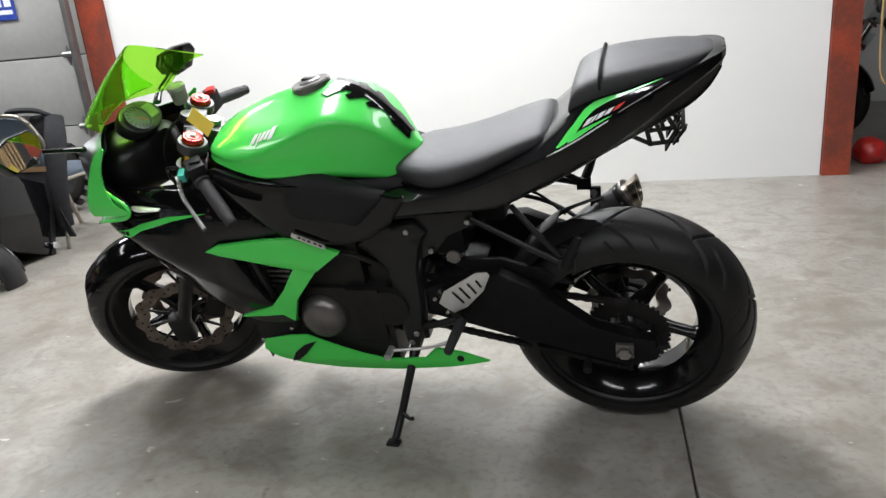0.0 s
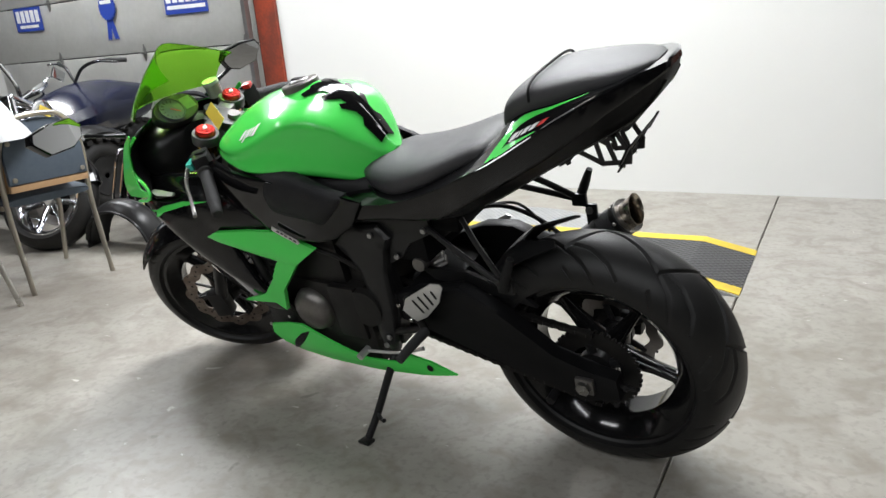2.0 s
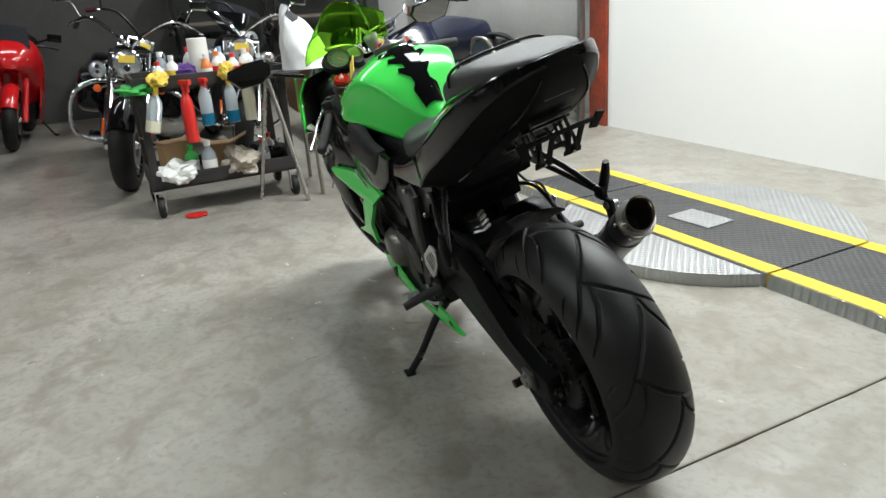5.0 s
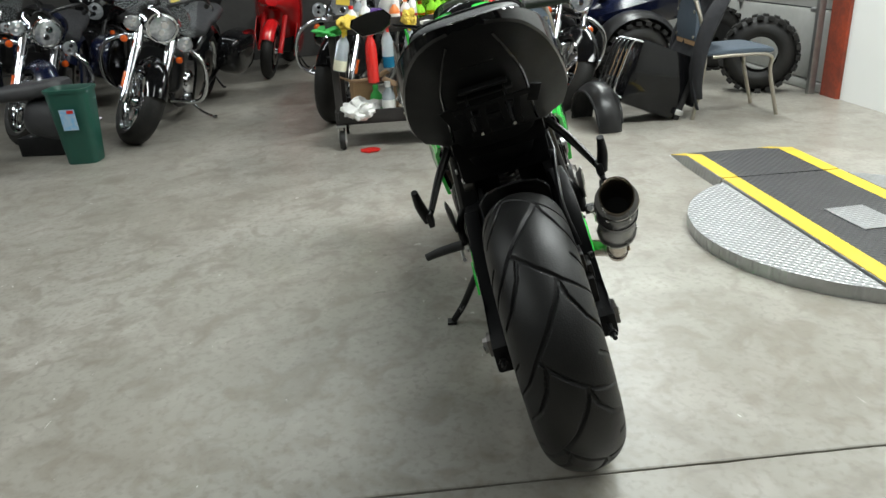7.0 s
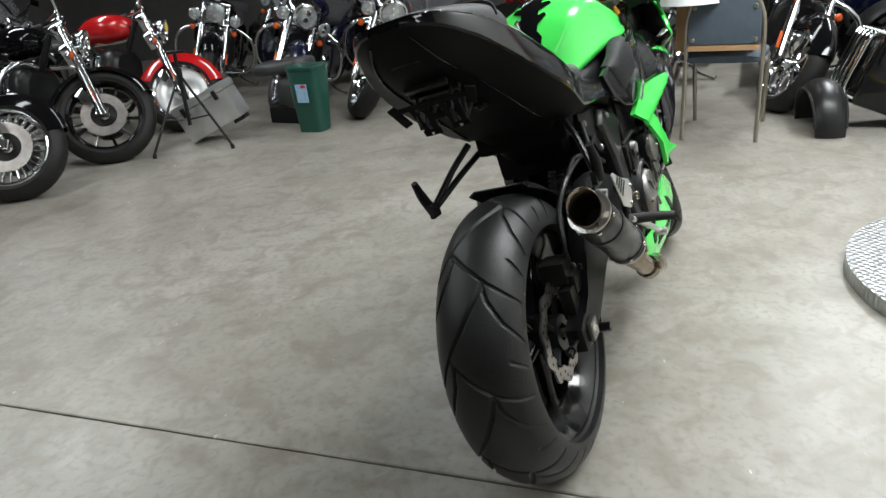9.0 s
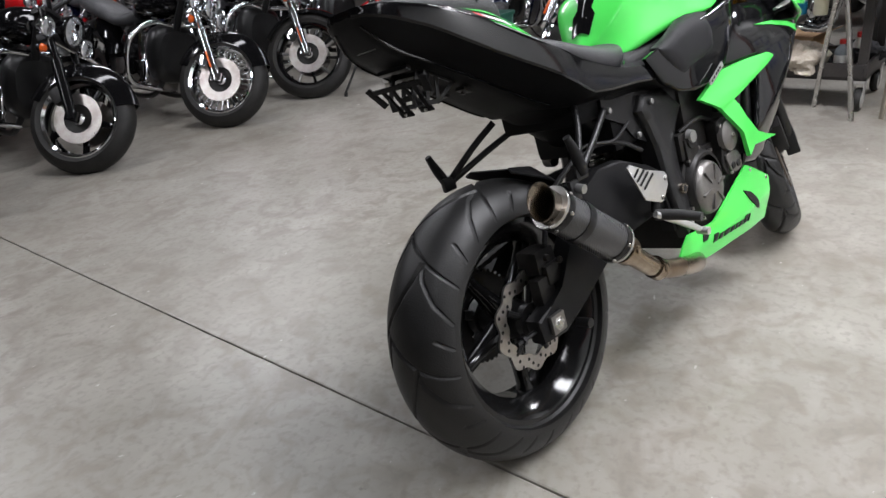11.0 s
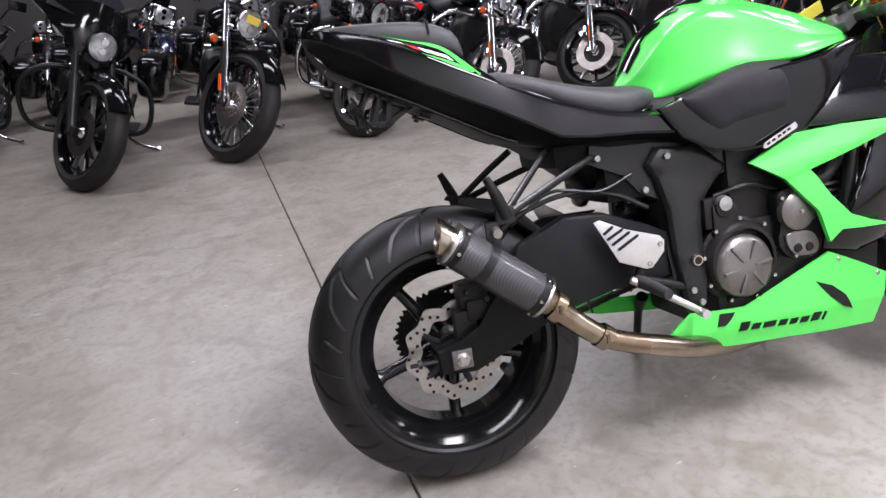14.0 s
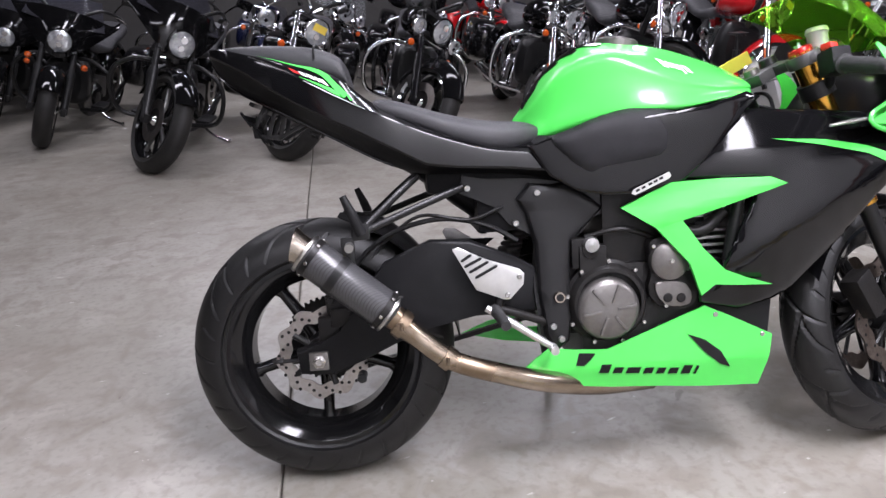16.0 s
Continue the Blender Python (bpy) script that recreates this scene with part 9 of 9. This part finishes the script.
def bottle(u, v, z, h, r, body_m, cap_m, label, spray=False, fill=None, tilt=0):
    t = thing("spray_bottle" if spray else "bottle", spot_at(u, v, z, random.uniform(-40, 40), tilt), label, "bottle", "bottles on the cart")
    b = bmesh.new()
    lathe(b, [(0.0001, 0.0), (r * 0.95, 0.0), (r, 0.01), (r, h * 0.58), (r * 0.85, h * 0.68), (r * 0.40, h * 0.80), (r * 0.36, h * 0.86), (0.0001, h * 0.86)], 20, Matrix.Rotation(radians(90), 4, "X"))
    part("body", b, body_m, t)
    if fill:
        b = bmesh.new()
        lathe(b, [(0.0001, 0.004), (r * 1.01, 0.004), (r * 1.01, h * 0.26), (0.0001, h * 0.26)], 20, Matrix.Rotation(radians(90), 4, "X"))
        part("liquid", b, fill, t)
    b = bmesh.new()
    if spray:
        rod(b, (0, 0, h * 0.84), (0, 0, h * 0.92), r * 0.42, 12)
        box(b, -0.055, 0.03, -0.012, 0.012, h * 0.92, h, 0.006)
        box(b, -0.035, -0.026, -0.008, 0.008, h * 0.80, h * 0.93, 0.003)
    else:
        rod(b, (0, 0, h * 0.85), (0, 0, h), r * 0.45, 14)
    part("trigger" if spray else "cap", b, cap_m, t)
    if spray:
        return
    b = bmesh.new()
    lathe(b, [(r * 1.012, h * 0.22), (r * 1.012, h * 0.50)], 20, Matrix.Rotation(radians(90), 4, "X"))
    part("label_band", b, "paper" if body_m != "white_plastic" else random.choice(["sticker_blue", "orange_plastic", "red_plastic", "yellow"]), t)


TOP = 0.722
for k, (v, h, r_, bm_, cm_) in enumerate(((0.60, 0.17, 0.035, "white_plastic", "red_plastic"), (0.52, 0.20, 0.04, "white_plastic", "white_plastic"), (0.34, 0.19, 0.035, "orange_plastic", "white_plastic"), (0.27, 0.20, 0.036, "white_plastic", "orange_plastic"),
                                          (0.19, 0.18, 0.038, "white_plastic", "red_plastic"), (0.11, 0.20, 0.040, "white_plastic", "white_plastic"), (0.04, 0.16, 0.034, "clear_plastic", "white_plastic"))):
    bottle(3.14 + 0.05 * (k % 2), v, TOP, h * 0.8, r_ * 0.9, bm_, cm_, "plastic detailing bottle standing on the cart top")
for k, (v, h, r_, bm_, cm_) in enumerate(((0.56, 0.22, 0.038, "clear_plastic", "white_plastic"), (0.40, 0.24, 0.04, "white_plastic", "red_plastic"), (0.22, 0.22, 0.035, "white_plastic", "sticker_blue"), (0.06, 0.19, 0.038, "white_plastic", "orange_plastic"))):
    bottle(3.36, v, TOP, h * 0.8, r_ * 0.9, bm_, cm_, "plastic detailing bottle standing on the cart top")
for v, bm_, cm_, fl in ((0.50, "red_plastic", "red_plastic", None), (0.40, "clear_plastic", "red_plastic", "liquid_blue"), (0.26, "clear_plastic", "yellow", "liquid_blue"), (0.16, "liquid_pale", "white_plastic", None)):
    bottle(2.99, v, 0.50 if fl or bm_ != "red_plastic" else 0.42, 0.26 if bm_ != "red_plastic" else 0.34, 0.035, bm_, cm_, "spray bottle hooked on the cart rim", True, fl)
bottle(3.00, 0.70, 0.50, 0.25, 0.04, "clear_plastic", "yellow", "clear spray bottle hooked on the cart rim", True, "liquid_pale", 14)
bottle(3.10, 0.42, 0.182, 0.22, 0.042, "clear_plastic", "white_plastic", "clear bottle of blue fluid on the lower shelf", False, "liquid_blue")
bottle(3.25, 0.50, 0.182, 0.18, 0.04, "rag_green", "rag_green", "green bottle on the lower shelf")
bottle(3.20, 0.08, 0.182, 0.16, 0.035, "clear_plastic", "red_plastic", "clear bottle with a red cap on the lower shelf")
bottle(3.30, 0.02, 0.182, 0.18, 0.035, "white_plastic", "red_plastic", "white bottle on the lower shelf")


def lump(name, u, v, z, size, seed, m, label, cat, rough=0.4):
    b = bmesh.new()
    blob(b, (0, 0, 0), size, seed, rough, 4)
    for q in b.verts:
        q.co.z = max(q.co.z, -size[2] * 0.75)
    ob = part(name, b, m, None)
    ob.matrix_world = spot_at(u, v, z + size[2] * 0.75, seed * 40)
    tagged(ob, label, cat)


lump("rag", 3.10, 0.60, 0.182, (0.10, 0.12, 0.075), 1, "white_plastic", "crumpled white rag on the lower shelf", "rag")
lump("rag", 3.12, 0.24, 0.182, (0.11, 0.15, 0.085), 2, "rag", "soiled beige rag heap on the lower shelf", "rag")
lump("rag", 3.08, 0.74, 0.70, (0.08, 0.12, 0.03), 3, "rag_green", "green cloth on the cart", "cloth")
lump("rag", 3.22, 0.45, 0.722, (0.08, 0.10, 0.06), 5, "rag_purple", "purple microfibre cloth on the cart", "cloth")
lump("rag", 3.00, 0.62, 0.735, (0.045, 0.075, 0.045), 6, "rag_yellow", "yellow cloth over the cart rim", "cloth")
lump("rag", 2.995, 0.26, 0.735, (0.04, 0.06, 0.05), 7, "rag_yellow", "yellow cloth over the cart rim", "cloth")
lump("rag", 3.30, 0.20, 0.182, (0.10, 0.10, 0.05), 8, "cloth_dark", "black cloth on the lower shelf", "cloth")
lump("rag", 3.36, 0.02, 0.182, (0.12, 0.14, 0.07), 11, "cloth_dark", "black cloth heap on the lower shelf", "cloth")
for bu, bv, bw, bh, brz in ((3.36, 0.58, 0.16, 0.20, 12), (3.38, 0.30, 0.14, 0.15, -15)):
    b = bmesh.new()
    box(b, -0.07, 0.07, -bw / 2, bw / 2, 0, bh, 0.004)
    for q in (-1, 1):
        box(b, -0.07, 0.07, -0.055, 0.055, -0.002, 0.002, 0, Matrix.Translation((0, q * (bw / 2 + 0.04), bh + 0.02)) @ Matrix.Rotation(radians(q * 25), 4, "X"))
    cb = part("small_carton", b, "cardboard", None, "", False)
    cb.matrix_world = spot_at(bu, bv, 0.182, brz)
    tagged(cb, "small open brown carton on the lower cart shelf", "box")
lump("red_scrap", 2.98, 0.56, 0.0, (0.06, 0.06, 0.008), 9, "red_plastic", "scrap of red plastic on the floor", "scrap", 0.2)
b = bmesh.new()
lathe(b, [(0.04, 0.0), (0.055, 0.0), (0.055, 0.24), (0.02, 0.24), (0.02, 0.0)], 28, Matrix.Rotation(radians(90), 4, "X"))
roll = part("paper_roll", b, "paper", None)
roll.matrix_world = spot_at(3.22, 0.36, TOP)
tagged(roll, "white paper towel roll standing on the cart", "paper roll")
b = bmesh.new()
grid = []
for i in range(33):
    a = 2 * math.pi * i / 32
    row = []
    for j in range(12):
        t = j / 11
        rr = (0.16 * (1 - t) ** 0.6 + 0.035 + 0.03 * math.sin(3 * a) * t) * (1 + 0.14 * noise.noise(Vector((math.cos(a) * 2, math.sin(a) * 2, t * 3))))
        row.append(Vector((rr * 0.75 * math.cos(a) - 0.02 * t, rr * math.sin(a) + 0.10 * t, 0.36 * t + 0.06 * t * math.sin(a + 1))))
    grid.append(row)
sheet(b, grid)
bag = part("shopping_bag", b, "bag_white", None)
bag.matrix_world = spot_at(2.95, -0.20, 0.757) @ Matrix.Diagonal((0.85, 0.8, 0.85, 1))
tagged(bag, "translucent white plastic shopping bag on the cart edge", "bag")
bags_fix = thing("folding_trestle", spot_at(2.92, 0.06, 0), "grey steel trestle leg under the cart handle", "trestle")
for lx, ly in ((-0.06, -0.13), (0.16, 0.10)):
    b = bmesh.new()
    tube(b, [(0.0, 0.0, 0.74), (lx * 0.4, ly * 0.5, 0.40), (lx, ly, 0.0)], 0.013, 8)
    part("leg", b, "steel", bags_fix)
b = bmesh.new()
box(b, -0.13, 0.13, -0.16, 0.12, 0.735, 0.755, 0.004)
part("tray", b, "cart", bags_fix)


# ---- side room seen past the column ----
def hung_rope():
    r = thing("hanging_rope", spot_at(-1.42, V0 + 0.05, 0), "coils of tan rope hung on the steel column", "rope")
    for k in range(5):
        b = bmesh.new()
        x = -0.02 - 0.035 * k
        tube(b, [(x, 0.02, 1.75), (x - 0.03, 0.03, 1.2), (x - 0.05 - 0.03 * k, 0.04 + 0.01 * k, 0.62 + 0.06 * k), (x - 0.14, 0.03, 0.56 + 0.05 * k), (x - 0.17, 0.02, 0.9), (x - 0.12, 0.02, 1.75)], 0.007, 8)
        part("strand", b, "rope", r)
    b = bmesh.new()
    box(b, -0.36, 0.0, -0.01, 0.03, 1.72, 1.78, 0.004)
    part("peg_board", b, "wood", r)


hung_rope()
cruiser(spot_at(-1.55, -3.9, 0, 330), "dark cruiser parked in the side room", "black_gloss", "wire", crash=None, steer=0, passing=False, bags=False)
lump("red_can", -1.62, -3.1, 0.0, (0.14, 0.10, 0.09), 11, "red_plastic", "red plastic fuel can on the floor", "can", 0.15)


# ---- shelving behind the cart ----
def shelving():
    r = thing("steel_shelving", spot_at(7.75, -1.2, 0), "dark shelving stacked with boards and boxes along the wall", "shelving")
    for y in (-1.1, 0.0, 1.1):
        for x in (-0.25, 0.25):
            b = bmesh.new()
            box(b, x - 0.02, x + 0.02, y - 0.02, y + 0.02, 0, 2.2)
            part("upright", b, "black_satin", r, "", False)
    for z in (0.4, 0.95, 1.5, 2.1):
        b = bmesh.new()
        box(b, -0.28, 0.28, -1.15, 1.15, z, z + 0.03)
        part("shelf", b, "wood", r, "", False)


shelving()
